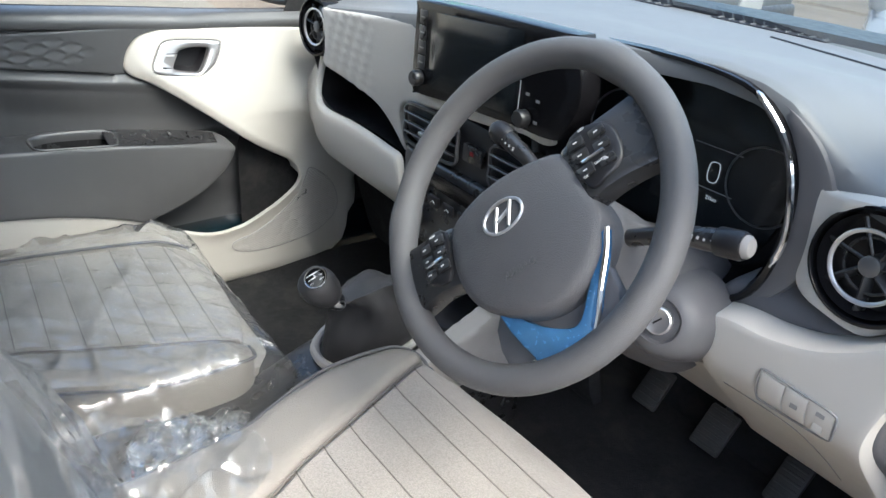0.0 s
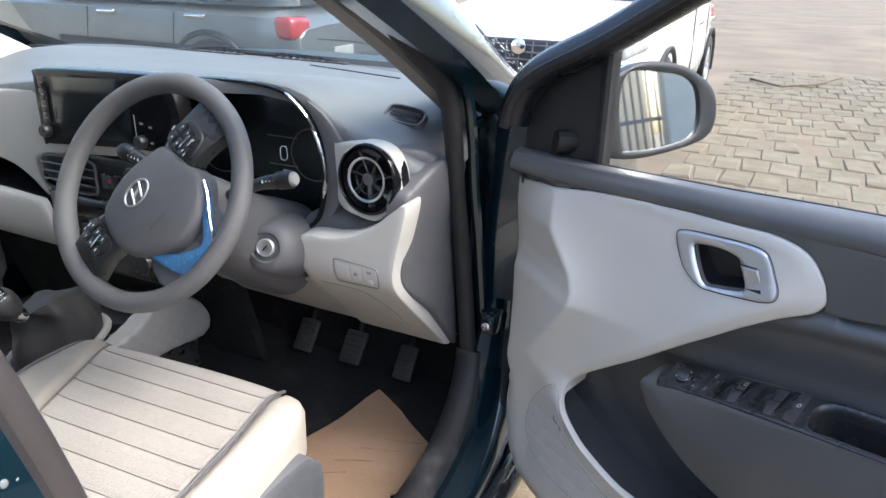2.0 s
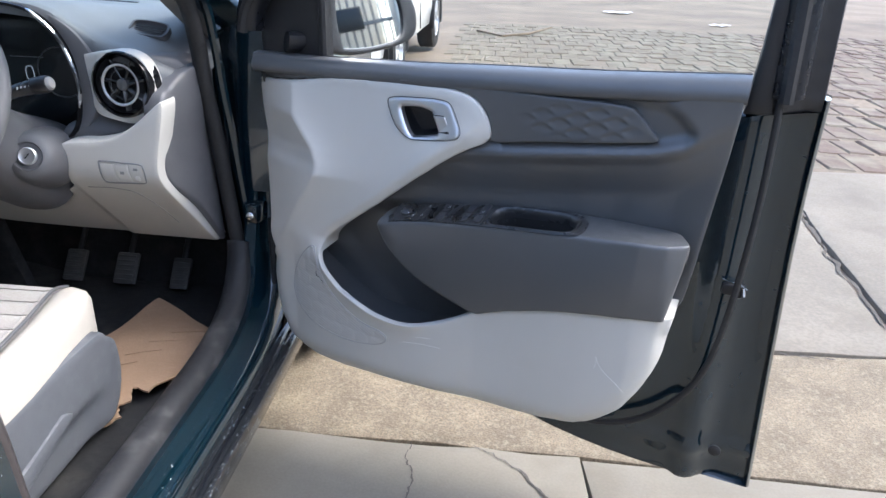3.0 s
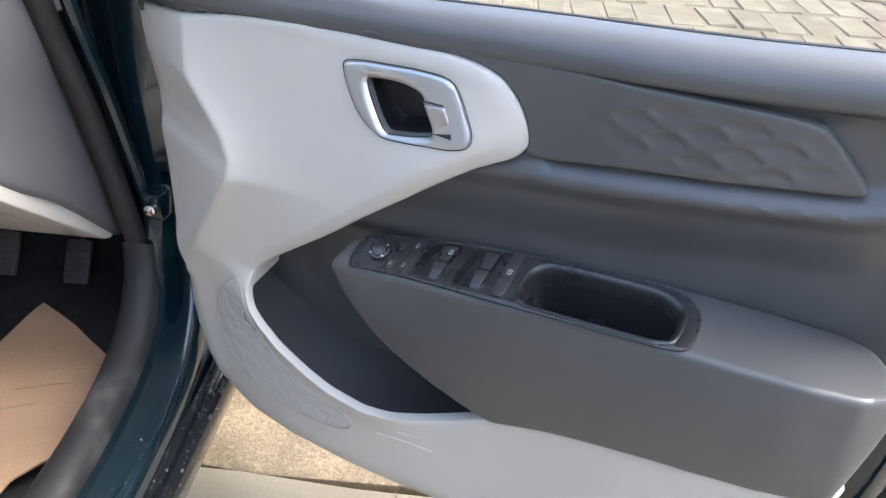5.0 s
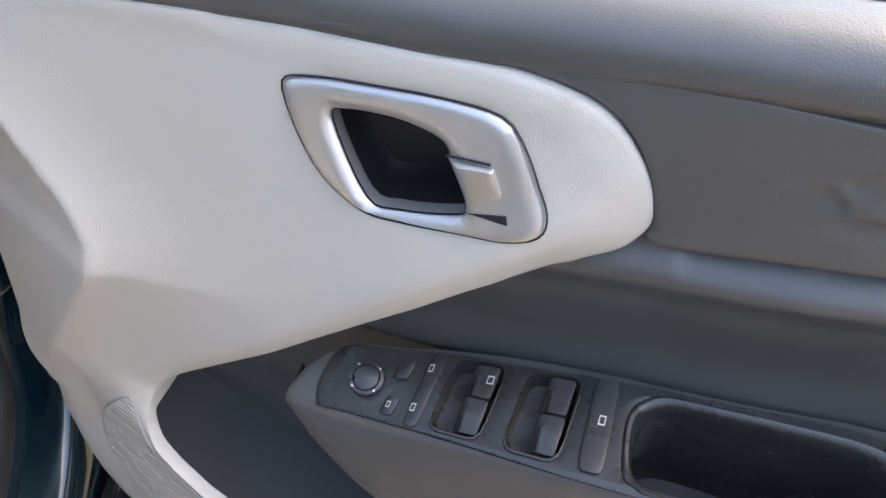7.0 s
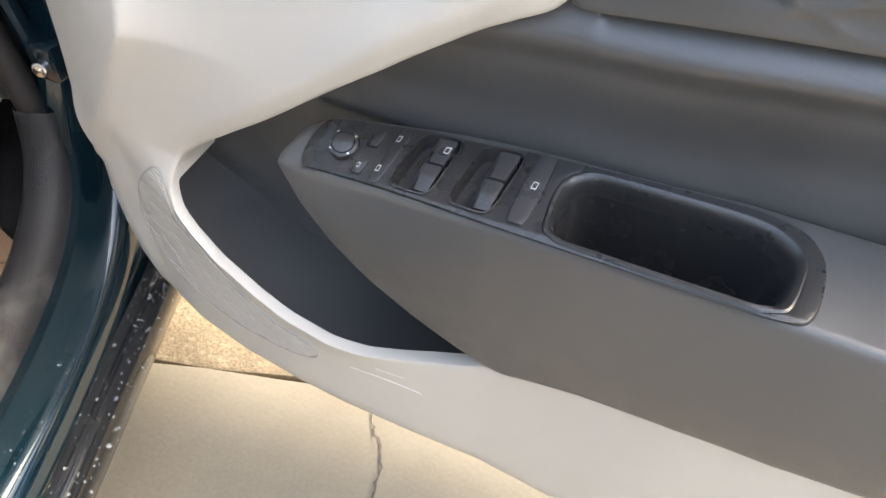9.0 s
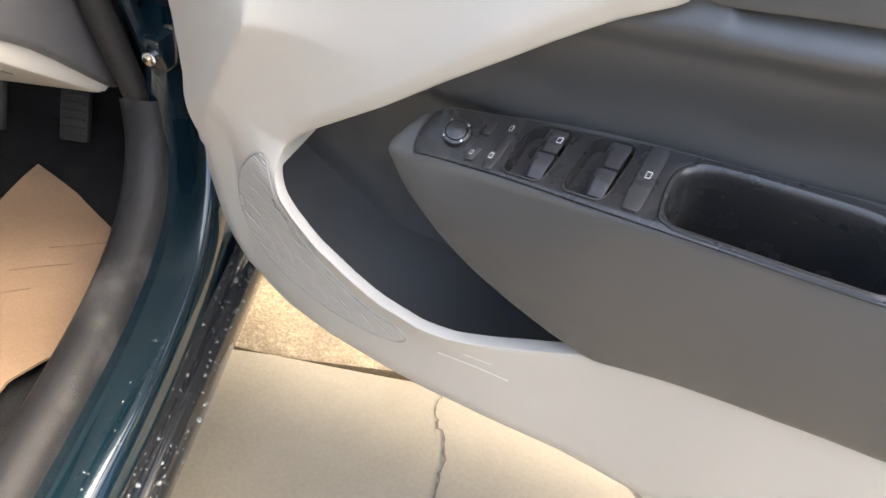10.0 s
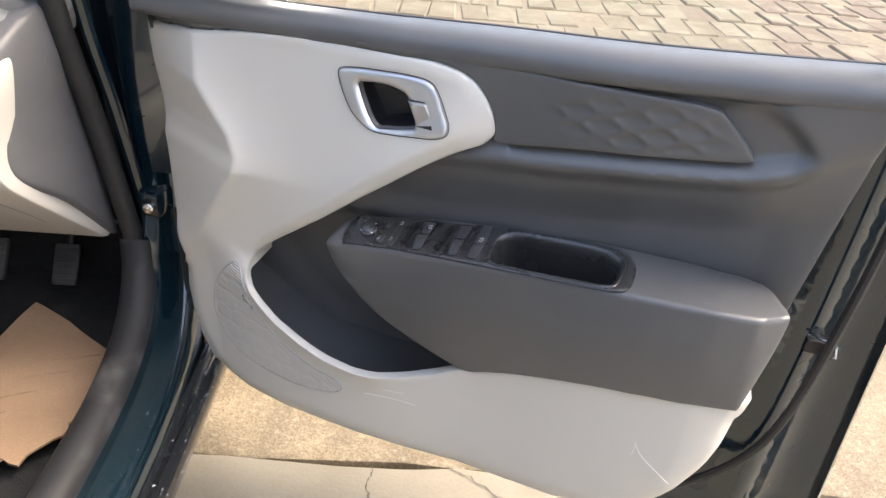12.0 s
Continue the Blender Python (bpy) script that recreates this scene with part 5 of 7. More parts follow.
part("spoke_edge", tube([wp(x, y, 0.016 - 0.012 * sm(-0.12, -0.165, y) + 0.006 * sm(-0.1, -0.07, y)) for x, y in curve_pts([(0.091, -0.08), (0.066, -0.122), (0.04, -0.155), (0.022, -0.168), (-0.018, -0.169), (-0.033, -0.156)], 5, False)], 0.0028, 8), CHROME, low)
part("spoke_back", sheet(curve_pts([(0.06, -0.09), (0.055, -0.165), (-0.055, -0.165), (-0.06, -0.09)], 4), lambda x, y: 0.0, wp, step=0.02, r=0.004, skirt=0.01), DASHD, wheel)
part("hub_back", lathe([(0.055, 0.02), (0.06, 0.0), (0.055, -0.03), (0.045, -0.05), (0.0, -0.05)], axis_pose(wp(0, -0.03, 0), WN, WV), 30), DASHD, wheel)


# ---- seats ----
FILM = bpy.data.materials.new("clear_plastic_film")
FILM.use_nodes = True
_nt = FILM.node_tree
_nt.nodes.clear()
_o, _t, _g, _m, _l, _b, _n, _c, _d, _m2 = (_nt.nodes.new(k) for k in ("ShaderNodeOutputMaterial", "ShaderNodeBsdfTransparent", "ShaderNodeBsdfGlossy", "ShaderNodeMixShader", "ShaderNodeLayerWeight", "ShaderNodeBump", "ShaderNodeTexNoise", "ShaderNodeTexCoord", "ShaderNodeBsdfDiffuse", "ShaderNodeMixShader"))
_t.inputs[0].default_value = (0.96, 0.97, 0.97, 1)
_g.inputs[0].default_value, _g.inputs["Roughness"].default_value = (1, 1, 1, 1), 0.1
_d.inputs[0].default_value = (0.8, 0.82, 0.83, 1)
_n.inputs["Scale"].default_value, _n.inputs["Detail"].default_value, _n.inputs["Distortion"].default_value = 11, 5, 0.3
_b.inputs["Strength"].default_value, _b.inputs["Distance"].default_value = 0.8, 0.014
_a = _nt.nodes.new("ShaderNodeMath")
_a.operation, _a.use_clamp = "ADD", True
_a.inputs[1].default_value = 0.07
_l.inputs[0].default_value = 0.2
_n.noise_type = "RIDGED_MULTIFRACTAL"
for a, b in ((_c.outputs["Object"], _n.inputs["Vector"]), (_n.outputs[0], _b.inputs["Height"]), (_b.outputs[0], _g.inputs["Normal"]), (_b.outputs[0], _l.inputs["Normal"]),
             (_l.outputs["Fresnel"], _a.inputs[0]), (_a.outputs[0], _m.inputs[0]), (_m2.outputs[0], _m.inputs[1]), (_g.outputs[0], _m.inputs[2]), (_t.outputs[0], _m2.inputs[1]), (_d.outputs[0], _m2.inputs[2]), (_m.outputs[0], _o.inputs[0])):
    _nt.links.new(a, b)
_m2.inputs[0].default_value = 0.07


SEAM = mat("seam_thread", (0.17, 0.158, 0.145), 0.8, vary=0.1)


def seat(name, mx, dx, dy, dz, label):
    """Front seat; mx = 1 for the driver's side, -1 mirrored."""
    s = thing(name, (0.355 * mx + dx, dy, 0.3), label, "car seat")
    to = lambda x, y, h: Vector((mx * x + dx, y + dy, h + dz))

    seam_l = lambda y: lin(y, (-0.3, 0.3), (-0.05, 0.268), (0.0, 0.24), (0.07, 0.212), (0.24, 0.142), (0.3, 0.12))
    seam_r = lambda y: lin(y, (-0.3, 0.58), (-0.1, 0.577), (-0.05, 0.572), (0.11, 0.548), (0.285, 0.512), (0.3, 0.508))

    def pleat(x, y):
        a, c = seam_l(y), seam_r(y)
        z = 0.552 + 0.01 * sm(a + 0.03, a - 0.03, x) + 0.008 * sm(c - 0.02, c + 0.03, x) - 0.03 * sm(0.2, 0.31, y) ** 1.5 - 0.012 * sm(0.0, -0.3, y)
        if a < x < c:
            q = ((y + 0.01 - 0.03 * (x - 0.35)) / 0.0475) % 1.0
            e = sm(a, a + 0.012, x) * sm(c, c - 0.012, x) * sm(0.27, 0.25, y)
            z -= e * (0.0016 * math.exp(-((min(q, 1 - q)) / 0.08) ** 2) - 0.0012 * math.sin(math.pi * q))
        z -= 0.005 * (math.exp(-((x - a) / 0.004) ** 2) + math.exp(-((x - c) / 0.004) ** 2))
        return z
    ins = [(seam_l(y), y) for y in np.linspace(-0.3, 0.235, 26)] + [tuple(q) for q in curve_pts([(0.146, 0.248), (0.2, 0.272), (0.3, 0.29), (0.4, 0.297), (0.48, 0.295), (0.505, 0.29)], 4, False)] + [(seam_r(y), y) for y in np.linspace(0.28, -0.3, 26)]
    part("cushion", sheet(ins, pleat, to, step=0.0058, r=0.008, skirt=0.09), FABRIC, s, "pleated greige fabric seat cushion")
    lb = [(seam_l(y) - 0.001, y) for y in np.linspace(-0.3, 0.235, 26)] + [tuple(q) for q in curve_pts([(0.138, 0.25), (0.12, 0.258), (0.1, 0.25), (0.086, 0.22), (0.083, 0.15), (0.09, 0.1), (0.105, 0.055), (0.13, 0.0), (0.146, -0.04), (0.155, -0.15), (0.155, -0.3)], 4, False)]
    part("side_bolster", sheet(lb, lambda x, y: pleat(x, y) - 0.002 - 0.006 * sm(0.13, 0.08, x), to, step=0.009, r=0.016, skirt=0.11), SHADED_LEATHER, s, "leatherette bolster with shade in its colour")
    rb = [(seam_r(y) + 0.001, y) for y in np.linspace(-0.3, 0.285, 26)] + [tuple(q) for q in curve_pts([(0.53, 0.288), (0.56, 0.275), (0.585, 0.25), (0.606, 0.2), (0.62, 0.1), (0.627, 0.0), (0.628, -0.3)], 4, False)]
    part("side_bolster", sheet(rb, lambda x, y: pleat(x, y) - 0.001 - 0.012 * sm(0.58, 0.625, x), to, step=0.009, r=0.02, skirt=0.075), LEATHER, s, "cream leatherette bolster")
    for k in range(-6, 6):
        line = []
        for f in np.linspace(0.015, 0.985, 24):
            y = k * 0.0475 - 0.01
            x = seam_l(y) + (seam_r(y) - seam_l(y)) * f
            y += 0.03 * (x - 0.35)
            if y < 0.262:
                line.append(to(x, y, pleat(x, y) + 0.0014))
        if len(line) > 4:
            part("stitched_seam", tube(line, 0.0009, 5), SEAM, s)
    part("stitched_seam", tube([to(seam_l(y), y, pleat(seam_l(y), y) + 0.001) for y in np.linspace(-0.29, 0.24, 24)], 0.0013, 5), SEAM, s)
    part("piping", tube([to(seam_r(y) + 0.006, y, pleat(seam_r(y) + 0.006, y) + 0.002) for y in np.linspace(-0.29, 0.284, 30)], 0.0032, 8), DASHD, s, "dark piping")
    part("piping", tube([to(x, y, pleat(x, y) - 0.013) for x, y in curve_pts([(0.154, -0.29), (0.153, -0.15), (0.144, -0.04), (0.128, 0.0), (0.103, 0.055), (0.088, 0.1), (0.081, 0.15), (0.084, 0.22), (0.098, 0.252), (0.12, 0.26), (0.146, 0.262)], 6, False)], 0.0028, 8), DASHD, s)
    fr = curve_pts([(0.15, 0.5), (0.3, 0.505), (0.5, 0.505), (0.575, 0.5), (0.59, 0.47), (0.58, 0.42), (0.35, 0.41), (0.14, 0.42), (0.125, 0.48)], 4)
    part("cushion_front", sheet(fr, lambda x, z: -(0.262 - 0.12 * (0.55 - z) - 0.07 * sm(0.52, 0.62, x) - 0.05 * sm(0.16, 0.09, x)), lambda x, z, h: to(x, -h, z), step=0.016, r=0.01, skirt=0.03), LEATHER, s)
    # plastic side cover with lever
    sc_ = curve_pts([(0.215, 0.475), (0.19, 0.495), (0.1, 0.5), (-0.05, 0.495), (-0.3, 0.49), (-0.3, 0.3), (-0.3, 0.3), (0.0, 0.3), (0.16, 0.305), (0.21, 0.325), (0.235, 0.39), (0.232, 0.455)], 4)

    def cov(y, z):
        return 0.628 - 0.018 * sm(0.40, 0.36, z) * sm(0.2, 0.12, y) + 0.004 * sm(0.2, 0.24, y)
    side = part("side_cover", sheet(sc_, cov, lambda y, z, h: to(h, y, z), step=0.012, r=0.008, skirt=0.06), COVER, s, "slate plastic seat side cover")
    part("recline_lever", sheet(curve_pts([(0.05, 0.42), (0.05, 0.42), (0.07, 0.41), (0.06, 0.395), (-0.12, 0.345), (-0.14, 0.36), (-0.13, 0.375)], 3), lambda y, z: 0.633, lambda y, z, h: to(h, y, z), step=0.02, r=0.004, skirt=0.02), COVER, side)
    # backrest
    def bk(x, t, w):
        y0, z0 = -0.27 - 0.36 * t * 0.62, 0.52 + 0.66 * t
        return to(x, y0 + w * 0.9, z0 + w * 0.25)
    rings = []
    for t in np.linspace(0, 1, 15):
        hw = lin(t, (0, 0.235), (0.2, 0.245), (0.5, 0.25), (0.8, 0.215), (0.95, 0.17), (1.0, 0.13))
        th = lin(t, (0, 0.07), (0.3, 0.075), (0.8, 0.055), (1.0, 0.02))
        rings.append([bk(0.355 + hw * math.copysign(abs(math.cos(a)) ** 0.5, math.cos(a)), t, th * math.copysign(abs(math.sin(a)) ** 0.7, math.sin(a)) + (0.02 * abs(math.cos(a)) ** 3 if math.sin(a) > 0 else 0)) for a in np.linspace(0, 2 * math.pi, 41)[:-1]])
    part("backrest", loft(rings, True, True, True), LEATHER, s, "cream leatherette backrest")
    hr = [[bk(0.355 + 0.125 * k * math.copysign(abs(math.cos(a)) ** 0.5, math.cos(a)), 1.06 + t, 0.045 * k * math.copysign(abs(math.sin(a)) ** 0.6, math.sin(a))) for a in np.linspace(0, 2 * math.pi, 33)[:-1]] for t, k in ((0, 0.8), (0.03, 1.0), (0.15, 1.0), (0.2, 0.85), (0.22, 0.4))]
    part("headrest", loft(hr, True, True, True), LEATHER, s)
    return s, to, pleat, bk


COVER = mat("slate_seat_plastic", (0.09, 0.095, 0.105), 0.5, vary=0.07, bump=0.25, bump_scale=700)
seat_d, sd_to, sd_f, sd_bk = seat("driver_seat", 1, 0.0, 0.0, 0.0, "cream and greige front seat with pleated cushion")
seat_p, sp_to, sp_f, sp_bk = seat("passenger_seat", -1, 0.03, -0.19, -0.05, "cream and greige front seat under clear plastic")


# clear plastic covers: one loose crinkled sheet a seat
def crinkle(p, s, k):
    v = noise.turbulence(Vector(p) * s, 3, False)
    w = abs(noise.noise(Vector(p) * s * 2.3 + Vector((7, 3, 1))))
    return k * (v - 0.25 - 1.2 * (1 - min(1.0, w * 6)) * 0.4)


cov_o = curve_pts([(0.03, 0.27), (0.1, 0.34), (0.2, 0.355), (0.4, 0.36), (0.58, 0.34), (0.645, 0.27), (0.655, 0.0), (0.65, -0.3), (0.65, -0.3), (0.03, -0.3), (0.03, -0.3), (0.015, 0.0), (0.01, 0.18)], 4)


def wrinkle(x, y, sd):
    """Straight taut folds that cross one another."""
    v = 0.0
    for k, (ang, f, amp) in enumerate(((0.5, 8, 0.0045), (0.9, 14, 0.0035), (1.6, 12, 0.0035), (0.7, 24, 0.002), (1.2, 34, 0.0014))):
        p = Vector((x * math.cos(ang) + y * math.sin(ang), (y * math.cos(ang) - x * math.sin(ang)) * 0.25, sd + k * 3.1)) * f
        n = abs(noise.noise(p))
        v += amp * max(0.0, 1 - n * 9) ** 1.2
    return v


def cov_h(x, y):
    e = min(x - 0.02, 0.65 - x, 0.35 - y)
    z = 0.568 + 0.006 * sm(0.45, 0.6, x) - 0.03 * sm(0.2, 0.31, y) ** 1.5 - 0.012 * sm(0.0, -0.3, y) - 0.13 * sm(0.065, 0.0, e) ** 1.4
    return z + crinkle((x, y, 0), 3, 0.004) + 1.5 * wrinkle(x, y, 0.0)


cover = thing("plastic_cover", sp_to(0.355, 0, 0.5), "clear crinkled plastic seat cover on passenger seat", "plastic cover")
part("film", sheet(cov_o, cov_h, sp_to, step=0.0055, r=0.0, skirt=0.0), FILM, cover, "clear plastic film", smooth=True)


def film_sleeve(bk, name, label, t0=0.0):
    c = thing(name, bk(0.355, 0.1, 0), label, "plastic cover")
    rings = []
    for t in np.linspace(t0, 1.03, 26):
        hw = lin(t, (0, 0.262), (0.5, 0.272), (0.8, 0.24), (0.95, 0.2), (1.03, 0.1))
        th = lin(t, (0, 0.1), (0.3, 0.105), (0.8, 0.085), (1.03, 0.03))
        ring = []
        for a in np.linspace(0, 2 * math.pi, 61)[:-1]:
            k = 1 + crinkle((math.cos(a) * 0.4, math.sin(a) * 0.4, t), 7, 0.12)
            ring.append(bk(0.355 + hw * k * math.copysign(abs(math.cos(a)) ** 0.5, math.cos(a)), t, th * k * math.copysign(abs(math.sin(a)) ** 0.7, math.sin(a)) + 0.006))
        rings.append(ring)
    part("film", loft(rings, True, False, False), FILM, c)
    return c


sl = film_sleeve(sd_bk, "plastic_sleeve", "clear plastic sleeve over driver backrest")
flap = curve_pts([(0.15, -0.07), (0.22, -0.03), (0.27, -0.07), (0.3, -0.13), (0.32, -0.2), (0.37, -0.3), (0.3, -0.34), (0.16, -0.3), (0.12, -0.16)], 4)
part("loose_film", sheet(flap, lambda x, y: sd_f(x, max(y, -0.28)) + 0.012 + 0.05 * sm(-0.05, -0.3, y) + 0.03 * sm(0.3, 0.14, x) * sm(-0.02, -0.12, y) + crinkle((x, y, 5), 9, 0.02) + 2.5 * wrinkle(x, y, 4.0), lambda x, y, h: Vector((x, y, h)), step=0.0055, r=0.0, skirt=0.0), FILM, sl, "loose crumpled film")
film_sleeve(sp_bk, "plastic_sleeve", "clear plastic sleeve over passenger backrest")

# wrapped belt buckle between the seats
buckle = thing("wrapped_buckle", (0.09, -0.1, 0.42), "seat belt buckle in crumpled clear plastic bag", "belt buckle")
part("buckle_body", box((0.03, 0.05, 0.09), pose(0.1, -0.1, 0.46, 20, 10, 0), 0.008, 3), BLACK, buckle)
part("release_button", box((0.026, 0.03, 0.016), pose(0.095, -0.13, 0.47, 20, 10, 0), 0.005, 3), mat("red_button", (0.5, 0.03, 0.03), 0.4), buckle, "red release button")
bg = bmesh.new()
bmesh.ops.create_icosphere(bg, subdivisions=5, radius=1.0)
for v in bg.verts:
    n_ = v.co.normalized()
    k = 1 + crinkle(tuple(n_ * 0.5), 3, 0.3) + 9 * wrinkle(n_.x * 0.12 + n_.z * 0.05, n_.y * 0.12, 2.0)
    v.co = Vector((0.12 + 0.088 * n_.x * k, -0.09 + 0.085 * n_.y * k, 0.482 + 0.07 * n_.z * k))
part("bag", bg, FILM, buckle, "crumpled clear plastic")

# ---- centre console and gear lever ----
console = thing("centre_console", (0, 0.2, 0.3), "light grey and charcoal centre console", "console")
cn = curve_pts([(-0.1, 0.5), (-0.1, 0.5), (-0.095, 0.25), (-0.09, 0.1), (-0.085, -0.3), (-0.085, -0.3), (0.085, -0.3), (0.085, -0.3), (0.09, 0.1), (0.095, 0.25), (0.105, 0.5), (0.105, 0.5)], 4)
part("console_top", sheet(cn, lambda x, y: 0.43 + 0.05 * sm(0.02, 0.2, y) + 0.03 * sm(0.25, 0.45, y), XY, step=0.02, r=0.012, skirt=0.2), BLACK2, console)
cheek = curve_pts([(0.2, 0.485), (0.2, 0.485), (0.34, 0.53), (0.42, 0.565), (0.5, 0.53), (0.535, 0.47), (0.51, 0.435), (0.4, 0.44), (0.3, 0.42), (0.22, 0.43)], 4)
part("console_cheek", sheet(cheek, lambda y, z: 0.108 + 0.012 * sm(0.3, 0.55, y) + 0.0015 * math.sin(y * 190) * math.sin(z * 190), lambda y, z, h: Vector((h, y, z)), step=0.008, r=0.008, skirt=0.03), GREY2, console, "light grey quilted console side")
tray = curve_pts([(-0.06, 0.36), (0.06, 0.36), (0.075, 0.5), (-0.075, 0.5)], 4)
part("console_tray", sheet(tray, lambda x, y: 0.52, XY, step=0.03, r=0.006, skirt=0.03), BLACK, console)
gear = thing("gear_lever", (0.02, 0.22, 0.48), "manual gear lever with black gaiter and round knob", "gear lever")
gb0 = Vector((-0.02, 0.255, 0.497))
gk = Vector((0.038, 0.13, 0.655))
part("gaiter_ring", tube([gb0 + Vector((0.072 * math.copysign(abs(math.cos(a)) ** 0.8, math.cos(a)), 0.1 * math.sin(a), 0.004 + 0.02 * math.sin(a))) for a in np.linspace(0, 2 * math.pi, 41)[:-1]], 0.008, 8, closed=True), GREY2, gear, "grey gaiter surround")
ax = Vector((0.02, -0.62, 0.72)).normalized()
rings = []
for t in np.linspace(0, 1, 18):
    c = gb0 * (1 - t) ** 2 + Vector((0.0, 0.26, 0.65)) * (2 * t * (1 - t)) + (gk - ax * 0.045) * t * t
    r = lin(t, (0, 1.0), (0.15, 0.97), (0.5, 0.68), (0.8, 0.36), (1.0, 0.15))
    ring = []
    for a in np.linspace(0, 2 * math.pi, 49)[:-1]:
        fold = 1 + 0.1 * math.sin(4 * a + 5 * t) * math.sin(math.pi * t) + 0.07 * math.sin(7 * a - 8 * t) * math.sin(math.pi * t)
        ring.append(c + Vector((0.067 * r * fold * math.cos(a), 0.095 * r * fold * math.sin(a), 0.02 * math.sin(a) * (1 - t) + 0.004 * math.sin(3 * a + 9 * t) * math.sin(math.pi * t))))
    rings.append(ring)
part("gaiter", loft(rings), BOOT, gear, "black leatherette gaiter")
gm = axis_pose(gk, ax)
part("collar", lathe([(0.011, -0.05), (0.0135, -0.046), (0.0145, -0.034), (0.0125, -0.026), (0.011, -0.024)], gm, 24), CHROME, gear, "chrome collar")
knob = part("knob", lathe([(0.012, -0.03), (0.019, -0.024), (0.0255, -0.01), (0.0285, 0.006), (0.0275, 0.018), (0.0235, 0.027), (0.016, 0.032), (0.0, 0.0335)], gm, 30), BOOT, gear, "black gear knob")
pn = Vector((0.32, -0.5, 0.8)).normalized()
pm = axis_pose(gk + pn * 0.0285 + Vector((0, 0, 0.004)), pn, (0, 1, 0))
part("shift_plate", lathe([(0.0155, -0.006), (0.0155, 0.0015), (0.0, 0.0022)], pm, 26), PIANO, knob)
part("plate_ring", tube([pm @ Vector((0.0158 * math.cos(a), 0.0158 * math.sin(a), 0.0012)) for a in np.linspace(0, 2 * math.pi, 31)[:-1]], 0.0013, 6, closed=True), CHROME, knob)
for x in (-0.007, 0.0, 0.007):
    part("gate_line", box((0.0012, 0.014, 0.0008), pm @ Matrix.Translation((x, 0, 0.0025)), 0), WHITEINK, knob)
part("gate_line", box((0.015, 0.0012, 0.0008), pm @ Matrix.Translation((0, 0, 0.0026)), 0), WHITEINK, knob)
for dgt, x, y in (("1", -0.007, 0.0098), ("2", -0.007, -0.0098), ("3", 0.0, 0.0098), ("4", 0.0, -0.0098), ("5", 0.007, 0.0098), ("R", 0.007, -0.0098)):
    words(dgt, 0.0045, pm @ Matrix.Translation((x, y, 0.0024)), WHITEINK, knob, "gate_number")

# ---- pedals, cardboard ----
pedals = thing("pedal_box", (0.35, 0.85, 0.3), "three dark ribbed foot pedals", "pedals")
PEDAL = mat("pedal_rubber", (0.055, 0.053, 0.05), 0.6, vary=0.2, scale=25, dirt=0.4, dirt_col=(0.12, 0.105, 0.09), dirt_scale=20)
for x, w, z in ((0.21, 0.055, 0.335), (0.352, 0.06, 0.335), (0.5, 0.05, 0.33)):
    m = pose(x, 0.77, z, 52, 0, 0)
    pd = part("pedal", box((w, 0.085, 0.014), m, 0.005), PEDAL, pedals, "ribbed rubber pedal")
    for k in range(6):
        part("rib", box((w * 0.82, 0.005, 0.005), m @ Matrix.Translation((0, -0.033 + k * 0.013, 0.008)), 0.0015), PEDAL, pd)
    part("pedal_arm", tube([m @ Vector((0, 0.02, -0.005)), Vector((x, 0.86, z + 0.1)), Vector((x, 0.84, z + 0.28))], 0.008, 8), BLACK, pd)
rag = [tuple(p) for p in curve_pts([(0.4, 0.34), (0.436, 0.455), (0.46, 0.547), (0.485, 0.667)], 6, False)]
rag += [(0.485, 0.667), (0.566, 0.627), (0.63, 0.582), (0.677, 0.546), (0.686, 0.46), (0.684, 0.41)]
rng = random.Random(5)
rip = [(0.684, 0.41), (0.68, 0.35), (0.645, 0.285), (0.61, 0.292), (0.622, 0.255), (0.608, 0.235), (0.627, 0.206), (0.61, 0.169)]
for p, q in zip(rip, rip[1:]):
    for k in range(5):
        t = k / 5
        rag.append((p[0] + (q[0] - p[0]) * t + rng.uniform(-0.004, 0.004), p[1] + (q[1] - p[1]) * t + rng.uniform(-0.004, 0.004)))
rag += [(0.55, 0.14), (0.4, 0.2)]
card = thing("cardboard", (0.55, 0.42, 0.29), "torn brown cardboard sheet on floor mat", "cardboard")
part("card_sheet", sheet(rag, lambda x, y: 0.302 + 0.006 * math.sin(x * 18 + y * 9) + 0.004 * math.sin(y * 31 - x * 13), XY, step=0.012, r=0.0, skirt=0.004), CARD, card)
for k in range(4):
    p0, d0 = np.array((0.5 + 0.03 * k, 0.36 + 0.05 * k)), np.array((0.07, 0.03))
    pts_ = [tuple(p0 + d0 * t) for t in (0, 0.5, 1)]
    part("crease", tube([(x, y, 0.3035 + 0.006 * math.sin(x * 18 + y * 9) + 0.004 * math.sin(y * 31 - x * 13)) for x, y in pts_], 0.0012, 5), CARD, card)


DARKS = mat("scuffed_charcoal", (0.02, 0.02, 0.022), 0.45, vary=0.1, spec=0.3, bump=0.3, bump_scale=650, voronoi=True, dirt=0.55, dirt_col=(0.15, 0.145, 0.14), dirt_scale=13)
GREYA = mat("pillar_trim_shaded", (0.2, 0.19, 0.18), 0.6, vary=0.05, bump=0.2, bump_scale=900)
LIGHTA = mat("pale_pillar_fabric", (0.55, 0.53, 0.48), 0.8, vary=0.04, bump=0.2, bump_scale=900)
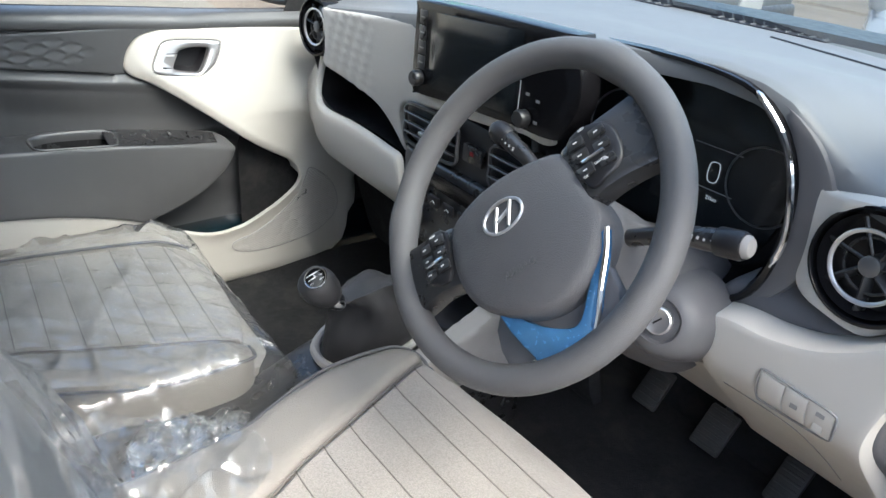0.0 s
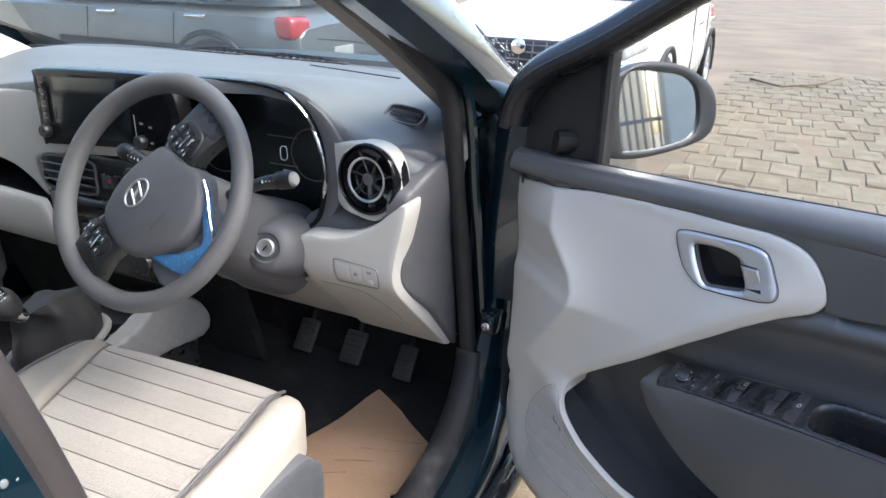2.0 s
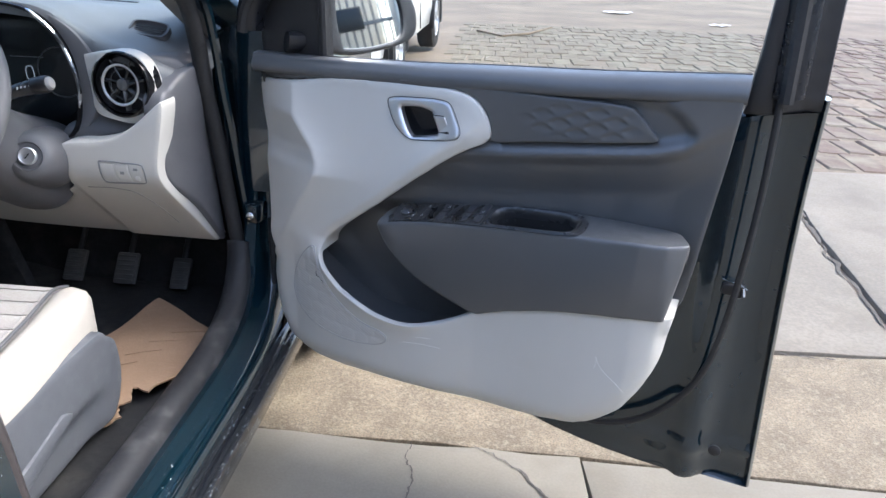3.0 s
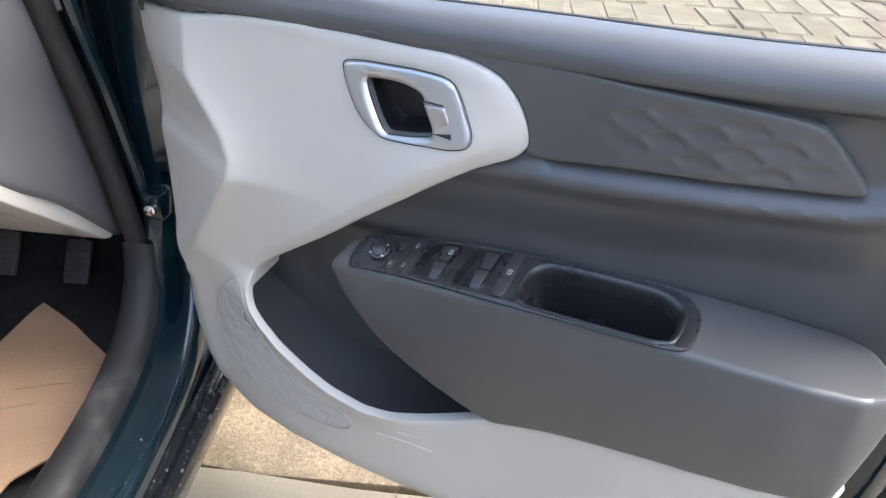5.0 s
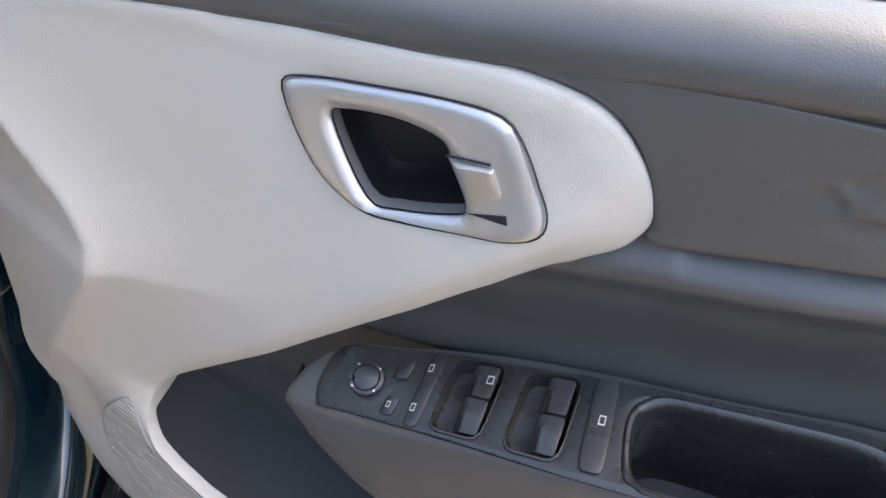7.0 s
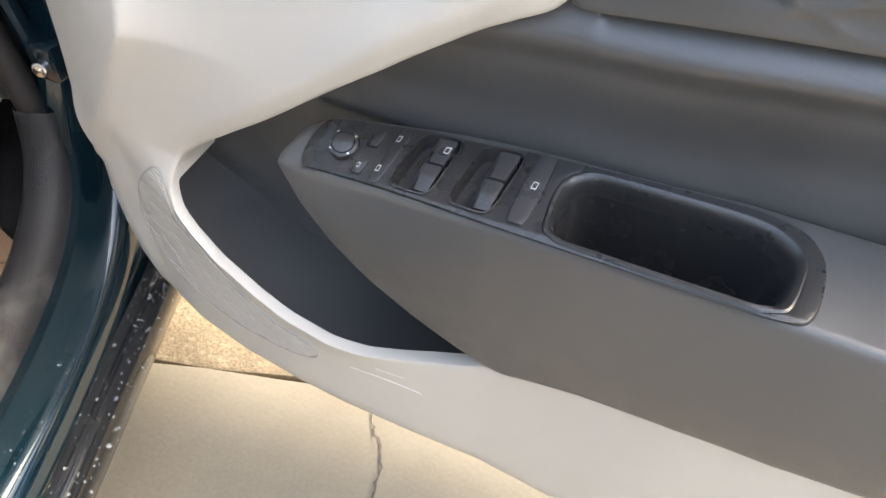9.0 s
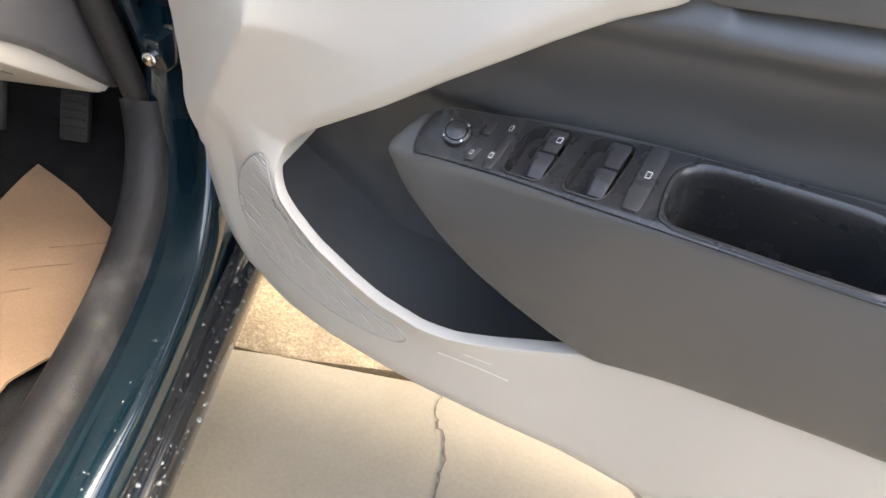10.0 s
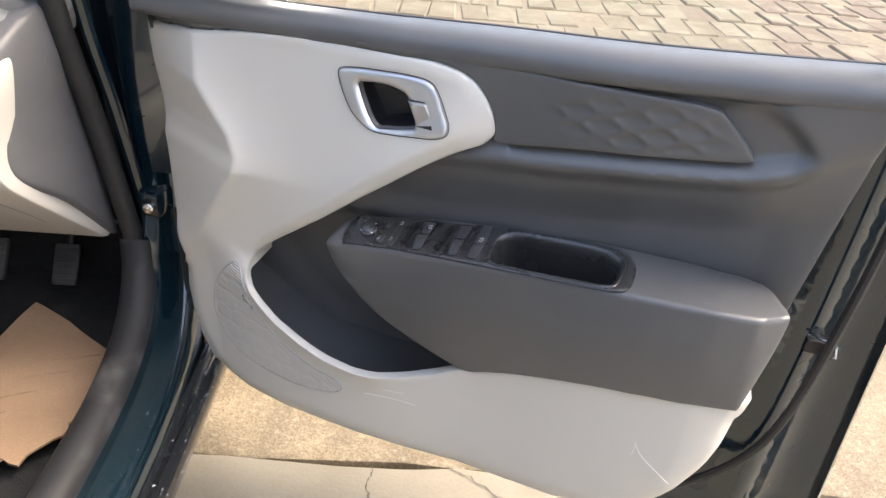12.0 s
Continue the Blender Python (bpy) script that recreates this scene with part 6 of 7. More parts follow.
# Bonnet paint duller than the body's, so that less sky reflects in it.
BONNET = mat("dull_teal_paint", (0.006, 0.02, 0.03), 0.4, metal=0.2, vary=0.15, spec=0.3, dirt=0.3, dirt_col=(0.05, 0.06, 0.06), dirt_scale=5)
# Pillar seal rubber: its lit, brown-grey look is put into the colour.
SEALG = mat("lit_seal_rubber", (0.035, 0.03, 0.03), 0.45, vary=0.15, scale=12)
BLACKP = mat("gloss_black_pillar", (0.008, 0.009, 0.011), 0.2, vary=0.1, coat=0.3, spec=0.4)
TINT = glass("tinted_glass", (0.7, 0.74, 0.73))

# ---- body shell round the cabin ----
body = thing("car_body", (0, 0.3, 0.15), "dark teal hatchback body with open driver side", "car")
part("floor_pan", sheet([(-0.7, -0.9), (0.7, -0.9), (0.7, 0.83), (-0.7, 0.83)], lambda x, y: 0.275 + 0.03 * math.exp(-(x / 0.13) ** 2), XY, step=0.05, r=0.0, skirt=0.0), CARPET, body, "black carpeted floor")
part("toe_board", sheet([(-0.7, 0.27), (0.7, 0.27), (0.7, 0.75), (-0.7, 0.75)], lambda x, z: -(0.82 + 0.3 * (z - 0.27)), XZ, step=0.06, r=0.0, skirt=0.0), CARPET, body)
mat_o = curve_pts([p for p in ((0.2, 0.68), (0.64, 0.68), (0.66, 0.1), (0.2, 0.1)) for _ in (0, 1)], 4)
part("firewall", sheet([(-0.75, 0.5), (0.75, 0.5), (0.75, 1.02), (-0.75, 1.02)], lambda x, z: -0.93, XZ, step=0.2, r=0, skirt=0), BLACK, body)

# sill: dark inner trim, painted step, black outer strip
def sill_line(x, z, y0=-0.55, y1=0.45, n=18):
    return [(x, y, z) for y in np.linspace(y0, y1, n)]


def rail(profile, path, name, m, label=""):
    """Sweeps a profile (x, z offsets) along a path of places."""
    return part(name, loft([[Vector((p[0] + x, p[1], p[2] + z)) for x, z in profile] for p in path], False), m, body, label)


kick = curve_pts([(0.742, -0.6, 0.37), (0.742, -0.2, 0.37), (0.742, 0.1, 0.372), (0.745, 0.3, 0.378), (0.742, 0.42, 0.388), (0.736, 0.51, 0.412), (0.728, 0.575, 0.455), (0.722, 0.605, 0.51)], 6, False)
rings = []
for i, p in enumerate(kick):
    p = Vector(p)
    a, b = Vector(kick[max(i - 1, 0)]), Vector(kick[min(i + 1, len(kick) - 1)])
    t = (b - a).normalized()
    nrm = Vector((0, -t.z, t.y))
    rings.append([p + Vector((x, 0, 0)) + nrm * h for x, h in curve_pts(((-0.03, -0.1), (-0.028, -0.04), (-0.024, -0.015), (-0.014, 0.002), (0.0, 0.0085), (0.014, 0.0085), (0.027, 0.003), (0.035, -0.008), (0.038, -0.024), (0.038, -0.05)), 3, False)])
part("sill_trim", loft(rings, False), DARKS, body, "charcoal scuffed sill trim")
rings = []
for i, p in enumerate(kick):
    p = Vector(p) + Vector((0, 0, -0.022))
    a, b = Vector(kick[max(i - 1, 0)]), Vector(kick[min(i + 1, len(kick) - 1)])
    t = (b - a).normalized()
    nrm = Vector((0, -t.z, t.y))
    rings.append([p + Vector((x, 0, 0)) + nrm * h for x, h in ((0.02, 0.0), (0.036, 0.004), (0.044, 0.003), (0.05, 0.006), (0.054, 0.0), (0.06, -0.016), (0.074, -0.029), (0.088, -0.031), (0.093, -0.028), (0.097, -0.036), (0.099, -0.05), (0.1, -0.1))])
rings.append([Vector((q.x, 0.645, 0.62)) for q in rings[-1]])
part("painted_step", loft(rings, False), PAINT, body, "dark teal painted door step")
rail([(-0.012, -0.012), (-0.01, 0.0), (-0.004, 0.005), (0.002, 0.003), (0.006, -0.004), (0.016, -0.003), (0.026, -0.008), (0.031, -0.018), (0.031, -0.03), (0.026, -0.05), (0.012, -0.09)], curve_pts([(0.842, -0.6, 0.302), (0.842, 0.1, 0.304), (0.844, 0.35, 0.308), (0.846, 0.5, 0.312), (0.846, 0.65, 0.314), (0.84, 0.95, 0.314)], 6, False), "sill_outer", BLACKP, "wet gloss black outer sill")
part("sill_seal", tube(curve_pts([(0.828, -0.6, 0.31), (0.828, 0.1, 0.312), (0.83, 0.35, 0.317), (0.83, 0.48, 0.33), (0.82, 0.57, 0.37), (0.805, 0.62, 0.45), (0.798, 0.64, 0.56)], 6, False), 0.007, 8), RUBBER, body, "black rubber sill seal")

# hinge pillar and A-pillar
pil = curve_pts([(0.7, 0.4), (0.7, 0.4), (0.69, 0.7), (0.672, 0.95), (0.672, 0.95), (0.8, 1.03), (0.86, 1.0), (0.865, 0.8), (0.865, 0.55), (0.85, 0.33), (0.85, 0.33), (0.75, 0.33)], 4)
part("hinge_pillar", sheet(pil, lambda x, z: -(0.645 + 0.02 * sm(0.74, 0.72, x) + 0.03 * sm(0.83, 0.86, x)), XZ, step=0.014, r=0.008, skirt=0.1), PAINTIN, body, "dark teal door hinge pillar")
seal_path = curve_pts([(0.726, 0.615, 0.5), (0.718, 0.61, 0.6), (0.71, 0.592, 0.75), (0.708, 0.565, 0.86), (0.71, 0.54, 0.96), (0.712, 0.5, 1.045), (0.712, 0.4, 1.11), (0.705, 0.2, 1.225), (0.67, -0.05, 1.36), (0.62, -0.3, 1.42)], 6, False)
part("door_opening_seal", tube(seal_path, 0.017, 10), RUBBER, body, "black door opening weatherstrip")
part("pillar_trim_seal", tube([(x + 0.028, y + 0.018, z) for x, y, z in seal_path], 0.01, 8), PAINTIN, body)
part("pillar_stud", lathe([(0.009, -0.004), (0.009, 0.002), (0.006, 0.004), (0.0, 0.004)], axis_pose((0.735, 0.603, 0.8), (0.3, -1, 0.1)), 18), RUBBER, body)


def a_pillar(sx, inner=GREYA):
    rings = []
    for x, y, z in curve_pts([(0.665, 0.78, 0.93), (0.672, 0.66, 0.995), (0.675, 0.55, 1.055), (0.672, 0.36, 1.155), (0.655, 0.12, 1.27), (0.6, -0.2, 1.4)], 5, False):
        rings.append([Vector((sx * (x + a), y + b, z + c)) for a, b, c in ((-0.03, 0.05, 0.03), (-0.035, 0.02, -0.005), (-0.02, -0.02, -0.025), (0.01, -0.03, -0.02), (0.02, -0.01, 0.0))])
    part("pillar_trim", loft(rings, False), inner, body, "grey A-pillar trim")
    rings = []
    for x, y, z in curve_pts([(0.74, 0.98, 0.93), (0.74, 0.82, 0.985), (0.742, 0.66, 1.045), (0.74, 0.5, 1.125), (0.725, 0.25, 1.24), (0.69, 0.0, 1.36), (0.62, -0.3, 1.44)], 5, False):
        rings.append([Vector((sx * (x + a), y + b, z + c)) for a, b, c in ((-0.05, 0.045, 0.03), (-0.022, 0.035, 0.036), (0.012, 0.012, 0.026), (0.03, -0.02, 0.0), (0.028, -0.042, -0.028), (0.0, -0.06, -0.045), (-0.035, -0.05, -0.045))])
    part("a_pillar", loft(rings, False), PAINT, body, "dark teal A-pillar with water drops")


# Same trim both sides; shade on the near one is put into its colour.
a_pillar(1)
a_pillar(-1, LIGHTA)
# windscreen, roof, bonnet, fenders
wsr = []
for t in np.linspace(0, 1, 8):
    z = 0.985 + 0.46 * t
    wsr.append([Vector((x, 0.985 - 0.17 * (x / 0.68) ** 2 - 1.02 * t + 0.12 * t * t, z + 0.02 * t * (1 - (x / 0.68) ** 2))) for x in np.linspace(-0.7, 0.7, 15)])
ws_bm = loft(wsr, False)
ws_bm.normal_update()
for fc in ws_bm.faces:
    if fc.normal.dot(Vector((0, -1, -0.5))) < 0:
        fc.normal_flip()
ws = part("windscreen", ws_bm, WSCREEN, body, "clear windscreen")
ws.visible_shadow = False
part("cowl", tube([(x, 0.975 - 0.17 * (x / 0.68) ** 2, 0.992) for x in np.linspace(-0.7, 0.7, 21)], 0.012, 8), RUBBER, body, "black cowl strip")
part("wiper", tube([(x, 1.03 - 0.17 * (x / 0.68) ** 2, 1.0) for x in np.linspace(-0.3, 0.35, 12)], 0.006, 6), RUBBER, body)
part("wiper", tube([(x, 1.035 - 0.17 * (x / 0.68) ** 2, 1.002) for x in np.linspace(-0.62, -0.25, 8)], 0.006, 6), RUBBER, body)
rf = curve_pts([(-0.58, -0.05), (-0.3, 0.06), (0, 0.09), (0.3, 0.06), (0.58, -0.05), (0.56, -1.6), (0, -1.75), (-0.56, -1.6)], 4)
part("roof", sheet(rf, lambda x, y: 1.5 - 0.08 * (x / 0.6) ** 4 - 0.05 * sm(-0.3, 0.1, y), XY, step=0.08, r=0.01, skirt=0.03), PAINT, body, "dark teal roof")
part("headliner", sheet(rf, lambda x, y: -(1.455 - 0.08 * (x / 0.6) ** 4 - 0.05 * sm(-0.3, 0.1, y)), lambda x, y, h: Vector((x, y, -h)), step=0.1, r=0.0, skirt=0.0), LIGHTA, body, "pale grey headliner")
bn = curve_pts([(-0.7, 1.02), (-0.7, 1.02), (-0.4, 1.11), (0, 1.13), (0.4, 1.11), (0.7, 1.02), (0.7, 1.02), (0.72, 1.5), (0.6, 1.85), (0.2, 1.95), (-0.2, 1.95), (-0.6, 1.85), (-0.72, 1.5)], 4)
part("bonnet", sheet(bn, lambda x, y: 0.99 - 0.03 * (x / 0.7) ** 2 - 0.05 * (y - 1.05) - 0.17 * sm(1.4, 2.0, y), XY, step=0.05, r=0.012, skirt=0.04), BONNET, body, "dark teal bonnet")
for sx in (1, -1):
    fo = curve_pts([(0.66, 0.33), (0.66, 0.33), (0.68, 0.95), (0.68, 0.95), (1.2, 0.97), (1.7, 0.88), (1.95, 0.75), (1.98, 0.5), (1.9, 0.3), (1.72, 0.3), (1.68, 0.5), (1.5, 0.64), (1.35, 0.66), (1.15, 0.6), (1.02, 0.45), (1.0, 0.3)], 4)
    part("front_wing", sheet(fo, lambda y, z: sx * 0.85 - sx * 0.12 * sm(0.75, 1.0, z) ** 2 - sx * 0.08 * sm(1.6, 2.0, y), lambda y, z, h: Vector((h, y, z)), step=0.06, r=0.008, skirt=0.02 * sx), PAINT, body, "dark teal front wing")
part("front_bumper", loft([[Vector((x, y + dy, z)) for x, y in ((-0.8, 1.7), (-0.74, 1.95), (-0.4, 2.08), (0.4, 2.08), (0.74, 1.95), (0.8, 1.7))] for z, dy in ((0.2, -0.04), (0.35, 0.0), (0.6, 0.0), (0.8, -0.08))], False), PAINT, body)


def road_wheel(x, y, r=0.29):
    w = part("wheel", lathe([(0.19, -0.09), (r - 0.02, -0.09), (r, -0.07), (r, 0.07), (r - 0.02, 0.09), (0.19, 0.09)], axis_pose((x, y, r), (1, 0, 0)), 40), RUBBER, body, "black tyre")
    part("rim", lathe([(0.19, -0.05), (0.19, 0.075), (0.17, 0.06), (0.05, 0.07), (0.0, 0.07)], axis_pose((x, y, r), (1 if x > 0 else -1, 0, 0)), 30), SATIN, w)


for wx in (0.75, -0.75):
    road_wheel(wx, 1.1)
    road_wheel(wx, -1.1)

# rear part: rear doors, B-pillars, tail
for sx in (1, -1):
    rd = curve_pts([(-0.36, 0.28), (-0.36, 0.28), (-0.375, 1.0), (-0.375, 1.0), (-1.0, 1.05), (-1.7, 1.06), (-1.75, 0.5), (-1.5, 0.3), (-1.38, 0.6), (-1.1, 0.66), (-0.85, 0.58), (-0.75, 0.28)], 3)
    part("rear_door", sheet(rd, lambda y, z: sx * (0.835 - 0.1 * ((z - 0.62) / 0.4) ** 2), lambda y, z, h: Vector((h, y, z)), step=0.05, r=0.01, skirt=0.05 * sx), PAINT, body, "dark teal rear door with water drops")
    rings = []
    for y, z, w in curve_pts([(-0.278, 0.36, 0.8), (-0.293, 0.7, 0.79), (-0.333, 0.95, 0.765), (-0.395, 1.2, 0.7), (-0.445, 1.42, 0.61)], 5, False):
        rings.append([Vector((sx * (w + a), y + b, z)) for a, b in ((-0.09, 0.0), (-0.03, 0.012), (0.01, 0.008), (0.03, -0.006), (0.04, -0.09), (-0.03, -0.13))])
    part("b_pillar", loft(rings, False), PAINT, body, "dark teal B-pillar with water drops")
    part("b_pillar_seal", tube([Vector((sx * (w - 0.005), y + 0.014, z)) for y, z, w in curve_pts([(-0.278, 0.36, 0.8), (-0.293, 0.7, 0.79), (-0.333, 0.95, 0.765), (-0.395, 1.2, 0.7), (-0.445, 1.42, 0.61)], 5, False)], 0.019, 10), SEALG, body, "thick dark rubber pillar seal")
    qg = [(-0.45, 1.0), (-1.35, 1.06), (-1.3, 1.3), (-0.9, 1.42), (-0.48, 1.42)]
    qp = part("rear_window", sheet(qg, lambda y, z: sx * (0.765 - 0.34 * (z - 1.0)), lambda y, z, h: Vector((h, y, z)), step=0.2, r=0, skirt=0), TINT, body, "rear side window")
    qp.visible_shadow = False
part("tailgate", sheet(curve_pts([p for p in ((-0.7, 0.3), (0.7, 0.3), (0.66, 1.0), (0.56, 1.44), (-0.56, 1.44), (-0.66, 1.0)) for _ in (0, 1)], 3), lambda x, z: 1.72 - 0.25 * sm(0.9, 1.44, z), XZ, step=0.12, r=0.01, skirt=0.0), PAINT, body)
bench = thing("rear_bench", (0, -1.2, 0.3), "cream rear bench seat", "car seat")
part("cushion", box((1.1, 0.45, 0.18), pose(0, -1.0, 0.46, 5), 0.05, 4), LEATHER, bench)
part("backrest", box((1.1, 0.14, 0.6), pose(0, -1.3, 0.8, -18), 0.05, 4), LEATHER, bench)

# door check and hinges on the pillar
for z in (0.577,):
    hg = part("hinge", box((0.036, 0.05, 0.045), pose(0.772, 0.63, z, 0, 0, -18), 0.006), PAINTIN, body, "painted door hinge")
    part("hinge_bolt", lathe([(0.009, 0), (0.009, 0.005), (0.006, 0.007), (0.0, 0.007)], axis_pose((0.766, 0.603, z - 0.002), (-0.1, -1, 0.1)), 18), CHROME, hg, "bright hinge bolt")

# closing trim at the passenger foot well and round the shell
part("kick_panel", sheet([(0.3, 0.27), (1.0, 0.27), (1.0, 0.95), (0.45, 0.95), (0.3, 0.6)], lambda y, z: -0.735, YZ, step=0.1, r=0.0, skirt=0.0), CARPET, body)
part("kick_panel", sheet([(0.62, 0.27), (1.0, 0.27), (1.0, 0.95), (0.66, 0.95)], lambda y, z: 0.705, YZ, step=0.1, r=0.0, skirt=0.0), CARPET, body)
part("side_sill", box((0.1, 1.9, 0.14), pose(-0.76, -0.2, 0.32), 0.02), PAINT, body)

# water drops on the paint
DROP = glass("water_drop", (0.95, 0.97, 0.97))
rw = random.Random(3)


def drops(name, n, place, r0, r1):
    V, F = [], []
    for _ in range(n):
        p, nn = place()
        m = axis_pose(p, nn, (0.3, 0.7, 0.64))
        r = rw.uniform(r0, r1) * (1.6 if rw.random() < 0.15 else 1.0)
        sx, sy = r * rw.uniform(0.8, 1.5), r * rw.uniform(0.8, 1.3)
        k = len(V)
        for h, q in ((0.0, 1.0), (0.45, 0.8), (0.6, 0.35)):
            V += [tuple(m @ Vector((sx * q * math.cos(a * math.pi / 4), sy * q * math.sin(a * math.pi / 4), h * r))) for a in range(8)]
        V.append(tuple(m @ Vector((0, 0, 0.65 * r))))
        for lv in range(2):
            F += [(k + lv * 8 + a, k + lv * 8 + (a + 1) % 8, k + lv * 8 + 8 + (a + 1) % 8, k + lv * 8 + 8 + a) for a in range(8)]
        F += [(k + 16 + a, k + 16 + (a + 1) % 8, k + 24) for a in range(8)]
    me = bpy.data.meshes.new(name)
    me.from_pydata(V, [], F)
    me.materials.append(WATER)
    me.shade_smooth()
    tagged(new(name, me), "small water drops on car paint", "water drops", kind="stuff")


WATER = mat("water", (0.3, 0.34, 0.35), 0.05, vary=0.1, alpha=0.42, spec=1.0)
def on_sill():
    y, k = rw.uniform(-0.5, 0.52), rw.uniform(0.0, 0.044)
    z = 0.3035 + lin(y, (-0.6, -0.002), (0.1, 0.0), (0.35, 0.004), (0.5, 0.016)) + lin(k, (0, 0.005), (0.01, -0.004), (0.036, -0.01), (0.046, -0.02))
    return Vector((0.842 + k, y, z)), (0.25, 0, 1)


def on_step():
    y, k = rw.uniform(-0.5, 0.4), rw.random()
    return Vector((0.795 + 0.034 * k, y, lin(y, (-0.6, 0.338), (0.1, 0.338), (0.3, 0.345), (0.42, 0.356)) - 0.007 * k)), (0.3, 0, 1)


drops("water_drops", 560, on_sill, 0.0006, 0.0018)
drops("water_drops", 160, on_step, 0.0006, 0.0015)


def on_pillar():
    t = rw.random()
    x, y, z = lin(t, (0, 0.742), (0.5, 0.74), (1, 0.7)), lin(t, (0, 0.82), (0.5, 0.5), (1, 0.0)), lin(t, (0, 0.985), (0.5, 1.125), (1, 1.36))
    k = rw.random()
    return Vector((x + 0.012 + 0.022 * k, y + 0.024 - 0.04 * k, z + 0.038 - 0.034 * k)), (0.6, 0.2, 0.6)


drops("water_drops", 160, on_pillar, 0.0012, 0.003)
drops("water_drops", 260, lambda: (Vector((0.836 - 0.1 * ((z - 0.62) / 0.4) ** 2, rw.uniform(-0.75, -0.38), z)) if (z := rw.uniform(0.6, 1.0)) else None, (1, 0, 0.2)), 0.0014, 0.004)


def on_b_pillar():
    z = rw.uniform(0.55, 1.0)
    y0, w0 = lin(z, (0.36, -0.278), (0.7, -0.293), (0.95, -0.333), (1.2, -0.395)), lin(z, (0.36, 0.8), (0.7, 0.79), (0.95, 0.765), (1.2, 0.7))
    k = rw.random()
    return Vector((w0 + 0.0325 + 0.009 * k, y0 - 0.01 - 0.078 * k, z)), (1, 0.1, 0.15)


drops("water_drops", 150, on_b_pillar, 0.0006, 0.0017)


# ---- yard ----
EARTH = mat("dusty_earth", (0.155, 0.122, 0.088), 0.95, vary=0.3, scale=0.8, grain=0.4, grain_scale=25, bump=0.8, bump_scale=18, dirt=0.5, dirt_col=(0.1, 0.08, 0.06), dirt_scale=0.6)
SLAB = mat("pale_concrete", (0.165, 0.146, 0.112), 0.85, vary=0.12, scale=2.5, grain=0.15, grain_scale=160, bump=0.15, bump_scale=120, dirt=0.5, dirt_col=(0.115, 0.097, 0.066), dirt_scale=2.2)
TANC = mat("brushed_tan_concrete", (0.175, 0.14, 0.094), 0.9, vary=0.25, scale=9, grain=0.65, grain_scale=190, bump=1.0, bump_scale=150, dirt=0.5, dirt_col=(0.27, 0.235, 0.17), dirt_scale=85)
GREYC = mat("grey_concrete", (0.165, 0.145, 0.115), 0.9, vary=0.15, scale=2, grain=0.3, grain_scale=90, bump=0.5, bump_scale=70, dirt=0.45, dirt_col=(0.105, 0.09, 0.068), dirt_scale=4.5)
CRACK = mat("crack_shadow", (0.07, 0.06, 0.05), 1.0, vary=0.2)


def piece_mat(name, cols, rough, bump):
    """Paver material whose colour differs from piece to piece."""
    m = mat(name, cols[0], rough, vary=0.25, scale=11, grain=0.55, grain_scale=60, bump=bump, bump_scale=38)
    nt = m.node_tree
    b = nt.nodes["Principled BSDF"]
    src = b.inputs["Base Color"].links[0].from_socket
    info, rp, mx = nt.nodes.new("ShaderNodeObjectInfo"), nt.nodes.new("ShaderNodeValToRGB"), nt.nodes.new("ShaderNodeMix")
    rp.color_ramp.interpolation = "CONSTANT"
    rp.color_ramp.elements[0].color, rp.color_ramp.elements[1].color = (*cols[0], 1), (*cols[1], 1)
    rp.color_ramp.elements[1].position = 0.3
    for k, c in enumerate(cols[2:]):
        e = rp.color_ramp.elements.new(0.5 + 0.2 * k)
        e.color = (*c, 1)
    mx.data_type, mx.blend_type = "RGBA", "MIX"
    mx.inputs[0].default_value = 0.5
    nt.links.new(info.outputs["Random"], rp.inputs[0])
    nt.links.new(src, mx.inputs[6])
    nt.links.new(rp.outputs[0], mx.inputs[7])
    nz, mr, mx2 = nt.nodes.new("ShaderNodeTexNoise"), nt.nodes.new("ShaderNodeMapRange"), nt.nodes.new("ShaderNodeMix")
    geo = nt.nodes.new("ShaderNodeNewGeometry")
    nz.inputs["Scale"].default_value, nz.inputs["Detail"].default_value = 4.5, 7.0
    mr.inputs[1].default_value, mr.inputs[2].default_value, mr.inputs[4].default_value = 0.46, 0.66, 0.85
    mx2.data_type = "RGBA"
    mx2.inputs[7].default_value = (0.165, 0.145, 0.106, 1)
    nt.links.new(geo.outputs["Position"], nz.inputs["Vector"])
    nt.links.new(nz.outputs[0], mr.inputs[0])
    nt.links.new(mr.outputs[0], mx2.inputs[0])
    nt.links.new(mx.outputs[2], mx2.inputs[6])
    nt.links.new(mx2.outputs[2], b.inputs["Base Color"])
    return m


PAVER = piece_mat("worn_paver", [(0.125, 0.103, 0.07), (0.132, 0.11, 0.077), (0.108, 0.088, 0.06), (0.14, 0.12, 0.087)], 0.9, 0.7)
REDPAVER = piece_mat("red_paver", [(0.11, 0.078, 0.058), (0.122, 0.09, 0.067), (0.094, 0.07, 0.052), (0.128, 0.104, 0.08)], 0.9, 0.7)

gbm = bmesh.new()
gv = {}
xs = [-400, -120, -40, -20, -10, -5, -2, 0, 2, 5, 10, 20, 40, 120, 400]
for i, x in enumerate(xs):
    for j, y in enumerate(xs):
        gv[i, j] = gbm.verts.new((x, y, -0.03))
for i in range(len(xs) - 1):
    for j in range(len(xs) - 1):
        gbm.faces.new((gv[i, j], gv[i + 1, j], gv[i + 1, j + 1], gv[i, j + 1]))
ground = part("ground", gbm, EARTH)
tagged(ground, "dusty brown earth yard", "ground", kind="structure")

pave = thing("pavement", (1.5, 0.6, 0), "cracked concrete slabs and worn pavers", "pavement", kind="structure")


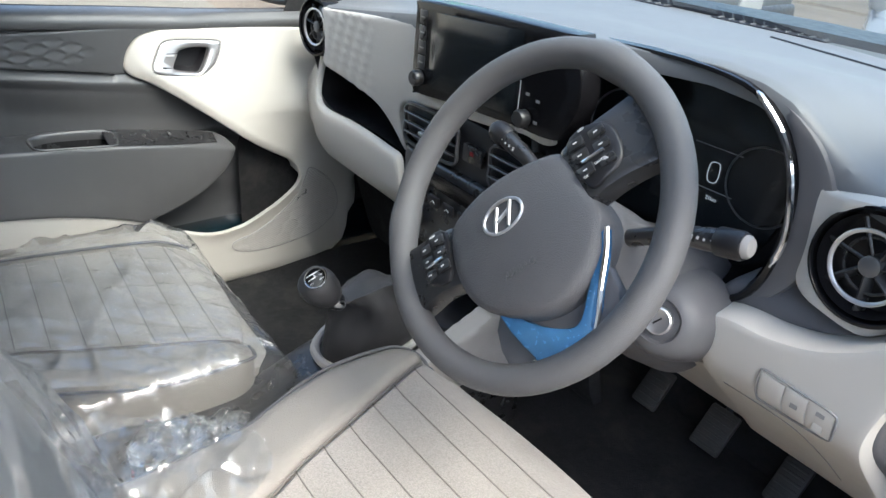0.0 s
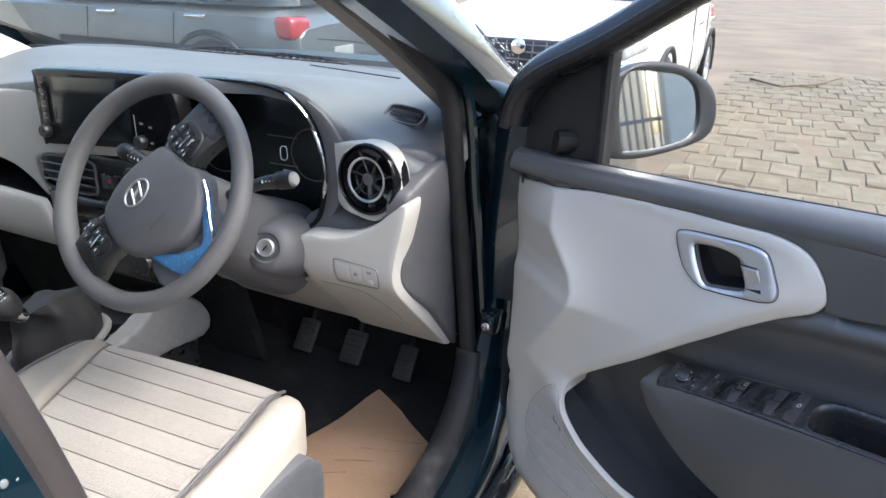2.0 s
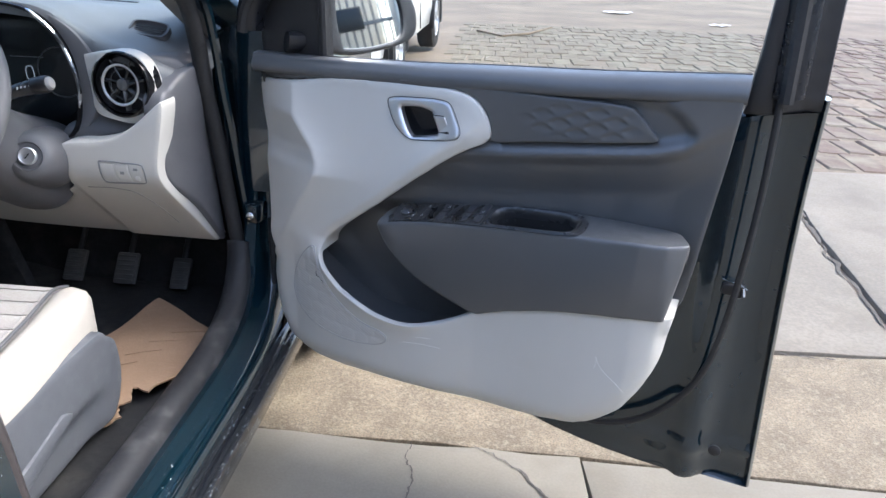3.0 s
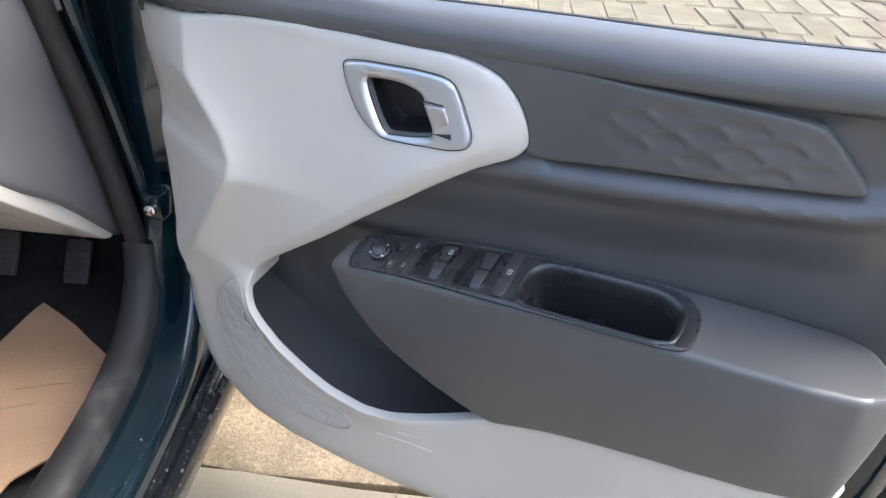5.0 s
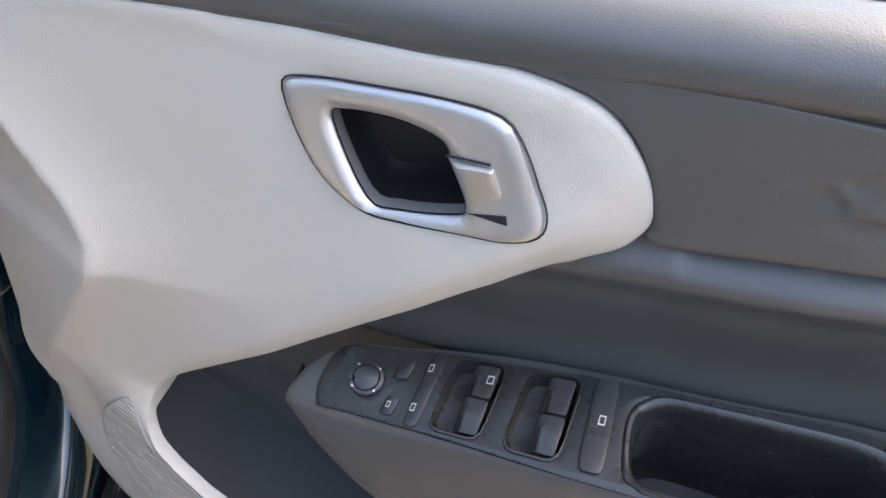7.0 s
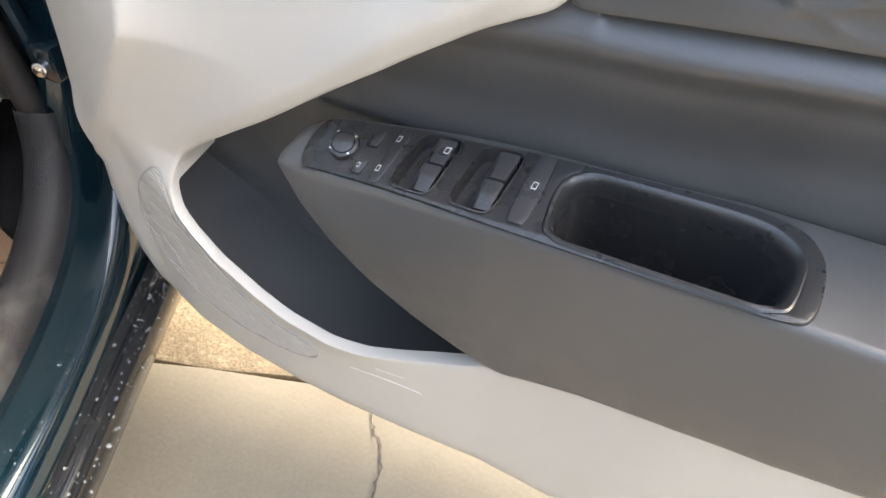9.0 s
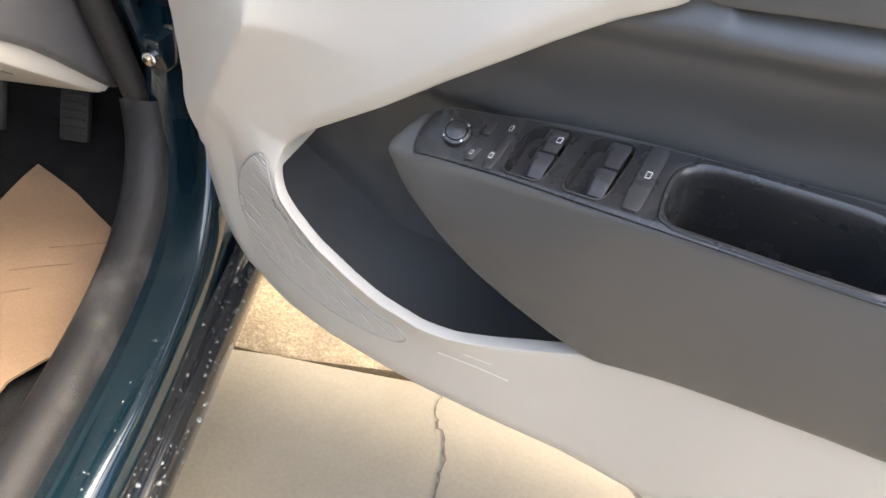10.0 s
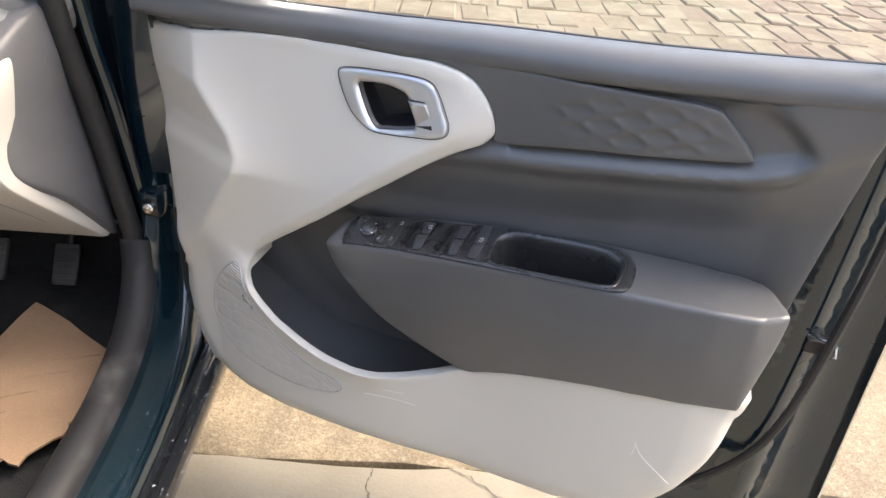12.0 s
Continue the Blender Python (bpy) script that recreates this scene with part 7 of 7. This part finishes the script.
def slab(name, poly, z, m, seed, parent=pave, step=0.08, r=0.006):
    rg = random.Random(seed)
    q = []
    for a, b in zip(poly, poly[1:] + poly[:1]):
        n = max(2, int(math.dist(a, b) / 0.12))
        q += [(a[0] + (b[0] - a[0]) * k / n + rg.uniform(-1, 1) * 0.006, a[1] + (b[1] - a[1]) * k / n + rg.uniform(-1, 1) * 0.006) for k in range(n)]
    return part(name, sheet(q, lambda x, y: z + 0.004 * noise.noise(Vector((x * 1.3, y * 1.3, seed))), XY, step=step, r=r, skirt=0.05), m, parent)


slab("concrete_slab", [(-3.0, -6.0), (-3.0, 0.6), (1.56, 0.58), (1.585, 0.3), (1.6, -6.0)], 0.0, SLAB, 1, step=0.2)
slab("concrete_slab", [(1.61, -6.0), (1.598, 0.3), (1.575, 0.575), (3.6, 0.5), (3.6, -6.0)], 0.0, SLAB, 2, step=0.2)
slab("concrete_slab", [(3.62, -6.0), (3.62, 0.5), (7.0, 0.4), (7.0, -6.0)], 0.0, SLAB, 3, step=0.25)
slab("brushed_strip", [(-3.0, 0.61), (-3.0, 1.3), (2.1, 1.16), (2.7, 1.2), (7.0, 1.1), (7.0, 0.42), (3.6, 0.515), (1.57, 0.59)], -0.006, TANC, 4, step=0.06)
slab("concrete_slab", [(2.1, 1.175), (2.66, 1.21), (2.74, 2.2), (2.88, 3.2), (1.95, 3.3), (1.9, 2.2)], -0.004, GREYC, 5)
slab("concrete_slab", [(2.69, 1.21), (4.4, 1.15), (4.6, 3.4), (2.92, 3.3), (2.77, 2.2)], -0.002, GREYC, 6)
slab("concrete_slab", [(4.43, 1.14), (7.0, 1.12), (7.0, 3.4), (4.63, 3.4)], -0.006, GREYC, 7, step=0.15)
slab("concrete_slab", [(0.9, 1.28), (2.07, 1.19), (1.87, 2.2), (1.92, 3.3), (0.9, 3.35)], -0.005, SLAB, 8)
slab("concrete_slab", [(-1.5, 1.34), (0.87, 1.28), (0.87, 3.35), (-1.5, 3.4)], -0.007, SLAB, 9, step=0.15)
slab("concrete_slab", [(-14, -6), (-3.05, -6), (-3.05, 1.85), (-14, 2.55)], 0.0, SLAB, 10, step=0.6)


def crack(pts, w, seed, z=0.002):
    rg = random.Random(seed)
    line = curve_pts(pts, 10, False)
    bm = bmesh.new()
    prev = None
    for i, p in enumerate(line):
        q = np.array(p) + np.array((rg.uniform(-1, 1), rg.uniform(-1, 1))) * w * 1.3
        k = w * rg.uniform(0.25, 1.0) * math.sin(math.pi * (i + 0.5) / len(line)) ** 0.5
        a, b = bm.verts.new((q[0] - k, q[1] - k * 0.3, z)), bm.verts.new((q[0] + k, q[1] + k * 0.3, z))
        if prev:
            bm.faces.new((prev[0], prev[1], b, a))
        prev = (a, b)
    part("crack", bm, CRACK, pave, smooth=False)


crack([(1.15, 0.59), (1.14, 0.52), (1.165, 0.45), (1.16, 0.35), (1.2, 0.2), (1.19, 0.0)], 0.003, 1, 0.0024)
crack([(1.3, 0.585), (1.4, 0.52), (1.48, 0.42), (1.56, 0.36)], 0.004, 2, 0.0024)
crack([(2.89, 3.2), (2.8, 2.6), (2.74, 2.2), (2.7, 1.8), (2.66, 1.25)], 0.012, 3, -0.0005)
crack([(2.1, 1.17), (2.4, 1.16), (2.7, 1.2), (3.2, 1.18)], 0.008, 4, -0.001)

# pavers: uneven pieces on a few shared meshes
def paver_mesh(w, d, seed):
    rg = random.Random(seed)
    bm = bmesh.new()
    base = [(-w / 2, -d / 2), (w / 2, -d / 2), (w / 2, d / 2), (-w / 2, d / 2)]
    ring0, ring1, ring2 = [], [], []
    for x, y in base:
        jx, jy = rg.uniform(-0.014, 0.014), rg.uniform(-0.03, 0.03)
        h = rg.uniform(-0.005, 0.005)
        ring0.append(bm.verts.new((x + jx, y + jy, -0.04)))
        ring1.append(bm.verts.new((x + jx, y + jy, -0.012 + h)))
        ring2.append(bm.verts.new(((x + jx) * 0.88, (y + jy) * 0.92, h)))
    for A, B in ((ring0, ring1), (ring1, ring2)):
        for k in range(4):
            bm.faces.new((A[k], A[(k + 1) % 4], B[(k + 1) % 4], B[k]))
    bm.faces.new(ring2)
    me = bpy.data.meshes.new("paver")
    bm.to_mesh(me)
    bm.free()
    return me


PM = [paver_mesh(0.18, 0.385, k) for k in range(6)]
RM = [paver_mesh(0.18, 0.37, 20 + k) for k in range(6)]
for k in PM:
    k.materials.append(PAVER)
for k in RM:
    k.materials.append(REDPAVER)


# ---- parked cars ----
WHITEP = mat("white_car_paint", (0.72, 0.72, 0.7), 0.25, vary=0.03, coat=0.8, rough_vary=0.04)
SILVERP = mat("silver_blue_paint", (0.13, 0.14, 0.145), 0.35, metal=0.3, vary=0.08, coat=0.8)
GREYP = mat("grey_car_paint", (0.2, 0.19, 0.18), 0.3, metal=0.4, vary=0.06, coat=0.7)
CARGLASS = mat("dark_car_glass", (0.02, 0.025, 0.03), 0.06, vary=0.1, coat=0.6)
PLATE = mat("blank_plate", (0.35, 0.35, 0.34), 0.5, vary=0.04)
LAMP = mat("headlamp_glass", (0.55, 0.57, 0.58), 0.1, metal=0.3, vary=0.2, scale=12, coat=0.8)
REDLAMP = mat("tail_lamp_red", (0.4, 0.015, 0.02), 0.15, vary=0.15, coat=0.8)


def parked_car(name, m, paint, label, L=4.2, W=1.8, H=1.62, suv=True):
    """A parked car; its nose points along +x of the pose m, z up from the road."""
    c = thing(name, m.translation, label, "car", "parked cars")
    P = lambda x, y, z: m @ Vector((x, y, z))
    hood = 1.02 if suv else 0.92
    rings = []
    for t in np.linspace(0, 1, 24):
        x = -L / 2 + L * t
        top = lin(t, (0, hood * 0.82), (0.03, hood * 0.97), (0.3, hood), (0.7, hood), (0.78, hood - 0.0), (0.95, hood - 0.1), (0.985, hood - 0.22), (1, hood - 0.36))
        wd = W / 2 * lin(t, (0, 0.78), (0.04, 0.92), (0.2, 1), (0.8, 1), (0.94, 0.94), (1, 0.78))
        bot = lin(t, (0, 0.42), (0.06, 0.27), (0.94, 0.25), (1, 0.36))
        pr = [(-0.7, bot), (-0.96, bot + 0.04), (-1.0, 0.5), (-1.0, 0.68), (-0.96, top - 0.06), (-0.85, top - 0.01), (-0.4, top + 0.015), (0, top + 0.02)]
        pr = pr + [(-a, b) for a, b in pr[-2::-1]]
        rings.append([P(x, a * wd, b) for a, b in pr])
    part("body", loft(rings, True, True, True), paint, c)
    rings = []
    for t in np.linspace(0, 1, 10):
        z = hood + (H - hood) * t
        x0, x1 = -L / 2 + 0.12 + 0.32 * t ** 1.5, L * 0.23 - 0.62 * t
        wd = W / 2 * (0.9 - 0.2 * t ** 1.4)
        ring = []
        for a in np.linspace(0, 2 * math.pi, 33)[:-1]:
            ring.append(P((x0 + x1) / 2 + (x1 - x0) / 2 * math.copysign(abs(math.cos(a)) ** 0.35, math.cos(a)), wd * math.copysign(abs(math.sin(a)) ** 0.35, math.sin(a)), z))
        rings.append(ring)
    part("glasshouse", loft(rings[:8], True), CARGLASS, c, "dark car glass")
    part("roof", loft(rings[7:], True, False, True), paint, c)
    for s in (1, -1):
        for x in (L * 0.31, -L * 0.31):
            r = 0.33
            w = part("wheel", lathe([(0.2, -0.1), (r - 0.03, -0.1), (r, -0.08), (r, 0.08), (r - 0.03, 0.1), (0.21, 0.1)], axis_pose(P(x, s * (W / 2 - 0.09), r), m.to_3x3() @ Vector((0, s, 0))), 36), RUBBER, c, "black tyre")
            part("rim", lathe([(0.205, 0.0), (0.205, 0.09), (0.19, 0.1), (0.18, 0.06), (0.06, 0.07), (0.0, 0.075)], axis_pose(P(x, s * (W / 2 - 0.09), r), m.to_3x3() @ Vector((0, s, 0))), 30), SATIN, w)
            for k in range(5):
                a = k * 2 * math.pi / 5
                part("spoke", box((0.13, 0.035, 0.02), axis_pose(P(x, s * (W / 2 - 0.09), r), m.to_3x3() @ Vector((0, s, 0))) @ pose(0, 0, 0.085, 0, 0, math.degrees(a)) @ Matrix.Translation((0.11, 0, 0)), 0.006), SATIN, w)
            part("wheel_arch", tube([P(x + 0.38 * math.cos(a), s * (W / 2 + 0.002), r + 0.38 * math.sin(a)) for a in np.linspace(-0.2, math.pi + 0.2, 20)], 0.03, 8, flat=0.6), BLACK, c)
        for x in (0.02, -0.9):
            part("door_handle", box((0.2, 0.03, 0.035), m @ pose(x - 0.25, s * (W / 2 + 0.012), 0.83), 0.012, 3), CHROME, c, "chrome door handle")
            part("door_gap", tube([P(x, s * (W / 2 + 0.001), 0.35), P(x, s * (W / 2 + 0.001), 0.6), P(x - 0.02, s * (W / 2 * 0.985), hood - 0.06)], 0.005, 5), BLACK, c)
        part("door_mirror", box((0.16, 0.2, 0.14), m @ pose(L * 0.16, s * (W / 2 + 0.08), hood + 0.08), 0.04, 3), paint, c)
        part("headlamp", box((0.32, 0.34, 0.15), m @ pose(L / 2 - 0.2, s * (W / 2 - 0.26), hood - 0.25, 0, 12, -s * 24), 0.05, 4), LAMP, c, "clear headlamp")
        part("fog_lamp", box((0.16, 0.24, 0.1), m @ pose(L / 2 - 0.13, s * (W / 2 - 0.3), 0.48, 0, 0, -s * 20), 0.03, 3), LAMP, c)
        part("tail_lamp", box((0.2, 0.3, 0.18), m @ pose(-L / 2 + 0.11, s * (W / 2 - 0.24), hood - 0.16), 0.05, 3), REDLAMP, c, "red tail lamp")
    gr = part("grille", box((0.1, W * 0.52, 0.28), m @ pose(L / 2 - 0.04, 0, 0.64, 0, -6), 0.04, 3), BLACK, c, "dark slatted grille")
    for k in range(5):
        part("grille_bar", box((0.03, W * 0.5, 0.014), m @ pose(L / 2 + 0.01 - 0.012 * abs(k - 2), 0, 0.54 + 0.05 * k, 0, -6), 0.004), DASHD, gr)
    for k in range(9):
        part("grille_bar", box((0.03, 0.012, 0.25), m @ pose(L / 2 + 0.0, -W * 0.22 + W * 0.055 * k, 0.64, 0, -6), 0.004), DASHD, gr)
    part("lower_intake", box((0.08, W * 0.6, 0.12), m @ pose(L / 2 - 0.06, 0, 0.4), 0.03, 3), BLACK, c)
    part("badge", lathe([(0.055, 0), (0.055, 0.012), (0.045, 0.018), (0.0, 0.018)], axis_pose(P(L / 2 + 0.015, 0, 0.73), m.to_3x3() @ Vector((1, 0, 0))), 24), CHROME, gr, "plain chrome oval badge")
    part("plate", box((0.01, 0.44, 0.1), m @ pose(L / 2 + 0.03, 0, 0.46), 0.004), PLATE, c)
    part("plate", box((0.03, 0.34, 0.16), m @ pose(-L / 2 - 0.005, 0, 0.5), 0.004), PLATE, c)
    part("rear_bumper", box((0.14, W * 0.86, 0.2), m @ pose(-L / 2 + 0.04, 0, 0.4), 0.05, 3), BLACK, c)
    return c


parked_car("parked_suv", pose(-0.5, 6.55, 0, 0, 0, -91), WHITEP, "white parked SUV with dark slatted grille", 4.2, 1.84, 1.65, True)
parked_car("parked_hatchback", pose(-4.35, 4.8, 0, 0, 0, 184), SILVERP, "pale silver-blue parked car with chrome handles", 4.0, 1.75, 1.55, False)
parked_car("parked_sedan", pose(-9.35, 4.55, 0, 0, 0, 125), GREYP, "grey-brown parked car with red tail lamps", 4.0, 1.72, 1.5, False)

# red tub, green wall, gate building, debris
tub = thing("tub", (-7.8, 2.3, 0), "faded red plastic tub", "tub")
TUBM = mat("faded_red_plastic", (0.24, 0.035, 0.035), 0.5, vary=0.15)
part("tub_wall", lathe([(0.2, 0), (0.21, 0.01), (0.3, 0.42), (0.32, 0.43), (0.32, 0.45), (0.29, 0.44), (0.2, 0.03), (0.0, 0.03)], pose(-7.8, 2.3, 0), 32), TUBM, tub)
GREENW = mat("green_painted_wall", (0.09, 0.28, 0.2), 0.8, vary=0.15, scale=2, dirt=0.4, dirt_col=(0.2, 0.24, 0.2))
CREAMW = mat("cream_plaster", (0.6, 0.57, 0.5), 0.85, vary=0.08, scale=1.5, dirt=0.35, dirt_col=(0.35, 0.32, 0.27), dirt_scale=1.2)
wl = thing("boundary_wall", (-12, 4, 0), "green and cream painted boundary wall", "wall", kind="structure")
part("wall_panel", box((0.25, 9.0, 2.4), pose(-12.0, 7.2, 1.2), 0.02), GREENW, wl)
part("wall_panel", box((0.25, 14.0, 2.6), pose(-11.8, -4.55, 1.3), 0.02), CREAMW, wl)
part("wall_coping", box((0.4, 14.0, 0.12), pose(-11.8, -4.55, 2.62), 0.03), CREAMW, wl)
gate_b = thing("gate_house", (12, 5, 0), "cream wall with grey barred steel gate", "building", kind="structure")
part("wall_panel", box((0.3, 9.0, 4.2), pose(12.0, 10.2, 2.1), 0.03), CREAMW, gate_b)
part("wall_panel", box((0.3, 8.0, 4.2), pose(12.0, -2.3, 2.1), 0.03), CREAMW, gate_b)
part("lintel", box((0.34, 4.0, 0.9), pose(12.0, 3.7, 3.75), 0.03), CREAMW, gate_b)
part("yard_wall", box((0.2, 4.4, 3.4), pose(13.2, 3.7, 1.7), 0.03), CREAMW, gate_b)
# unseen house front that also holds back low sky behind the car; barred gate
WHITEW = mat("whitewashed_plaster", (0.42, 0.425, 0.43), 0.85, vary=0.08, scale=1.5, dirt=0.35, dirt_col=(0.28, 0.28, 0.27), dirt_scale=1.2)
house = thing("house_front", (2.0, -6.6, 0), "whitewashed house front with an open porch", "house")
part("wall_panel", box((9.0, 0.3, 4.4), pose(-4.2, -6.6, 2.2), 0.03), WHITEW, house)
part("wall_panel", box((6.4, 0.3, 4.4), pose(6.7, -6.6, 2.2), 0.03), WHITEW, house)
part("lintel", box((3.2, 0.34, 1.6), pose(1.9, -6.6, 3.6), 0.03), WHITEW, house)
part("inner_wall", box((3.6, 0.2, 3.2), pose(1.9, -8.2, 1.6), 0.03), WHITEW, house)
STEEL = mat("grey_painted_steel", (0.16, 0.165, 0.17), 0.5, metal=0.2, vary=0.15)
for k in range(27):
    part("gate_bar", box((0.035, 0.035, 3.0), pose(12.0, 1.8 + k * 0.146, 1.6), 0.004), STEEL, gate_b)
for z in (0.2, 1.2, 2.2, 3.1):
    part("gate_rail", box((0.05, 3.9, 0.07), pose(11.97, 3.7, z), 0.006), STEEL, gate_b)
part("sign_board", box((0.04, 0.9, 0.4), pose(11.9, 4.6, 2.3), 0.01), BLACK, gate_b)
TWIGM = mat("dry_twig", (0.16, 0.12, 0.08), 0.9, vary=0.25, scale=12)
twig = thing("twig", (1.4, 9.3, 0), "bent dry twig on ground", "twig")
part("stem", tube([(0.85, 9.78, 0.0), (1.22, 9.07, 0.02), (1.59, 9.5, 0.02), (1.94, 10.37, 0.03)], [0.016, 0.014, 0.016, 0.01], 8), TWIGM, twig)
for x, y, s, rz in ((4.9, 12.2, 0.2, 20), (8.2, 11.0, 0.16, 60), (3.4, 14.0, 0.3, 10)):
    sc_p = thing("scrap", (x, y, -0.02), "pale scrap of paper on ground", "litter", "scraps on ground")
    part("scrap_sheet", sheet(curve_pts([(-s, 0), (0, s * 0.6), (s, 0.1), (0.2 * s, -s * 0.6)], 3), lambda a, b: 0.01 + 0.02 * abs(math.sin(a * 20)), lambda a, b, h: Vector((x + a, y + b, h - 0.02)), step=0.08, r=0, skirt=0.004), WHITEINK, sc_p)

# pavers last: those near the car as pieces, the rest as one sheet of pieces
rg = random.Random(11)
rest, count = [], 0
for j in range(19):
    for i in range(56):
        x, y = -0.1 + i * 0.193 + (0.095 if j % 2 else 0.0) + rg.uniform(-0.01, 0.01), 3.64 + j * 0.405 + rg.uniform(-0.02, 0.02)
        if x < 0.6 and y > 3.9:
            continue
        red = x > 3.3 + 0.25 * (y - 4)
        if rg.random() < 0.04:
            continue
        mm = pose(x, y, rg.uniform(-0.024, -0.016), rg.uniform(-0.6, 0.6), rg.uniform(-0.7, 0.7), rg.uniform(-3, 3))
        me = (RM if red else PM)[rg.randrange(6)]
        if x < 7 and y < 8.6 and count < 300:
            ob = new("paver", me)
            ob.parent = pave
            ob.matrix_parent_inverse = Matrix.Translation(pave.location).inverted()
            ob.matrix_basis = mm
            count += 1
        else:
            rest.append((me, mm, red))
for red, nm, m in ((False, "far_pavers", PAVER), (True, "far_red_pavers", REDPAVER)):
    V, F = [], []
    for me, mm, r_ in rest:
        if r_ == red:
            k = len(V)
            V += [tuple(mm @ v.co) for v in me.vertices]
            F += [tuple(k + q for q in p.vertices) for p in me.polygons]
    me = bpy.data.meshes.new(nm)
    me.from_pydata(V, [], F)
    me.materials.append(m)
    tagged(new(nm, me), "worn " + ("red" if red else "tan") + " pavers further off", "pavers", kind="stuff")
